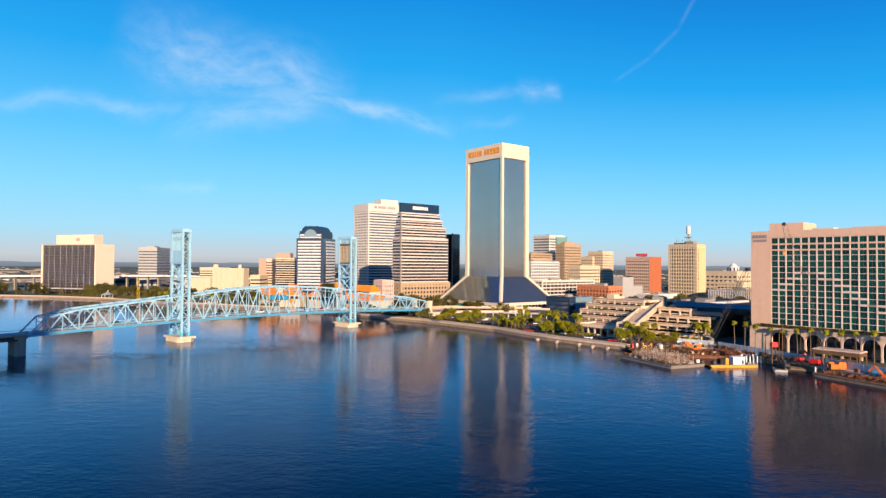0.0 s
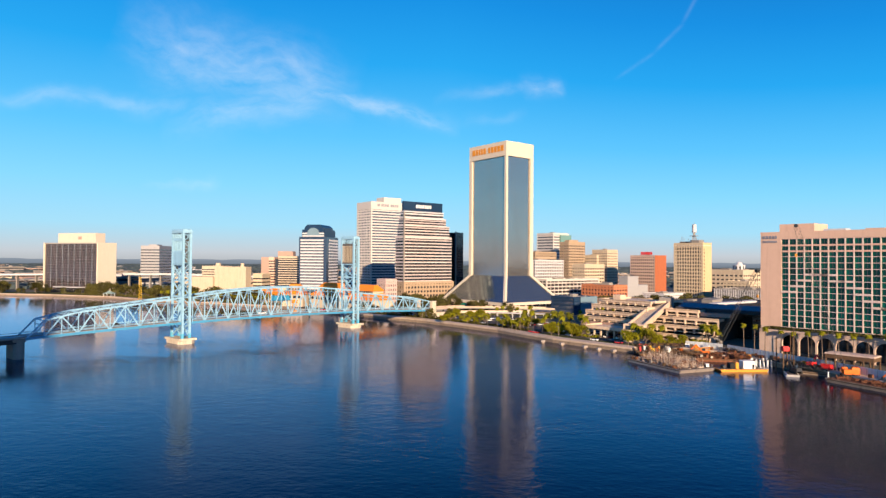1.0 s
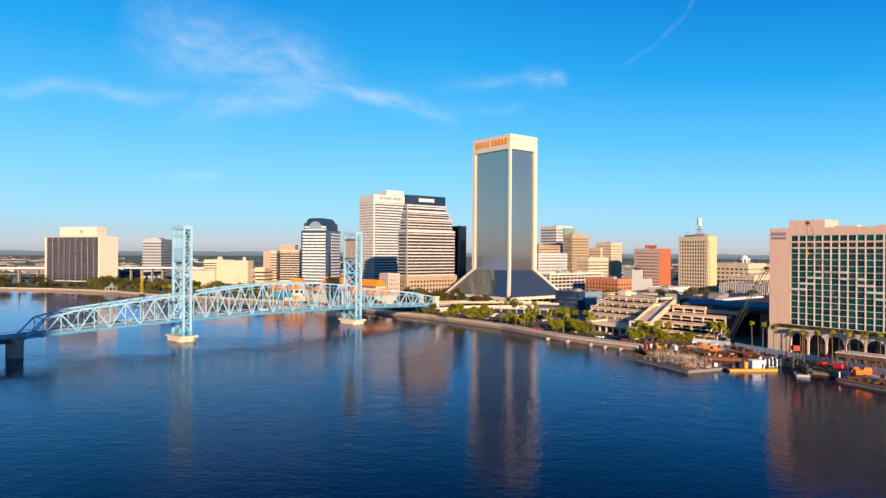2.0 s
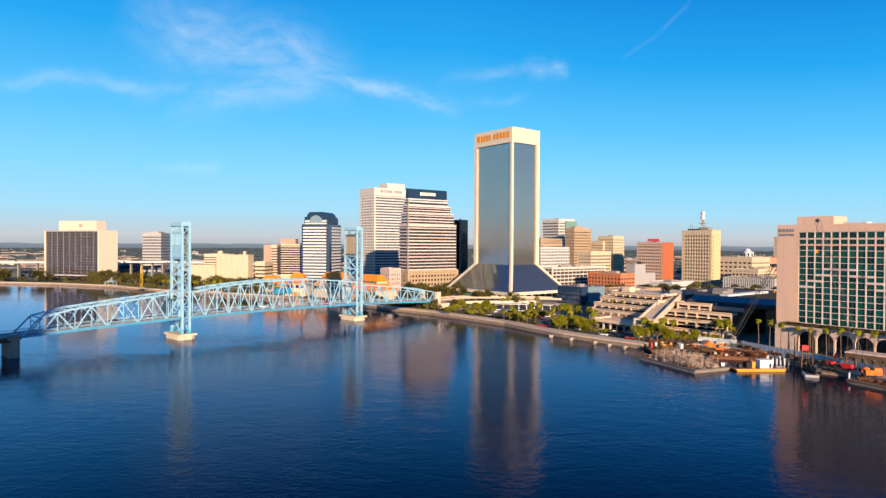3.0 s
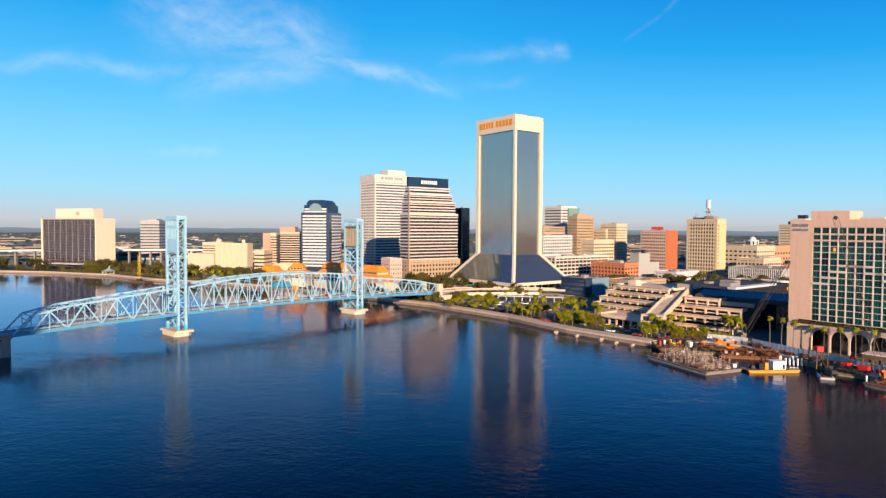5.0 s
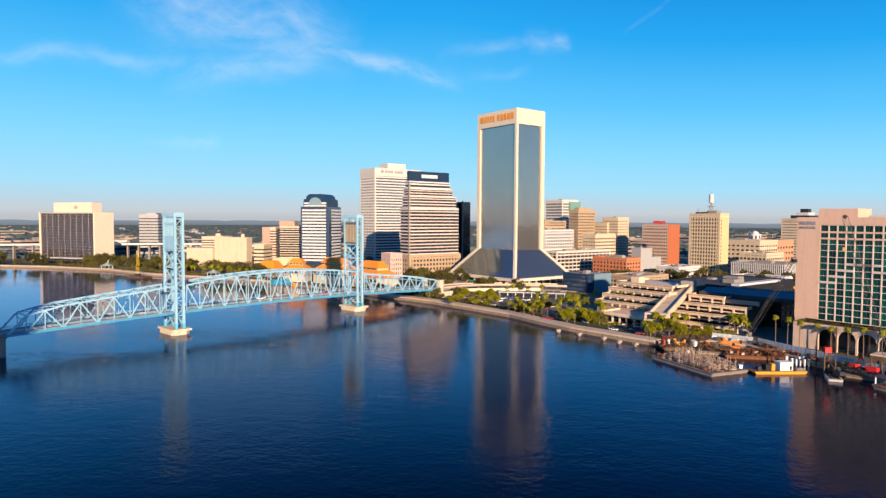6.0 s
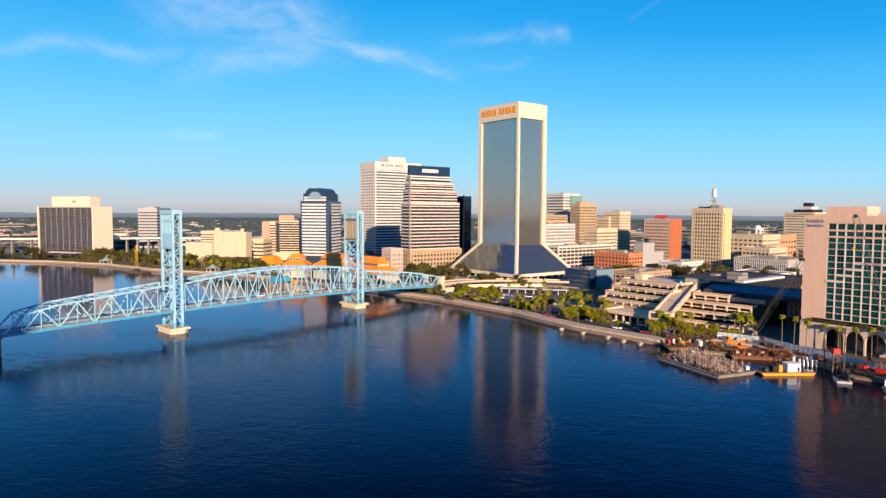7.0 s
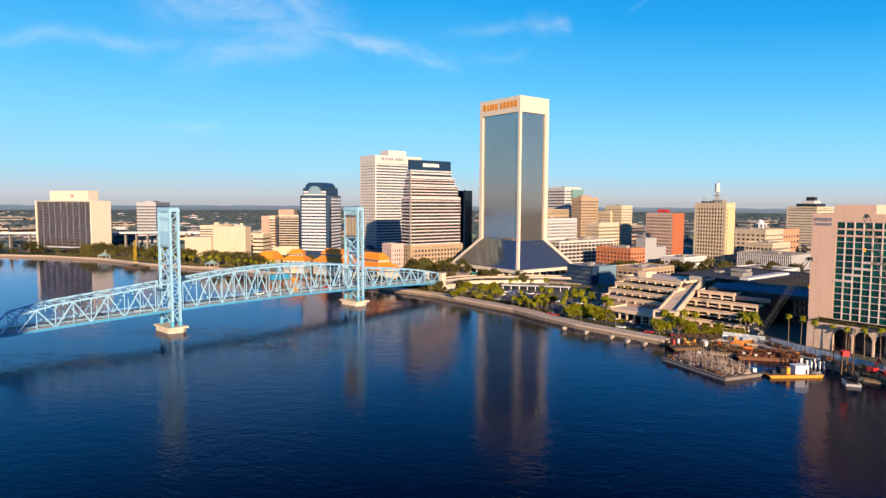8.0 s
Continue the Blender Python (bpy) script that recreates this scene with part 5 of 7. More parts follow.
part("cap", Shape().box(-1.15, -1.15, 0.8, 1.15, 1.15, 1.9), BARGE_GREY, block)
for x, y in ((68.5, 384.3), (79.1, 373.2), (84.6, 364.0), (91.1, 357.8)):
    copy_thing(block, pose(x, y, 0, 0, 0, 20))


def along(points, step, inset):
    """Places every so many metres along a line, inset inland, with the line's heading."""
    out, carry = [], step * 0.5
    for (ax, ay), (bx, by) in zip(points, points[1:]):
        d = Vector((bx - ax, by - ay))
        length = d.length
        d.normalize()
        while carry < length:
            out.append((ax + d.x * carry - d.y * inset, ay + d.y * carry + d.x * inset, math.degrees(math.atan2(d.y, d.x))))
            carry += step
        carry -= length
    return out


# railing of the promenade: one post and two bars a bay
rail_post = Shape().box(-0.06, -0.06, 0, 0.06, 0.06, 1.1).mesh("rail_post", GREY)
rail_bar = Shape().box(0, -0.04, 0, 4.0, 0.04, 0.08).mesh("rail_bar", GREY)
railing = thing("railing", pose(0, 0, LAND_Z + 0.35), "grey metal promenade railing", "railing")
for x, y, a in along(CITY_BANK, 4.0, 0.3):
    part("rail_post", rail_post, GREY, railing, at=pose(x, y, 0))
    for z in (1.02,):
        part("rail_bar", rail_bar, GREY, railing, at=pose(x, y, z, 0, 0, a))

lamp = thing("street_lamp", pose(-90, 588, LAND_Z + 0.35), "slim grey street lamp on promenade", "street lamp", "promenade lamps")
part("pole", Shape().tube((0, 0, 0), (0, 0, 6.5), 0.09, 0.06, 8), GREY, lamp)
arm = part("arm", Shape().beam((0, 0, 6.4), (1.1, 0, 6.6), 0.08), GREY, lamp)
part("lantern", Shape().box(0.8, -0.18, 6.4, 1.6, 0.18, 6.6), GREY, arm)
for x, y, a in along(CITY_BANK, 24, 6.5)[1:] + along(WEST_BANK[3:], 30, 5):
    copy_thing(lamp, pose(x, y, LAND_Z + 0.35, 0, 0, a - 90))


# ---------- plants ----------
def oak(seed, high, leaf=LEAF, label="broad yellow-green live oak on the river bank", low=0.38):
    rng = random.Random(seed)
    th = thing("tree", Matrix(), label, "tree", "riverside trees")
    s = Shape()
    fork = high * 0.6 * low
    s.tube((0, 0, -0.3), (0.1, 0, fork), high * 0.035, high * 0.026, 7)
    lobes = []
    for i in range(9):
        a, r = i * 2.4 + rng.random(), high * rng.uniform(0.14, 0.46)
        tip = Vector((math.cos(a) * r, math.sin(a) * r, high * rng.uniform(low, 0.84)))
        s.tube((0.1, 0, fork * 0.92), tip, high * 0.018, high * 0.006, 5)
        lobes.append((tip, high * rng.uniform(0.13, 0.24)))
    lobes.append((Vector((0, 0, high * 0.78)), high * 0.22))
    part("trunk", s, BARK, th)
    c = Shape()
    for tip, size in lobes:
        for _ in range(150):
            d = Vector((rng.gauss(0, 1), rng.gauss(0, 1), rng.gauss(0, 0.75))).normalized() * size * rng.uniform(0.45, 1.12)
            p, w = tip + d, high * rng.uniform(0.026, 0.056)
            u = Vector((rng.gauss(0, 1), rng.gauss(0, 1), rng.gauss(0, 1))).normalized()
            v = u.orthogonal().normalized()
            c.add([p + u * w, p + v * w * 0.8, p - u * w * 0.9, p - v * w * 0.7], [(0, 1, 2, 3)])
    part("crown", c, leaf, th)
    return th


def palm(seed, high, spread=1.0):
    rng = random.Random(seed)
    th = thing("palm_tree", Matrix(), "tall sabal palm with drooping yellow-green fronds", "palm tree", "riverside palms")
    s = Shape()
    lean = Vector((rng.uniform(-0.4, 0.4), rng.uniform(-0.4, 0.4), 0))
    last = Vector((0, 0, -0.3))
    for i in range(1, 5):
        p = Vector((0, 0, high * i / 4)) + lean * (i / 4) ** 2
        s.tube(last, p, 0.24 - 0.02 * i, 0.22 - 0.02 * i, 7)
        last = p
    part("trunk", s, BARK, th)
    c = Shape()
    for i in range(34):
        a, up = i * 2.39996, rng.uniform(-0.5, 1.1)
        d = Vector((math.cos(a), math.sin(a), 0))
        side = Vector((-d.y, d.x, 0))
        reach = rng.uniform(1.7, 2.5) * spread
        prev = None
        for k in range(4):
            f = k / 3
            mid = last + d * reach * f + Vector((0, 0, reach * (up * f - 0.85 * f * f)))
            w = (0.12, 0.55, 0.6, 0.1)[k]
            drop = Vector((0, 0, -w * 0.5))
            now = (mid + side * w + drop, mid, mid - side * w + drop)
            if prev:
                c.add([*prev, *now], [(0, 1, 4, 3), (1, 2, 5, 4)])
            prev = now
    part("crown", c, PALM, th)
    return th


def scatter(kinds, places, lift=0.1):
    rng = random.Random(len(places))
    for i, (x, y, size) in enumerate(places):
        src = kinds[i % len(kinds)]
        c = copy_thing(src, pose(x, y, LAND_Z + lift, 0, 0, rng.uniform(0, 360)))
        c.scale = (size, size, size * rng.uniform(0.92, 1.1))


oaks = [oak(k, 9.0) for k in (11, 12, 13, 14, 15)]
dull_oaks = [oak(k, 9.0, OLIVE, "broad dull olive-brown live oak", 0.16) for k in (16, 17, 18, 19)]
palms = [palm(k, 8.5) for k in (21, 22, 23)]
slim_palms = [palm(k, 13.2, 0.75) for k in (24, 25, 26)]
rng = random.Random(8)
spots = []
for x, y in ((-3.7, 486.6), (6, 515), (11, 495), (17, 505), (14.4, 480), (20.9, 479), (26, 512), (30, 497), (26.9, 488), (2.2, 497), (39, 455), (42, 449), (47, 449), (48, 443),
             (54, 446), (53, 472), (62, 485), (62, 465), (58, 469), (67, 422), (70, 416), (77, 413), (81, 418), (74, 417)):
    spots.append((x + 3, y + 3, rng.uniform(0.55, 1.0)))
spots += [(67, 412, 0.8), (79, 409, 1.0), (85, 408, 0.9), (103, 372, 1.0), (106, 374, 0.8), (113, 373, 1.1), (117, 374, 0.8), (121, 377, 0.7), (128, 376, 0.6), (134, 375, 0.6)]
scatter(oaks, spots)
spots = [(-30, 703, 1.2), (-25, 685, 1.0), (-11, 686, 1.1), (-3, 705, 1.1), (3, 687, 1.0), (44, 602, 0.5), (21, 600, 0.55), (50, 597, 0.5), (-22, 600, 1.2), (-30, 640, 1.2), (-14, 655, 1.1), (-60, 560, 0.9),
         (-44, 556, 0.8), (-30, 545, 0.9), (-18, 535, 0.8), (-75, 580, 0.7), (5, 545, 0.7)]
for x, y, a in along(CITY_BANK[:4], 9, 12.5):
    if rng.random() < 0.8:
        spots.append((x + rng.uniform(-3, 3), y + rng.uniform(-3, 3), rng.uniform(0.5, 0.95)))
scatter(dull_oaks, spots)
spots = [(36.6, 450, 0.85), (39.9, 446, 0.8), (43.8, 450, 0.9), (46, 442, 0.8), (47.9, 436, 0.75), (54, 448, 1.1), (51, 440, 0.9), (57, 443, 1.0), (62, 467, 1.2), (58, 474, 1.2), (67.7, 441, 1.3),
         (72, 436, 1.4), (76, 425, 1.3), (88, 412, 1.3), (64, 430, 1.0), (126, 384, 1.1), (146, 371, 1.2), (150, 370, 1.1), (153, 372, 0.9), (121, 386, 1.2), (30, 470, 0.9), (26, 480, 0.9), (44, 470, 1.0),
         (80, 455, 1.2), (86, 450, 1.2), (108, 446, 0.7), (112, 437, 0.7)]
scatter(palms, spots)
spots = []
for x, y, a in along(WEST_BANK[1:], 9.5, 18):
    if rng.random() < 0.62:
        spots.append((x + rng.uniform(-8, 8), y + rng.uniform(-4, 12), rng.choice((0.55, 0.7, 0.9, 1.1, 1.3, 1.7))))
for x, y, a in along(WEST_BANK[4:], 8, 42):
    spots.append((x + rng.uniform(-5, 5), y + rng.uniform(-6, 14), rng.uniform(1.0, 1.7)))
spots += [(-420, 806, 2.0), (-412, 812, 1.8), (-404, 820, 1.6), (-428, 808, 1.6)]
scatter(dull_oaks, spots)
scatter(palms, [(x + rng.uniform(-2, 2), y + rng.uniform(-2, 2), rng.uniform(0.9, 1.3)) for x, y, a in along(WEST_BANK[5:], 7, 11)])
# palms on the quay before the hotel
hx, hy_ = Vector((math.cos(radians(38)), math.sin(radians(38)))), Vector((-math.sin(radians(38)), math.cos(radians(38))))
row = []
for k in range(13):
    p = Vector((169, 357)) - hx * (10.0 + 0.8 * (k % 3)) - hy_ * (-5 + 6.6 * k + rng.uniform(-1, 1))
    row.append((p.x, p.y, 1.0 + rng.uniform(-0.08, 0.05)))
scatter(slim_palms, row)


def shrubs(points, deep, count, label, leaf, seed, high=1.3):
    """A belt of low bushes along a line, inland of it, as one mass of small leaves."""
    r = random.Random(seed)
    s = Shape()
    lines = [(Vector((ax, ay)), Vector((bx, by))) for (ax, ay), (bx, by) in zip(points, points[1:])]
    total = sum((q - p).length for p, q in lines)
    for _ in range(count):
        f = r.random() * total
        for p, q in lines:
            if f < (q - p).length:
                break
            f -= (q - p).length
        u = (q - p).normalized()
        lump = 0.5 + 0.5 * math.sin(f * 0.55) * math.sin(f * 0.23 + 1.0)
        v = deep[0] + (deep[1] - deep[0]) * r.random()
        at = p + u * f + Vector((-u.y, u.x)) * v
        c = Vector((at.x, at.y, LAND_Z + 0.2 + r.random() * high * (0.35 + lump)))
        g = Vector((r.gauss(0, 1), r.gauss(0, 1), r.gauss(0, 1))).normalized() * 0.45
        h = g.orthogonal().normalized() * 0.4
        s.add([c + g, c + h, c - g, c - h], [(0, 1, 2, 3)])
    solid("shrubs", s, leaf, label, "shrubs", kind="stuff")


shrubs(WEST_BANK[3:], (12, 17), 6000, "low dull green bushes along far promenade", OLIVE, 61, 2.6)
shrubs(CITY_BANK[:6], (9, 13), 5000, "low olive bushes along the riverside lawn", OLIVE, 62, 1.4)
shrubs(((-20, 566), (20, 556), (60, 560), (100, 556)), (0, 5), 4200, "olive bushes below the elevated ramp", OLIVE, 63, 1.7)
shrubs(((60, 433), (74, 412), (88, 398)), (6, 10), 1600, "yellow-green bushes before the garage", LEAF, 64, 1.4)
hedge = Shape()
for k in range(2600):
    f = rng.random()
    p = Vector((118 + 30 * f, 378 - 4 * f + rng.gauss(0, 1.6), LAND_Z + abs(rng.gauss(0, 1.1)) + 0.2))
    u = Vector((rng.gauss(0, 1), rng.gauss(0, 1), rng.gauss(0, 1))).normalized() * 0.35
    v = u.orthogonal().normalized() * 0.3
    hedge.add([p + u, p + v, p - u, p - v], [(0, 1, 2, 3)])
terrace = Shape()
for k in range(2600):
    f = rng.random()
    p = Vector((169, 357, 0)) - Vector((hx.x, hx.y, 0)) * (5.2 + 2.0 * rng.random()) - Vector((hy_.x, hy_.y, 0)) * (4.5 + 92 * f)
    p.z = LAND_Z + 12.3 + rng.random() * (0.7 + 0.9 * abs(math.sin(f * 31)))
    u = Vector((rng.gauss(0, 1), rng.gauss(0, 1), rng.gauss(0, 1))).normalized() * 0.32
    v = u.orthogonal().normalized() * 0.28
    terrace.add([p + u, p + v, p - u, p - v], [(0, 1, 2, 3)])
solid("shrubs", terrace, OLIVE, "dull green planting along the hotel terrace", "shrubs", kind="stuff")
solid("hedge", hedge, LEAF, "dense dark green hedge below the garage", "hedge")
scatter(dull_oaks, [(150 + rng.uniform(-14, 60), 655 + rng.uniform(-18, 18), rng.uniform(1.0, 1.6)) for k in range(16)])
scatter(dull_oaks, [(240 + rng.uniform(-30, 80), 640 + rng.uniform(-25, 25), rng.uniform(1.0, 1.7)) for k in range(16)])
scatter(dull_oaks, [(-25 + rng.uniform(-20, 40), 660 + rng.uniform(-25, 25), rng.uniform(0.9, 1.5)) for k in range(14)])
scatter(dull_oaks, [(20 + rng.uniform(-25, 45), 585 + rng.uniform(-8, 14), rng.uniform(0.8, 1.3)) for k in range(10)])
scatter(palms, [(106, 441, 0.55), (111, 434, 0.5), (103, 446, 0.5)], 10.9)
scatter(palms, [(109, 383, 1.15), (112, 381, 1.0), (146, 377, 1.2), (149, 375, 1.0), (152, 377, 1.2)])
scatter(palms, [(48, 542, 1.0), (60, 542, 0.9), (70, 532, 1.1), (81, 455, 1.3), (78, 460, 1.2), (84, 440, 1.2), (88, 422, 1.3), (108, 519, 0.9), (73, 466, 1.0), (43, 536, 0.9), (92, 491, 1.0)])
for src in oaks + dull_oaks + palms + slim_palms:
    for o in (src, *src.children):
        bpy.data.objects.remove(o)


# ---------- streets and plazas ----------
def street(points, wide, z, mat, name, label):
    s = Shape()
    for (ax, ay), (bx, by) in zip(points, points[1:]):
        s.beam((ax, ay, z - 0.1), (bx, by, z - 0.1), wide, 0.2)
    solid(name, s, mat, label, kind="structure")


street(((-30, 560), (-52, 760), (-60, 1000)), 16, LAND_Z + 0.16, ASPHALT, "road", "asphalt city street beside the towers")
street(((128, 470), (230, 600), (420, 830)), 15, LAND_Z + 0.18, ASPHALT, "road", "asphalt city street behind the garage")
street(((40, 700), (130, 605), (200, 520)), 13, LAND_Z + 0.20, ASPHALT, "road", "asphalt cross street by the tall tower")
solid("plaza", Shape().prism([(-2, 600), (40, 566), (112, 575), (140, 640), (118, 668), (56, 604), (0, 684), (-16, 660)], LAND_Z - 0.3, LAND_Z + 0.24), PAVING, "pale paved plaza round the tall tower", kind="structure")
walk_roof = thing("covered_walk", pose(62, 532, LAND_Z, 0, 0, -12), "long white flat canopy over a walkway", "canopy")
part("roof", Shape().box(-26, -3, 3.8, 26, 3, 4.3), WHITE, walk_roof)
for k in range(9):
    for y in (-2.4, 2.4):
        part("post", Shape().tube((-25 + 6.2 * k, y, 0), (-25 + 6.2 * k, y, 3.8), 0.15, n=6), WHITE_PAINT, walk_roof)
wall_low = thing("retaining_wall", pose(30, 574, LAND_Z, 0, 0, 8), "low cream retaining wall with planting bed", "wall")
part("wall", Shape().box(-30, -0.4, 0, 46, 0.4, 2.6), CREAM, wall_low)
part("coping", Shape().box(-30.2, -0.6, 2.6, 46.2, 0.6, 2.85), PAVING, wall_low)


# ---------- the market halls with orange roofs ----------
def market_hall(x, y, turn, long, deep, wall, rise, label, tiers=1):
    """Pale hall with a hipped orange metal roof, a raised lantern and a row of windows."""
    th = thing("market_hall", pose(x, y, LAND_Z, 0, 0, turn), label, "market hall", "market halls")
    body = part("body", Shape().box(-long / 2, -deep / 2, 0, long / 2, deep / 2, wall), OFFWHITE, th)
    for k in range(int(long / 5)):
        part("window", Shape().box(-long / 2 + 1 + 5 * k, -deep / 2 - 0.15, wall - 4.0, -long / 2 + 4.4 + 5 * k, -deep / 2 + 0.2, wall - 1.2), GLASS_DARK, body)
    e, i = 1.2, deep * 0.30
    z = wall
    lx, ly = long / 2 + e, deep / 2 + e
    for t in range(tiers):
        ix, iy = lx - i, ly - i
        h = rise / tiers
        roof = part("roof", Shape().prism([(-lx, -ly), (lx, -ly), (lx, ly), (-lx, ly)], z, z + h, [(-ix, -iy), (ix, -iy), (ix, iy), (-ix, iy)]), ORANGE_ROOF, th)
        n = int(2 * lx / 2.2)
        for k in range(n + 1):
            f = -1 + 2 * k / n
            part("roof_seam", Shape().beam((f * lx, -ly, z + 0.05), (f * ix, -iy, z + h + 0.05), 0.12, 0.14), ORANGE_ROOF, roof)
        z += h
        if t + 1 < tiers:
            lantern = part("clerestory", Shape().box(-ix + 0.4, -iy + 0.4, z, ix - 0.4, iy - 0.4, z + 2.0), OFFWHITE, th)
            for k in range(int(2 * ix / 3.2)):
                part("window", Shape().box(-ix + 1 + 3.2 * k, -iy + 0.25, z + 0.4, -ix + 3.2 + 3.2 * k, -iy + 0.6, z + 1.6), GLASS_DARK, lantern)
            z += 2.0
            lx, ly, i = ix + 0.6, iy + 0.6, min(i, iy * 0.75)
    return th


market_hall(-68, 592, -46, 40, 24, 11.0, 11.0, "pale riverside market hall with tiered orange metal roof", 2)
market_hall(-107, 632, -40, 42, 22, 12.0, 10.0, "pale market hall with tiered orange metal roof", 2)
market_hall(-148, 650, -10, 21, 16, 12.0, 8.0, "pale gabled market hall with orange roof and windows", 2)
market_hall(-185, 690, -20, 19, 16, 9.0, 8.0, "low market hall with pointed orange roof", 1)
th = house("low_building", -59, 655, 38, "small pink office building with square windows beside market hall", "building")
floors_block(th, (0, 0, 13, 16), 0, 26, 6, PINK_PALE, GLASS_DARK, 0.5, (5, 5), 1.4, 0.3, 1.0)
th = house("low_building", 112, 566, 38, "low blue-grey glass building beside the garage", "building")
floors_block(th, (0, 0, 30, 26), 0, 15, 4, BLUE_SIGN, GLASS_BLUE, 0.35, (6, 0), 0.5, 0.25, 0.6, 0.6, ROOF)
# pale blue wall given a darker blue that carries its shade
part("side_wall", Shape().box(8, -0.7, 0, 30.4, -0.4, 15.4), SHADE_BLUE, th, "blank pale blue side wall, darkened for shade")
# walls near black: the shade over this building is put into their colour
th = house("low_building", 196, 470, 38, "long low office building with flat grey roof behind garage", "building")
floors_block(th, (0, 0, 90, 60), 0, 15, 4, NIGHT, GLASS_DARK, 0.45, (16, 10), 0.5, 0.3, 0.6, 0.8, ROOF_DARK)
part("roof_light", Shape().box(10, 8, 15, 70, 14, 16.5), WHITE, th)
# here too the hotel's shade is deepened by near-black walls
th = house("low_building", 186, 402, 38, "dark low link building by the hotel, shade in its colour", "building")
floors_block(th, (0, 0, 70, 30), 0, 13, 3, NIGHT, GLASS_DARK, 0.4, (12, 6), 0.5, 0.3, 0.6, 0.8, ROOF_DARK)
th = house("low_building", 250, 570, 38, "low white-roofed building with parking deck", "building")
floors_block(th, (0, 0, 70, 40), 0, 10, 3, WHITE, GLASS_DARK, 0.5, (12, 8), 0.8, 0.3, 0.8, 1.0, ROOF)
th = house("low_building", 160, 590, 38, "low tan building with flat pale roof", "building")
floors_block(th, (0, 0, 46, 30), 0, 11, 3, TAN, GLASS_DARK, 0.5, (9, 6), 1.0, 0.3, 0.8, 1.0, ROOF)

# ---------- low city blocks farther inland ----------
rng = random.Random(44)
kinds = []
for k, (wall, label) in enumerate(((WHITE, "low white flat-roofed building among trees"), (OFFWHITE, "low cream flat-roofed building among trees"), (TAN, "low tan flat-roofed building among trees"),
                                   (ROSE, "low red-brown building among trees"), (GREY, "low grey warehouse among trees"), (PINK, "low pink building among trees"))):
    th = thing("low_building", Matrix(), label, "building", "low inland buildings")
    w, d, f = 26 + 6 * k, 22 + 3 * (k % 3), 2
    part("body", Shape().box(-w / 2, -d / 2, 0, w / 2, d / 2, f * 3.8), wall, th)
    for i in range(f):
        part("window_band", ring(-w / 2 + 1.5, -d / 2 + 1.5, w / 2 - 1.5, d / 2 - 1.5, 1.55, 3.8 * i + 1.2, 3.8 * i + 2.9, 0.2), GLASS_DARK, th)
    part("roof", Shape().box(-w / 2 - 0.4, -d / 2 - 0.4, f * 3.8, w / 2 + 0.4, d / 2 + 0.4, f * 3.8 + 0.5), ROOF, th)
    part("roof_unit", Shape().box(-4, -3, f * 3.8, 3, 2, f * 3.8 + 2.4), GREY, th)
    kinds.append(th)
taken = []
for lo_x, hi_x, lo_y, hi_y, count in ((-900, -470, 960, 1700, 46), (-430, -250, 960, 1800, 26), (-230, 30, 1060, 1900, 26), (260, 700, 900, 1800, 60), (420, 620, 640, 880, 16), (700, 1300, 1100, 2200, 36), (-1500, -900, 1200, 2400, 30),
                                        (-600, 500, 1900, 3200, 46)):
    for _ in range(count):
        x, y = rng.uniform(lo_x, hi_x), rng.uniform(lo_y, hi_y)
        if any(abs(x - a) < 46 and abs(y - b) < 46 for a, b in taken):
            continue
        taken.append((x, y))
        c = copy_thing(kinds[rng.randrange(6)], pose(x, y, LAND_Z, 0, 0, rng.choice((38, 70, 128, 38))))
        c.scale = (rng.uniform(0.8, 1.7), rng.uniform(0.8, 1.5), rng.uniform(1.0, 2.4))
for src in kinds:
    for o in (src, *src.children):
        bpy.data.objects.remove(o)

# elevated road on the far bank
for pts in (((-760, 905, 22), (-640, 905, 24), (-540, 915, 25)), ((-450, 905, 26), (-400, 925, 26), (-330, 960, 24), (-230, 1000, 18))):
    ramp = thing("elevated_road", pose(pts[0][0], pts[0][1], 0), "pale concrete elevated road on columns", "elevated road", "elevated roads")
    o = Vector((pts[0][0], pts[0][1], 0))
    for p, q in zip(pts, pts[1:]):
        p, q = Vector(p) - o, Vector(q) - o
        part("deck_slab", Shape().beam(p, q, 14, 1.6), WHITE, ramp)
        part("parapet", Shape().beam(p + Vector((2, -6.9, 1.2)), q + Vector((2, -6.9, 1.2)), 0.3, 1.1), WHITE, ramp)
        for k in range(4):
            c = p.lerp(q, (k + 0.5) / 4)
            part("column", Shape().box(c.x - 0.9, c.y - 1, LAND_Z - 0.5, c.x + 0.9, c.y + 3, c.z - 0.8), GREY, ramp)


def pavilion(x, y, size, roof, label):
    th = thing("pavilion", pose(x, y, LAND_Z + 0.3), label, "pavilion", "riverside pavilions")
    n = 8
    ringp = [(size * math.cos(2 * math.pi * i / n), size * math.sin(2 * math.pi * i / n)) for i in range(n)]
    for px_, py_ in ringp:
        part("post", Shape().box(px_ * 0.9 - 0.18, py_ * 0.9 - 0.18, 0, px_ * 0.9 + 0.18, py_ * 0.9 + 0.18, 3.4), WHITE_PAINT, th)
    roof_ = part("roof", Shape().prism([(a * 1.15, b * 1.15) for a, b in ringp], 3.4, 5.4, [(a * 0.4, b * 0.4) for a, b in ringp]), roof, th)
    part("lantern", Shape().prism([(a * 0.35, b * 0.35) for a, b in ringp], 5.4, 7.2, [(a * 0.05, b * 0.05) for a, b in ringp]), roof, roof_)
    part("floor", Shape().prism(ringp, -0.3, 0.25), PAVING, th)


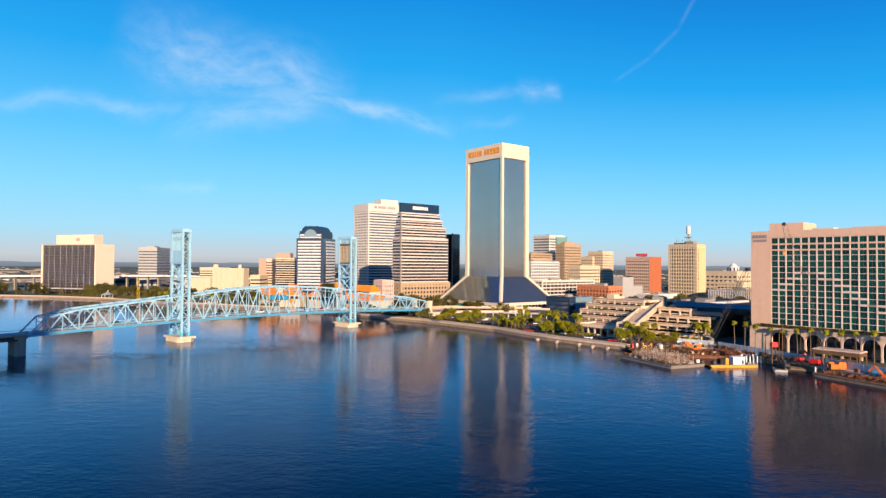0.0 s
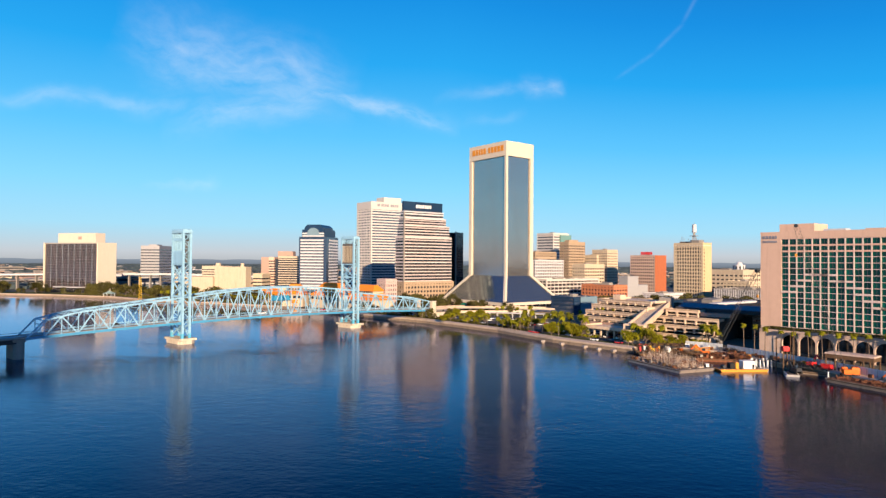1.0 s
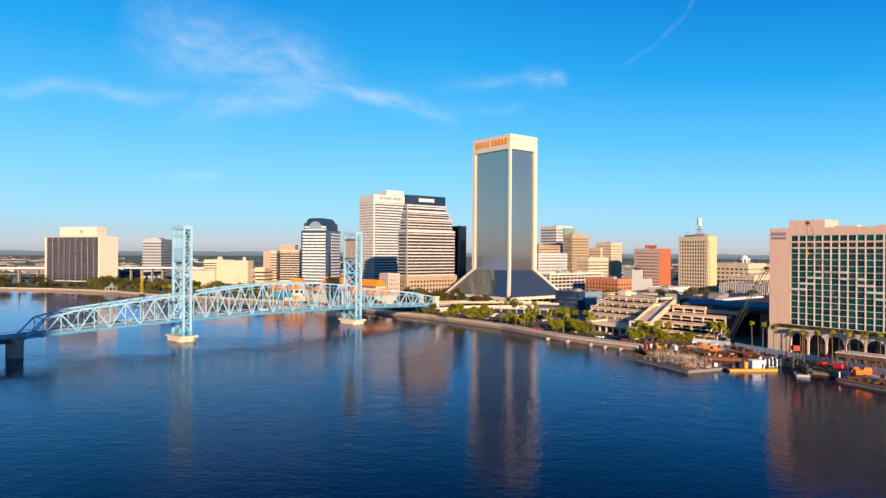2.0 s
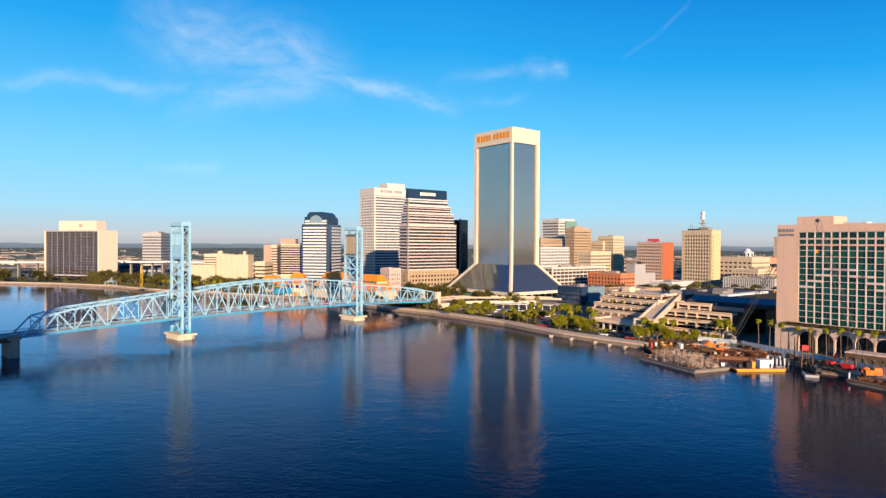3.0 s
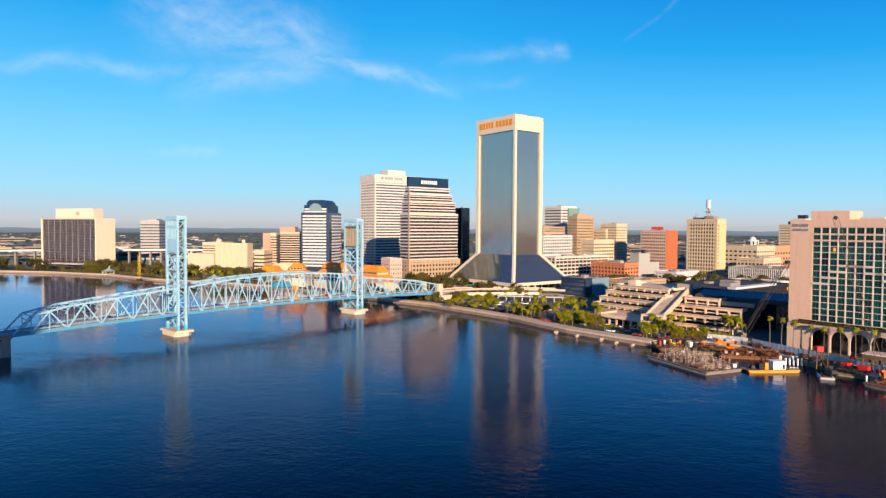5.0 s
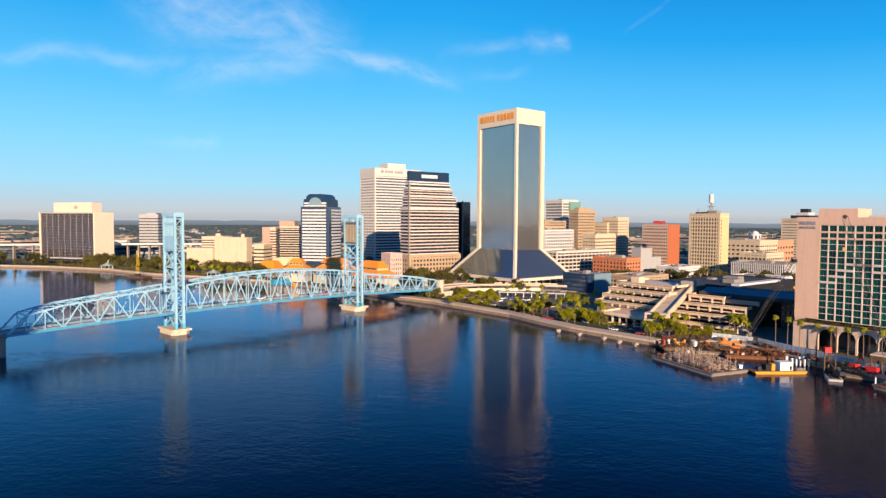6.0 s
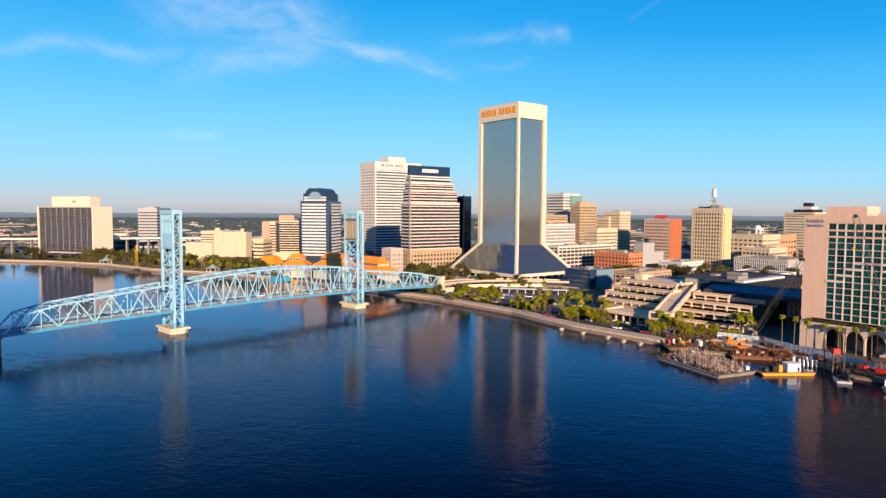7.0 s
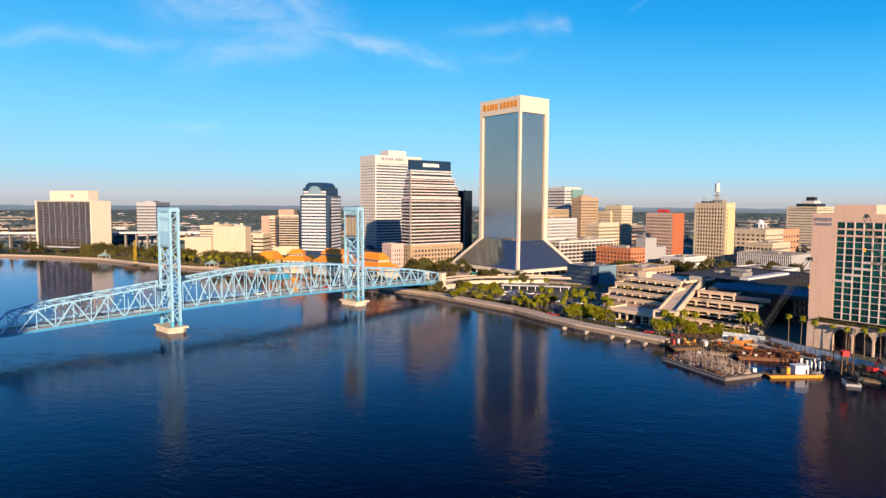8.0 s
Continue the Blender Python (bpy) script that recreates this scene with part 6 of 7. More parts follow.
PALE_GREEN = surface("pale_green_metal", (0.225, 0.315, 0.27), 0.5, vary=0.1)
pavilion(-404, 781, 7, PALE_GREEN, "white pavilion with pale green roof by water")
pavilion(-246, 694, 7, PALE_GREEN, "white octagonal pavilion with pale green roof")
awning = thing("awning", pose(24, 594, LAND_Z, 0, 0, 0), "green canvas awning on posts", "awning")
part("canvas", Shape().prism([(-10, -3), (10, -3), (10, 3), (-10, 3)], 5.6, 7.4, [(-9, -0.6), (9, -0.6), (9, 0.6), (-9, 0.6)]), GREEN_AWNING, awning)
for x in (-9, 0, 9):
    for y in (-2.6, 2.6):
        part("post", Shape().tube((x, y, 0), (x, y, 5.6), 0.12, n=6), WHITE_PAINT, awning)


# ---------- work on the water ----------
def hull(s, long, wide, z0, z1, rake=2.0):
    """A barge's box with raked ends, along x."""
    a, b = long / 2, wide / 2
    s.add([(-a + rake, -b, z0), (a - rake, -b, z0), (a - rake, b, z0), (-a + rake, b, z0), (-a, -b, z1), (a, -b, z1), (a, b, z1), (-a, b, z1)],
          [(3, 2, 1, 0), (4, 5, 6, 7), (0, 1, 5, 4), (1, 2, 6, 5), (2, 3, 7, 6), (3, 0, 4, 7)])
    return s


def barge(x, y, turn, long, wide, deck, mat, label, rim=BULKHEAD):
    th = thing("barge", pose(x, y, 0, 0, 0, turn), label, "barge", "work barges")
    part("hull", hull(Shape(), long, wide, -1.0, deck), rim, th)
    part("deck", Shape().box(-long / 2 + 0.8, -wide / 2 + 0.5, deck, long / 2 - 0.8, wide / 2 - 0.5, deck + 0.12), mat, th)
    for sy in (-1, 1):
        part("rubbing_strake", Shape().box(-long / 2 + 1, sy * wide / 2 - 0.12, deck - 0.5, long / 2 - 1, sy * wide / 2 + 0.12, deck - 0.15), TIMBER, th)
    for sx in (-1, 1):
        for sy in (-1, 1):
            part("bollard", Shape().tube((sx * (long / 2 - 2), sy * (wide / 2 - 1), deck), (sx * (long / 2 - 2), sy * (wide / 2 - 1), deck + 0.7), 0.2, n=8), BLACK, th)
    return th


# axis of the big barge runs from its outer end at the promenade side towards the camera
barge(106.0, 316.5, -68, 37, 19, 1.5, BARGE, "long flat pale grey work barge with steel formwork", BARGE_GREY)
cage_m = pose(106.0, 316.5, 1.65, 0, 0, -68)
cage = thing("steel_formwork", cage_m, "rows of pale rusty steel frames standing on barge", "steel frames")
rng = random.Random(9)
for i in range(13):
    for j in range(5):
        x, y = -11 + 2.2 * i, -6.5 + 3.0 * j
        h = rng.uniform(2.2, 4.4)
        part("frame_post", Shape().beam((x, y, 0), (x + rng.uniform(-0.15, 0.15), y, h), 0.14), FRAME_PALE if (i + j) % 3 else RUST, cage)
        if i < 12:
            part("frame_bar", Shape().beam((x, y, h * 0.85), (x + 2.2, y, h * 0.85), 0.12), FRAME_PALE, cage)
        if j < 4 and i % 2:
            part("frame_bar", Shape().beam((x, y, h * 0.6), (x, y + 3.0, h * 0.6), 0.12), RUST, cage)


def crate(x, y, z, turn, w, d, h, mat, label, name="crate"):
    th = thing(name, pose(x, y, z, 0, 0, turn), label, name.replace("_", " "), "work gear")
    part("box", Shape().box(-w / 2, -d / 2, 0, w / 2, d / 2, h), mat, th)
    part("lid", Shape().box(-w / 2 - 0.06, -d / 2 - 0.06, h, w / 2 + 0.06, d / 2 + 0.06, h + 0.1), mat, th)
    part("skid", Shape().box(-w * 0.42, -d * 0.42, -0.12, w * 0.42, d * 0.42, 0.0), TIMBER, th)


for k in range(22):
    f, g = rng.uniform(-16, 16), rng.choice((-8.3, -7.6, 7.8, 8.2))
    p = cage_m @ Vector((f, g, 0))
    crate(p.x, p.y, 1.75, rng.uniform(0, 90), rng.uniform(0.7, 2.0), rng.uniform(0.6, 1.4), rng.uniform(0.4, 1.3), rng.choice((WHITE_PAINT, RUST, TIMBER, GREY, TIMBER, RUST)), "small crate on the barge deck")


def heap(x, y, z, turn, long, wide, high, mat, label, count, seed):
    """A tangle of boards, bars and offcuts, highest in the middle."""
    r = random.Random(seed)
    s = Shape()
    for _ in range(count):
        u, v = max(-1, min(1, r.gauss(0, 0.5))), max(-1, min(1, r.gauss(0, 0.5)))
        top = high * (1 - 0.6 * u * u - 0.4 * v * v) * r.uniform(0.1, 1.0)
        a, tilt, l = r.uniform(0, math.pi), r.gauss(0, 0.25), r.uniform(0.5, 2.6)
        d = Vector((math.cos(a), math.sin(a), tilt)) * (l / 2)
        c = Vector((u * long / 2, v * wide / 2, max(top, abs(d.z) + 0.1)))
        s.beam(c - d, c + d, r.uniform(0.10, 0.5), r.uniform(0.08, 0.35))
    solid("scrap_heap", s, mat, label, "scrap heap", kind="stuff", m=pose(x, y, z, 0, 0, turn))


heap(106.0, 316.5, 1.62, -68, 34, 16, 1.5, FRAME_PALE, "tangle of grey bars and boards on barge deck", 360, 91)
heap(106.0, 316.5, 1.62, -68, 30, 15, 2.6, RUST, "rusty reinforcing bars heaped on barge deck", 150, 92)
rebar = Shape()
for _ in range(240):
    x, y, h = rng.uniform(-13, 15), rng.uniform(-7, 7), rng.uniform(1.6, 5.0)
    rebar.beam((x, y, 0), (x + rng.gauss(0, 0.12), y + rng.gauss(0, 0.12), h), 0.08)
solid("starter_bars", rebar, FRAME_PALE, "thicket of thin upright steel bars on barge", "steel bars", kind="stuff", m=cage_m)

# yellow workboat with its white deckhouse
boat = thing("workboat", pose(134.5, 305.5, 0, 0, 0, 3), "yellow flat workboat with white deckhouse", "workboat")
part("hull", hull(Shape(), 22.5, 6.5, -0.8, 1.1, 1.6), YELLOW, boat)
part("deck", Shape().box(-10.6, -2.9, 1.1, 10.6, 2.9, 1.2), BARGE, boat)
deckhouse = part("deckhouse", Shape().box(0.2, -2.0, 1.2, 5.6, 2.0, 4.4), WHITE_PAINT, boat)
part("deckhouse_roof", Shape().box(0.0, -2.2, 4.4, 5.8, 2.2, 4.6), WHITE_PAINT, deckhouse)
part("doorway", Shape().box(4.2, -2.06, 1.3, 5.1, -1.95, 3.2), GLASS_DARK, deckhouse)
part("engine", Shape().box(-5.6, -1.6, 1.2, -2.8, 1.6, 3.6), BLACK, boat)
part("tank", Shape().box(-3.4, -2.0, 1.2, -1.9, 0.2, 4.0), YELLOW, boat)
part("winch", Shape().tube((-8, -1.2, 2.0), (-8, 1.2, 2.0), 0.8, n=10), DARK, boat)
for k in range(8):
    part("rail_post", Shape().beam((6.8 + 0.5 * k, -2.8, 1.2), (6.8 + 0.5 * k, -2.8, 2.2), 0.06), WHITE_PAINT, boat)
part("rail", Shape().beam((6.8, -2.8, 2.2), (10.4, -2.8, 2.2), 0.07), WHITE_PAINT, boat)

# brown barge with spoil behind it, orange and yellow machines
barge(140.5, 335, -12, 30, 12, 1.4, RUST, "rust-brown barge heaped with scrap behind the workboat", RUST)
for k in range(30):
    x, y = 140 + rng.uniform(-13, 13), 335 + rng.uniform(-4.5, 4.5) - 0.0
    crate(x, y - (x - 140) * 0.2, 1.65, rng.uniform(0, 180), rng.uniform(1.0, 4.0), rng.uniform(0.4, 1.4), rng.uniform(0.4, 1.5), rng.choice((RUST, TIMBER, RUST, GREY, ORANGE_WALL, STONE)), "scrap steel and timber on the barge", "scrap_bundle")
barge(128.5, 342, -20, 26, 10, 1.3, BARGE, "dark flat barge carrying machines beside promenade")

heap(140.5, 335, 1.5, -12, 27, 10, 2.6, RUST, "rust-brown scrap steel heaped on barge", 420, 93)
heap(128.5, 342, 1.4, -20, 22, 8, 2.2, TIMBER, "brown timber offcuts heaped on barge", 300, 94)
barge(114.5, 353.5, 5, 27, 9, 1.3, BARGE, "dark flat barge with timber moored along the bank", TIMBER)
heap(114.5, 353.5, 1.4, 5, 25, 8, 2.2, TIMBER, "brown timber and netting heaped on moored barge", 330, 95)
heap(118, 355, 1.4, 5, 14, 5, 3.6, DARK, "dark hoses and machine parts on moored barge", 130, 96)
heap(122, 365, LAND_Z + 0.2, 5, 34, 5, 2.4, TIMBER, "building timber and rubble stacked on the bank", 320, 97)
heap(150, 347, LAND_Z + 0.2, -60, 22, 4, 2.0, GREY, "pale rubble and gear along the work quay", 220, 98)
heap(159, 305, LAND_Z + 0.2, -70, 30, 3.5, 2.4, DARK, "dark machine parts along the work quay", 260, 99)
heap(172, 262.5, 1.6, -66, 40, 8, 1.2, RUST, "rusty scrap heaped on the long barge", 320, 90)

for k in range(16):
    crate(114.5 + rng.uniform(-11, 11), 353.5 + rng.uniform(-3, 3), 1.55, rng.uniform(0, 180), rng.uniform(0.8, 2.6), rng.uniform(0.7, 1.4), rng.uniform(1.2, 2.9),
          (WHITE_PAINT, YELLOW, RED, GREY, ORANGE, DARK, RUST, BRIGHT_YELLOW)[k % 8], "work gear box on the moored barge")


def crawler_crane(x, y, z, turn, tip, mat, label, thick=0.14, lattice=TAN):
    """Crane body on tracks with a lattice boom to the world point tip."""
    m = pose(x, y, z, 0, 0, turn)
    th = thing("crawler_crane", m, label, "crane", "cranes")
    for sy in (-1.9, 1.9):
        part("track", Shape().prism([(-3, sy - 0.4), (3, sy - 0.4), (3, sy + 0.4), (-3, sy + 0.4)], 0, 1.1), BLACK, th)
    part("body", Shape().box(-3.4, -1.6, 1.2, 2.2, 1.6, 3.2), mat, th)
    part("engine_cover", Shape().prism([(-3.6, -1.5), (-0.6, -1.5), (-0.6, 1.5), (-3.6, 1.5)], 3.2, 4.2, [(-3.2, -1.3), (-0.9, -1.3), (-0.9, 1.3), (-3.2, 1.3)]), mat, th)
    cab = part("cab", Shape().box(0.6, -1.7, 1.3, 2.6, -0.3, 3.9), mat, th)
    part("cab_window", Shape().box(0.9, -1.76, 2.4, 2.66, -0.6, 3.6), GLASS_DARK, cab)
    t = m.inverted() @ Vector(tip)
    foot = Vector((2.0, 0, 2.0))
    d = (t - foot).normalized()
    side = d.cross(Vector((0, 0, 1))).normalized() * 1.9
    up = side.cross(d).normalized() * 1.9
    boom = part("boom", Shape().beam(foot - up * 0.5, foot + d * 1.2 - up * 0.5, 1.0, 0.4), mat, th)
    for a in (side + up, side - up, -side - up, -side + up):
        part("boom_chord", Shape().beam(foot + a * 0.5, t + a * 0.5, thick), lattice, boom)
    n = int((t - foot).length / 2.4)
    for k in range(n):
        p, q = foot.lerp(t, k / n), foot.lerp(t, (k + 1) / n)
        part("boom_lacing", Shape().beam(p + (side + up) * 0.5, q + (-side + up) * 0.5, thick * 0.6), lattice, boom)
        part("boom_lacing", Shape().beam(p + (side - up) * 0.5, q + (side + up) * 0.5, thick * 0.6), lattice, boom)
    part("boom_head", Shape().tube(t - side * 0.5, t + side * 0.5, 0.8, n=10), DARK, boom)
    part("hoist_rope", Shape().beam(t, t - Vector((0, 0, 12)), 0.07), DARK, th)
    part("hook_block", Shape().box(t.x - 0.4, t.y - 0.3, t.z - 13.4, t.x + 0.4, t.y + 0.3, t.z - 12), YELLOW, th)
    part("stay", Shape().beam((-2.6, 0, 4.2), t, 0.05), DARK, th)


crawler_crane(151, 369, LAND_Z + 0.25, -75, (159, 340, 44.5), GREY, "grey crawler crane with long lattice boom on quay", 0.14, SHADED_STEEL)
crawler_crane(169, 283, 1.65, 160, (152, 292, 64.7), ORANGE, "orange crawler crane with raised lattice boom on barge", 0.11, SHADED_STEEL)
pipe = thing("steel_pipe", pose(137, 353, LAND_Z + 0.25, 0, 0, 20), "yellow steel boom section lying on quay", "steel pipe")
for y in (-0.5, 0.5):
    for z in (0.2, 1.2):
        part("chord", Shape().beam((-6, y, z), (6, y, z), 0.2), YELLOW, pipe)
for k in range(10):
    part("lacing", Shape().beam((-6 + 1.2 * k, -0.5, 0.2), (-4.8 + 1.2 * k, -0.5, 1.2), 0.14), YELLOW, pipe)

# the near barge with plant
barge(172, 262.5, -66, 46, 11, 1.5, RUST, "long rusty barge with pale bow beside the hotel quay", BULKHEAD)
barge(165, 297, -40, 20, 6, 1.1, BARGE, "narrow dark float along the quay")


def digger(x, y, z, turn, mat, label):
    th = thing("excavator", pose(x, y, z, 0, 0, turn), label, "excavator", "excavators")
    for sy in (-1.3, 1.3):
        part("track", Shape().prism([(-2.2, sy - 0.35), (2.2, sy - 0.35), (2.2, sy + 0.35), (-2.2, sy + 0.35)], 0, 0.9), BLACK, th)
    part("body", Shape().prism([(-2.4, -1.3), (1.6, -1.3), (1.6, 1.3), (-2.4, 1.3)], 1.0, 2.4, [(-2.1, -1.2), (1.5, -1.2), (1.5, 1.2), (-2.1, 1.2)]), mat, th)
    part("cab", Shape().prism([(0.0, -1.3), (1.7, -1.3), (1.7, -0.1), (0.0, -0.1)], 2.4, 3.6, [(0.2, -1.2), (1.4, -1.2), (1.4, -0.2), (0.2, -0.2)]), GLASS_DARK, th)
    arm = part("boom", Shape().beam((1.4, 0.3, 1.9), (4.4, 0.3, 5.2), 0.5, 0.7), mat, th)
    part("stick", Shape().beam((4.4, 0.3, 5.2), (6.8, 0.3, 2.6), 0.4, 0.5), mat, arm)
    part("bucket", Shape().prism([(6.2, -0.4), (7.4, -0.4), (7.4, 1.0), (6.2, 1.0)], 1.6, 2.8, [(6.5, -0.3), (7.0, -0.3), (7.0, 0.9), (6.5, 0.9)]), DARK, arm)


digger(163.5, 300.5, LAND_Z + 0.25, 30, RED, "red excavator on the quay")
digger(152.5, 293.5, 1.2, 100, DARK, "small dark excavator on float")
digger(176, 262, 1.7, 120, ORANGE, "orange excavator working on barge")
digger(133, 341, 1.45, 150, ORANGE, "orange excavator on flat barge")
barge(151.4, 295, 70, 11, 5, 1.0, BARGE, "small pale float with pile gear", WHITE_PAINT)

guide = thing("pile_driver", pose(151.0, 299, 0), "timber pile frame topped by red box", "pile driver")
for x in (-1, 1):
    part("leg", Shape().beam((x, 0, -2), (x * 0.8, 0, 10), 0.4), TIMBER, guide)
for k in range(4):
    part("rung", Shape().beam((-0.9, 0, 2 + 2.2 * k), (0.9, 0, 2 + 2.2 * k), 0.2), TIMBER, guide)
part("red_box", Shape().box(-1.3, -1.1, 10, 1.3, 1.1, 12.0), RED, guide, "red painted box")
for x, y, z in ((156.0, 301.5, 20), (158, 308, 17), (149, 303, 15)):
    th = thing("timber_pole", pose(x, y, 0), "tall timber mooring pole in the river", "pole", "mooring poles")
    part("pole", Shape().tube((0, 0, -3), (0.2, 0, z), 0.28, 0.2, 8), TIMBER, th)
    part("band", Shape().tube((0.02, 0, 2), (0.02, 0, 2.5), 0.32, n=8), RUST, th)
pile = thing("pile", pose(147, 322, 0), "white-capped round pile in the river", "pile", "white piles")
part("shaft", Shape().tube((0, 0, -3), (0, 0, 3.0), 0.30, n=10), WHITE_PAINT, pile)
part("cap", Shape().tube((0, 0, 3.0), (0, 0, 3.2), 0.34, 0.2, 10), WHITE_PAINT, pile)
for k in range(11):
    copy_thing(pile, pose(147.8 + 1.45 * (k % 6) + 0.5 * (k // 6), 322.5 - 0.6 * (k % 6) - 3.2 * (k // 6), rng.uniform(-1.2, 0.6)))

copy_thing(pile, pose(160.5, 283.5, 0.4))

# pale hoarding along the quay
hoarding = thing("hoarding", pose(0, 0, LAND_Z + 0.2), "pale blue-grey hoarding panels along the work quay", "fence")
sheet = Shape().box(0.03, -0.04, 0.05, 2.37, 0.04, 3.3).mesh("panel", HOARDING)
stud = Shape().box(-0.06, -0.1, 0, 0.06, 0.1, 3.35).mesh("post", GREY)
for x, y, a in along(EAST_BANK[1:], 2.4, 5.5):
    part("panel", sheet, HOARDING, hoarding, at=pose(x, y, 0, 0, 0, a))
    part("post", stud, GREY, hoarding, at=pose(x, y, 0, 0, 0, a))

shed = thing("boat_shelter", pose(176, 292, 0, 0, 0, -52), "weathered brown pier shelter on timber piles", "shelter")
part("roof", Shape().prism([(-9.6, -4.4), (9.6, -4.4), (9.6, 4.4), (-9.6, 4.4)], 9.4, 9.9, [(-9.2, -4), (9.2, -4), (9.2, 4), (-9.2, 4)]), PODIUM, shed)
part("fascia", Shape().box(-9.3, -4.1, 7.6, 9.3, 4.1, 9.4), TIMBER, shed)
for i in range(6):
    for y in (-3.8, 3.8):
        part("support_post", Shape().tube((-9 + 3.6 * i, y, -3), (-9 + 3.6 * i, y, 7.6), 0.35, n=8), TIMBER, shed)

# quayside gear
for k in range(46):
    x, y, a = rng.choice(along(EAST_BANK[1:6], 1.0, rng.uniform(1.0, 4.8)))
    crate(x, y, LAND_Z + 0.33, a + rng.uniform(-20, 20), rng.uniform(0.8, 3.5), rng.uniform(0.6, 1.6), rng.uniform(0.5, 1.9),
          rng.choice((RUST, TIMBER, WHITE_PAINT, GREY, RUST, YELLOW, DARK)), "stacked work gear on the quay")
crate(178, 268, 1.8, -60, 6, 2.4, 2.5, BLUE_STEEL_DEEP, "blue steel container on the barge", "container")
crate(166.5, 294.5, LAND_Z + 0.33, -60, 4.2, 2.2, 2.2, RED, "red steel container on the quay", "container")

# crane float off the far bank
barge(-327, 702, -28, 28, 11, 1.4, BARGE, "dark crane float off the far bank", TIMBER)
yc = thing("lattice_crane", pose(-329, 703, 1.55), "yellow lattice crane mast on float", "crane", "cranes")
for sx in (-1, 1):
    for sy in (-1, 1):
        part("mast_leg", Shape().beam((sx * 1.2, sy * 1.2, 0), (sx * 0.7, sy * 0.7, 27), 0.15), BRIGHT_YELLOW, yc)
for k in range(10):
    w = 1.15 - 0.045 * k
    part("lacing", Shape().beam((-w, -w, 2.7 * k), (w, -w, 2.7 * k + 2.7), 0.10), BRIGHT_YELLOW, yc)
    part("lacing", Shape().beam((w, -w, 2.7 * k), (w, w, 2.7 * k + 2.7), 0.10), BRIGHT_YELLOW, yc)
part("winch_house", Shape().box(-2.4, -1.6, 0, 2.4, 1.6, 2.6), DARK, yc)


# ---------- vehicles ----------
def car(mat, label):
    th = thing("car", Matrix(), label, "car", "cars")
    def loft(rows):
        s = Shape()
        for z, x0, x1, w in rows:
            s.v += [(x0, -w, z), (x1, -w, z), (x1, w, z), (x0, w, z)]
        for i in range(len(rows) - 1):
            a = 4 * i
            for j in range(4):
                s.f.append((a + j, a + (j + 1) % 4, a + 4 + (j + 1) % 4, a + 4 + j))
        s.f += [(3, 2, 1, 0), tuple(4 * (len(rows) - 1) + j for j in range(4))]
        return s
    part("body", loft(((0.25, -2.2, 2.2, 0.85), (0.55, -2.3, 2.3, 0.92), (0.9, -2.25, 2.2, 0.9))), mat, th)
    part("cabin", loft(((0.9, -1.9, 1.1, 0.84), (1.45, -1.3, 0.35, 0.68))), GLASS_DARK, th)
    for x in (-1.4, 1.4):
        for y in (-0.8, 0.8):
            part("wheel", Shape().tube((x, y - 0.12, 0.33), (x, y + 0.12, 0.33), 0.33, n=10), BLACK, th)
    return th


CAR_PAINTS = [(surface("car_paint_" + n, c, 0.3, 0.1, vary=0.03), l) for n, c, l in (("white", (0.75, 0.75, 0.73), "white saloon car parked on asphalt"), ("silver", (0.45, 0.46, 0.48), "silver saloon car parked on asphalt"),
              ("dark", (0.04, 0.045, 0.05), "black saloon car parked on asphalt"), ("crimson", (0.5, 0.03, 0.03), "red saloon car parked on asphalt"), ("navy", (0.05, 0.10, 0.25), "dark blue saloon car parked on asphalt"))]
cars = [car(m, l) for m, l in CAR_PAINTS]
places = []
for off in (31, 36.5, 45, 50.5, 57):
    for x, y, a in along(CITY_BANK[2:8], 3.0, off):
        if rng.random() < 0.5:
            places.append((x, y, LAND_Z + 0.07, a + 90))
for off in (18, 24):
    for x, y, a in along(CITY_BANK[1:], 17, off):
        if rng.random() < 0.6:
            places.append((x, y, LAND_Z + 0.06, a + (0 if off == 18 else 180)))
for x, y, z, a in places:
    copy_thing(cars[rng.choice((0, 0, 1, 1, 2, 2, 3, 4))], pose(x, y, z, 0, 0, a))
for x, y, k, a in ((59, 425, 3, -45), (99, 376, 3, -40), (110, 367.5, 3, -30), (88, 388, 0, -45), (97, 385, 2, -45), (57, 429, 3, -50)):
    copy_thing(cars[k], pose(x, y, LAND_Z + 0.4, 0, 0, a))
for s, y, k in ((-60, -3, 2), (-38, 2.5, 2), (-20, -2.6, 1), (22, 2.8, 4), (34, -3, 2), (52, 3, 0), (84, -2.6, 2), (101, 3, 3), (150, 2.7, 1), (168, -3, 2)):
    slope = math.degrees(math.atan(3.52e-4 * (s - 45)))
    copy_thing(cars[k], BRIDGE @ pose(s, y, bridge_z(s) + 0.93, 0, slope, 0 if y < 0 else 180))
for src in cars:
    for o in (src, *src.children):
        bpy.data.objects.remove(o)

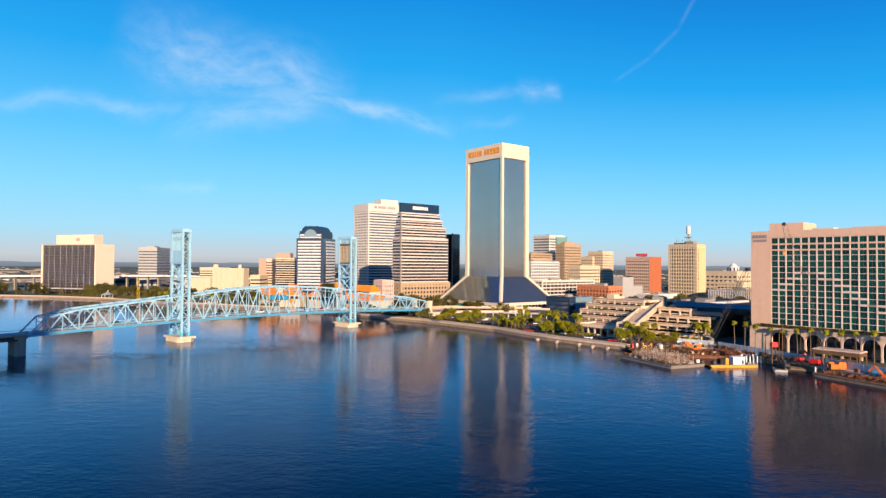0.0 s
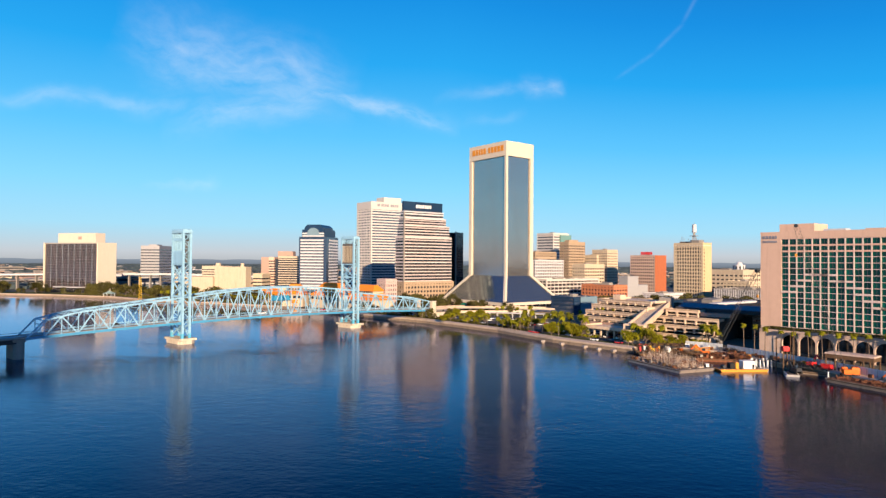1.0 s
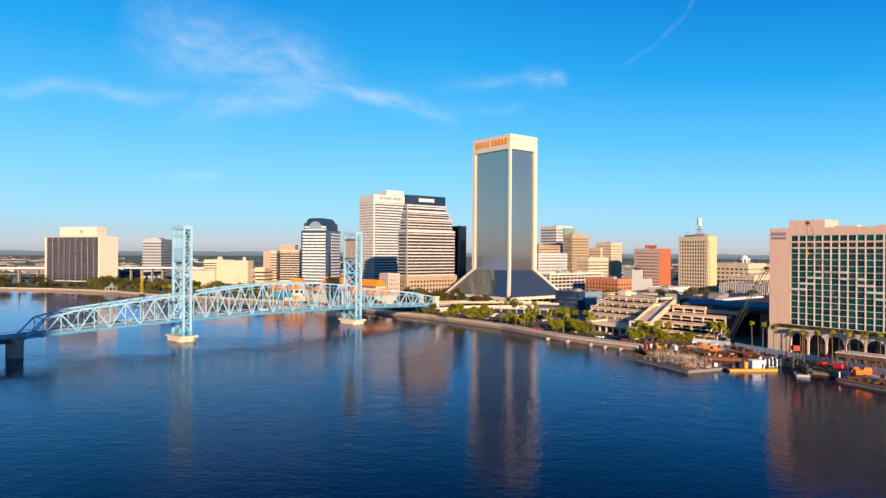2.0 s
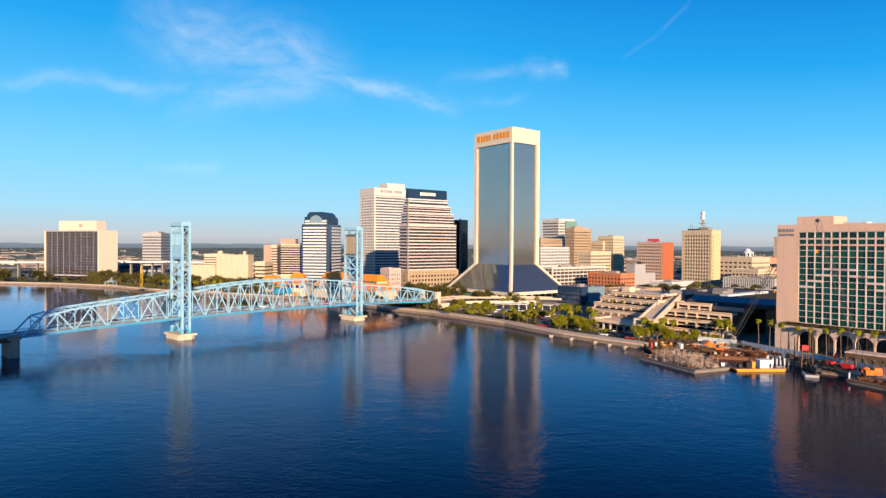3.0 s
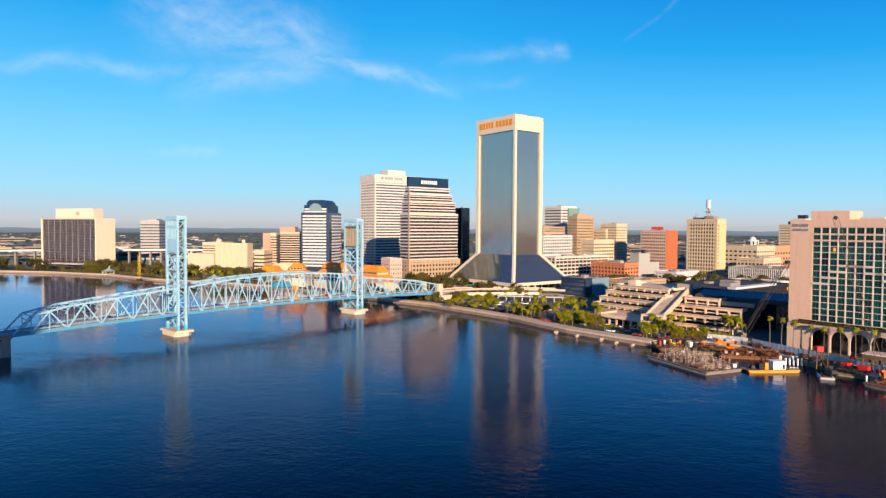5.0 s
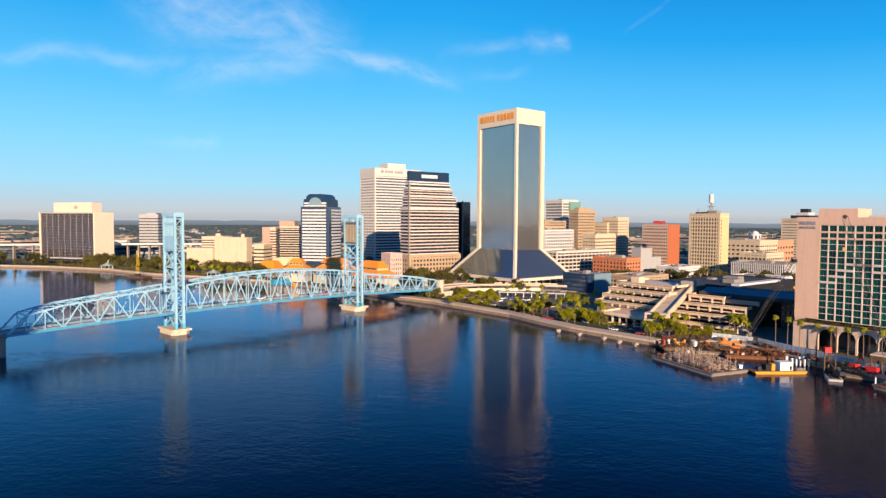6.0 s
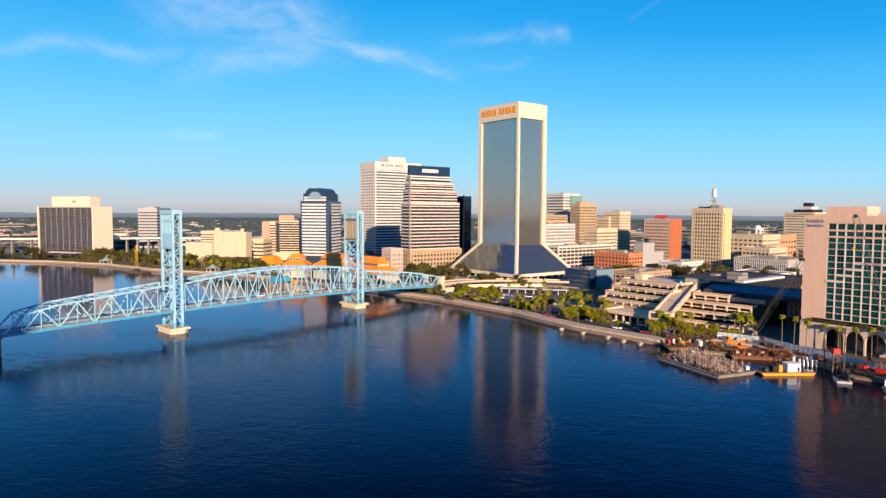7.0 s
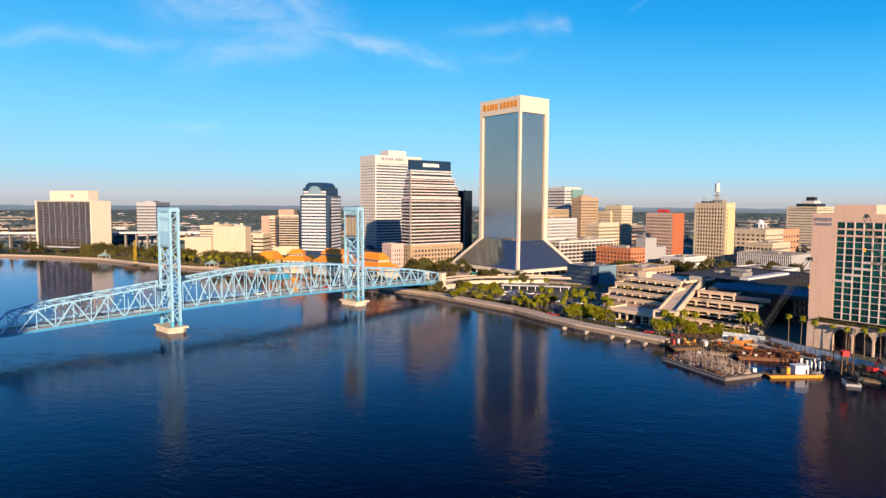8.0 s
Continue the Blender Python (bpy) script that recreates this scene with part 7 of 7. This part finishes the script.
# repair scaffold on the lift span
BLUE_TARP = surface("blue_tarpaulin", (0.0225, 0.195, 0.345), 0.6, vary=0.15)
tarp = thing("work_platform", BRIDGE @ pose(66, 3.5, bridge_z(66) + 0.9), "blue tarpaulin work platform on steel posts on bridge", "work platform")
part("tarpaulin", Shape().prism([(-6.5, -2), (6.5, -2), (6.5, 2), (-6.5, 2)], 8.2, 11.4, [(-5.6, -1.7), (5.2, -1.7), (5.2, 1.7), (-5.6, 1.7)]), BLUE_TARP, tarp)
part("platform", Shape().box(-6.8, -2.2, 7.9, 6.8, 2.2, 8.2), TIMBER, tarp)
for x in (-6.2, -2, 2, 6.2):
    for y in (-2, 2):
        part("post", Shape().beam((x, y, 0), (x, y, 8), 0.2), GREY, tarp)
lift = thing("scissor_lift", BRIDGE @ pose(76, 2.5, bridge_z(76) + 0.9), "yellow scissor lift raised on bridge deck", "scissor lift")
part("base", Shape().box(-1.6, -1, 0.1, 1.6, 1, 1.1), YELLOW, lift)
for y in (-0.8, 0.8):
    for k in range(3):
        part("scissor_arm", Shape().beam((-1.4, y, 1.1 + 1.7 * k), (1.4, y, 2.8 + 1.7 * k), 0.15), YELLOW, lift)
        part("scissor_arm", Shape().beam((1.4, y, 1.1 + 1.7 * k), (-1.4, y, 2.8 + 1.7 * k), 0.15), YELLOW, lift)
part("cage", Shape().box(-1.8, -1.2, 6.2, 1.8, 1.2, 8.4), YELLOW, lift)

# tower on the south bank, behind the camera, whose shade falls on the bridge's end
th = thing("apartment_tower", pose(-61, -273, 0, 0, 0, 15.5), "tall plain pale apartment tower behind, across the river", "apartment tower")
floors_block(th, (-32, -12, 34.5, 12), 0, 188, 46, WHITE, GLASS_DARK, 0.5, (8, 5), 0.8, 0.3, 0.8, 1.0, ROOF)

sign = thing("road_sign", pose(-668, 900, 24.1), "green highway sign board on grey posts", "road sign")
board = part("board", Shape().box(-6, -0.15, 2.5, 6, 0.15, 6.5), GREEN_AWNING, sign)
for z in (3.6, 4.8):
    part("sign_bar", Shape().box(-4.5, -0.22, z, 3.8, -0.16, z + 0.5), LETTER_WHITE, board, "white sign writing as plain bars")
for x in (-5, 5):
    part("post", Shape().box(x - 0.2, -0.1, 0, x + 0.2, 0.3, 6.5), GREY, sign)
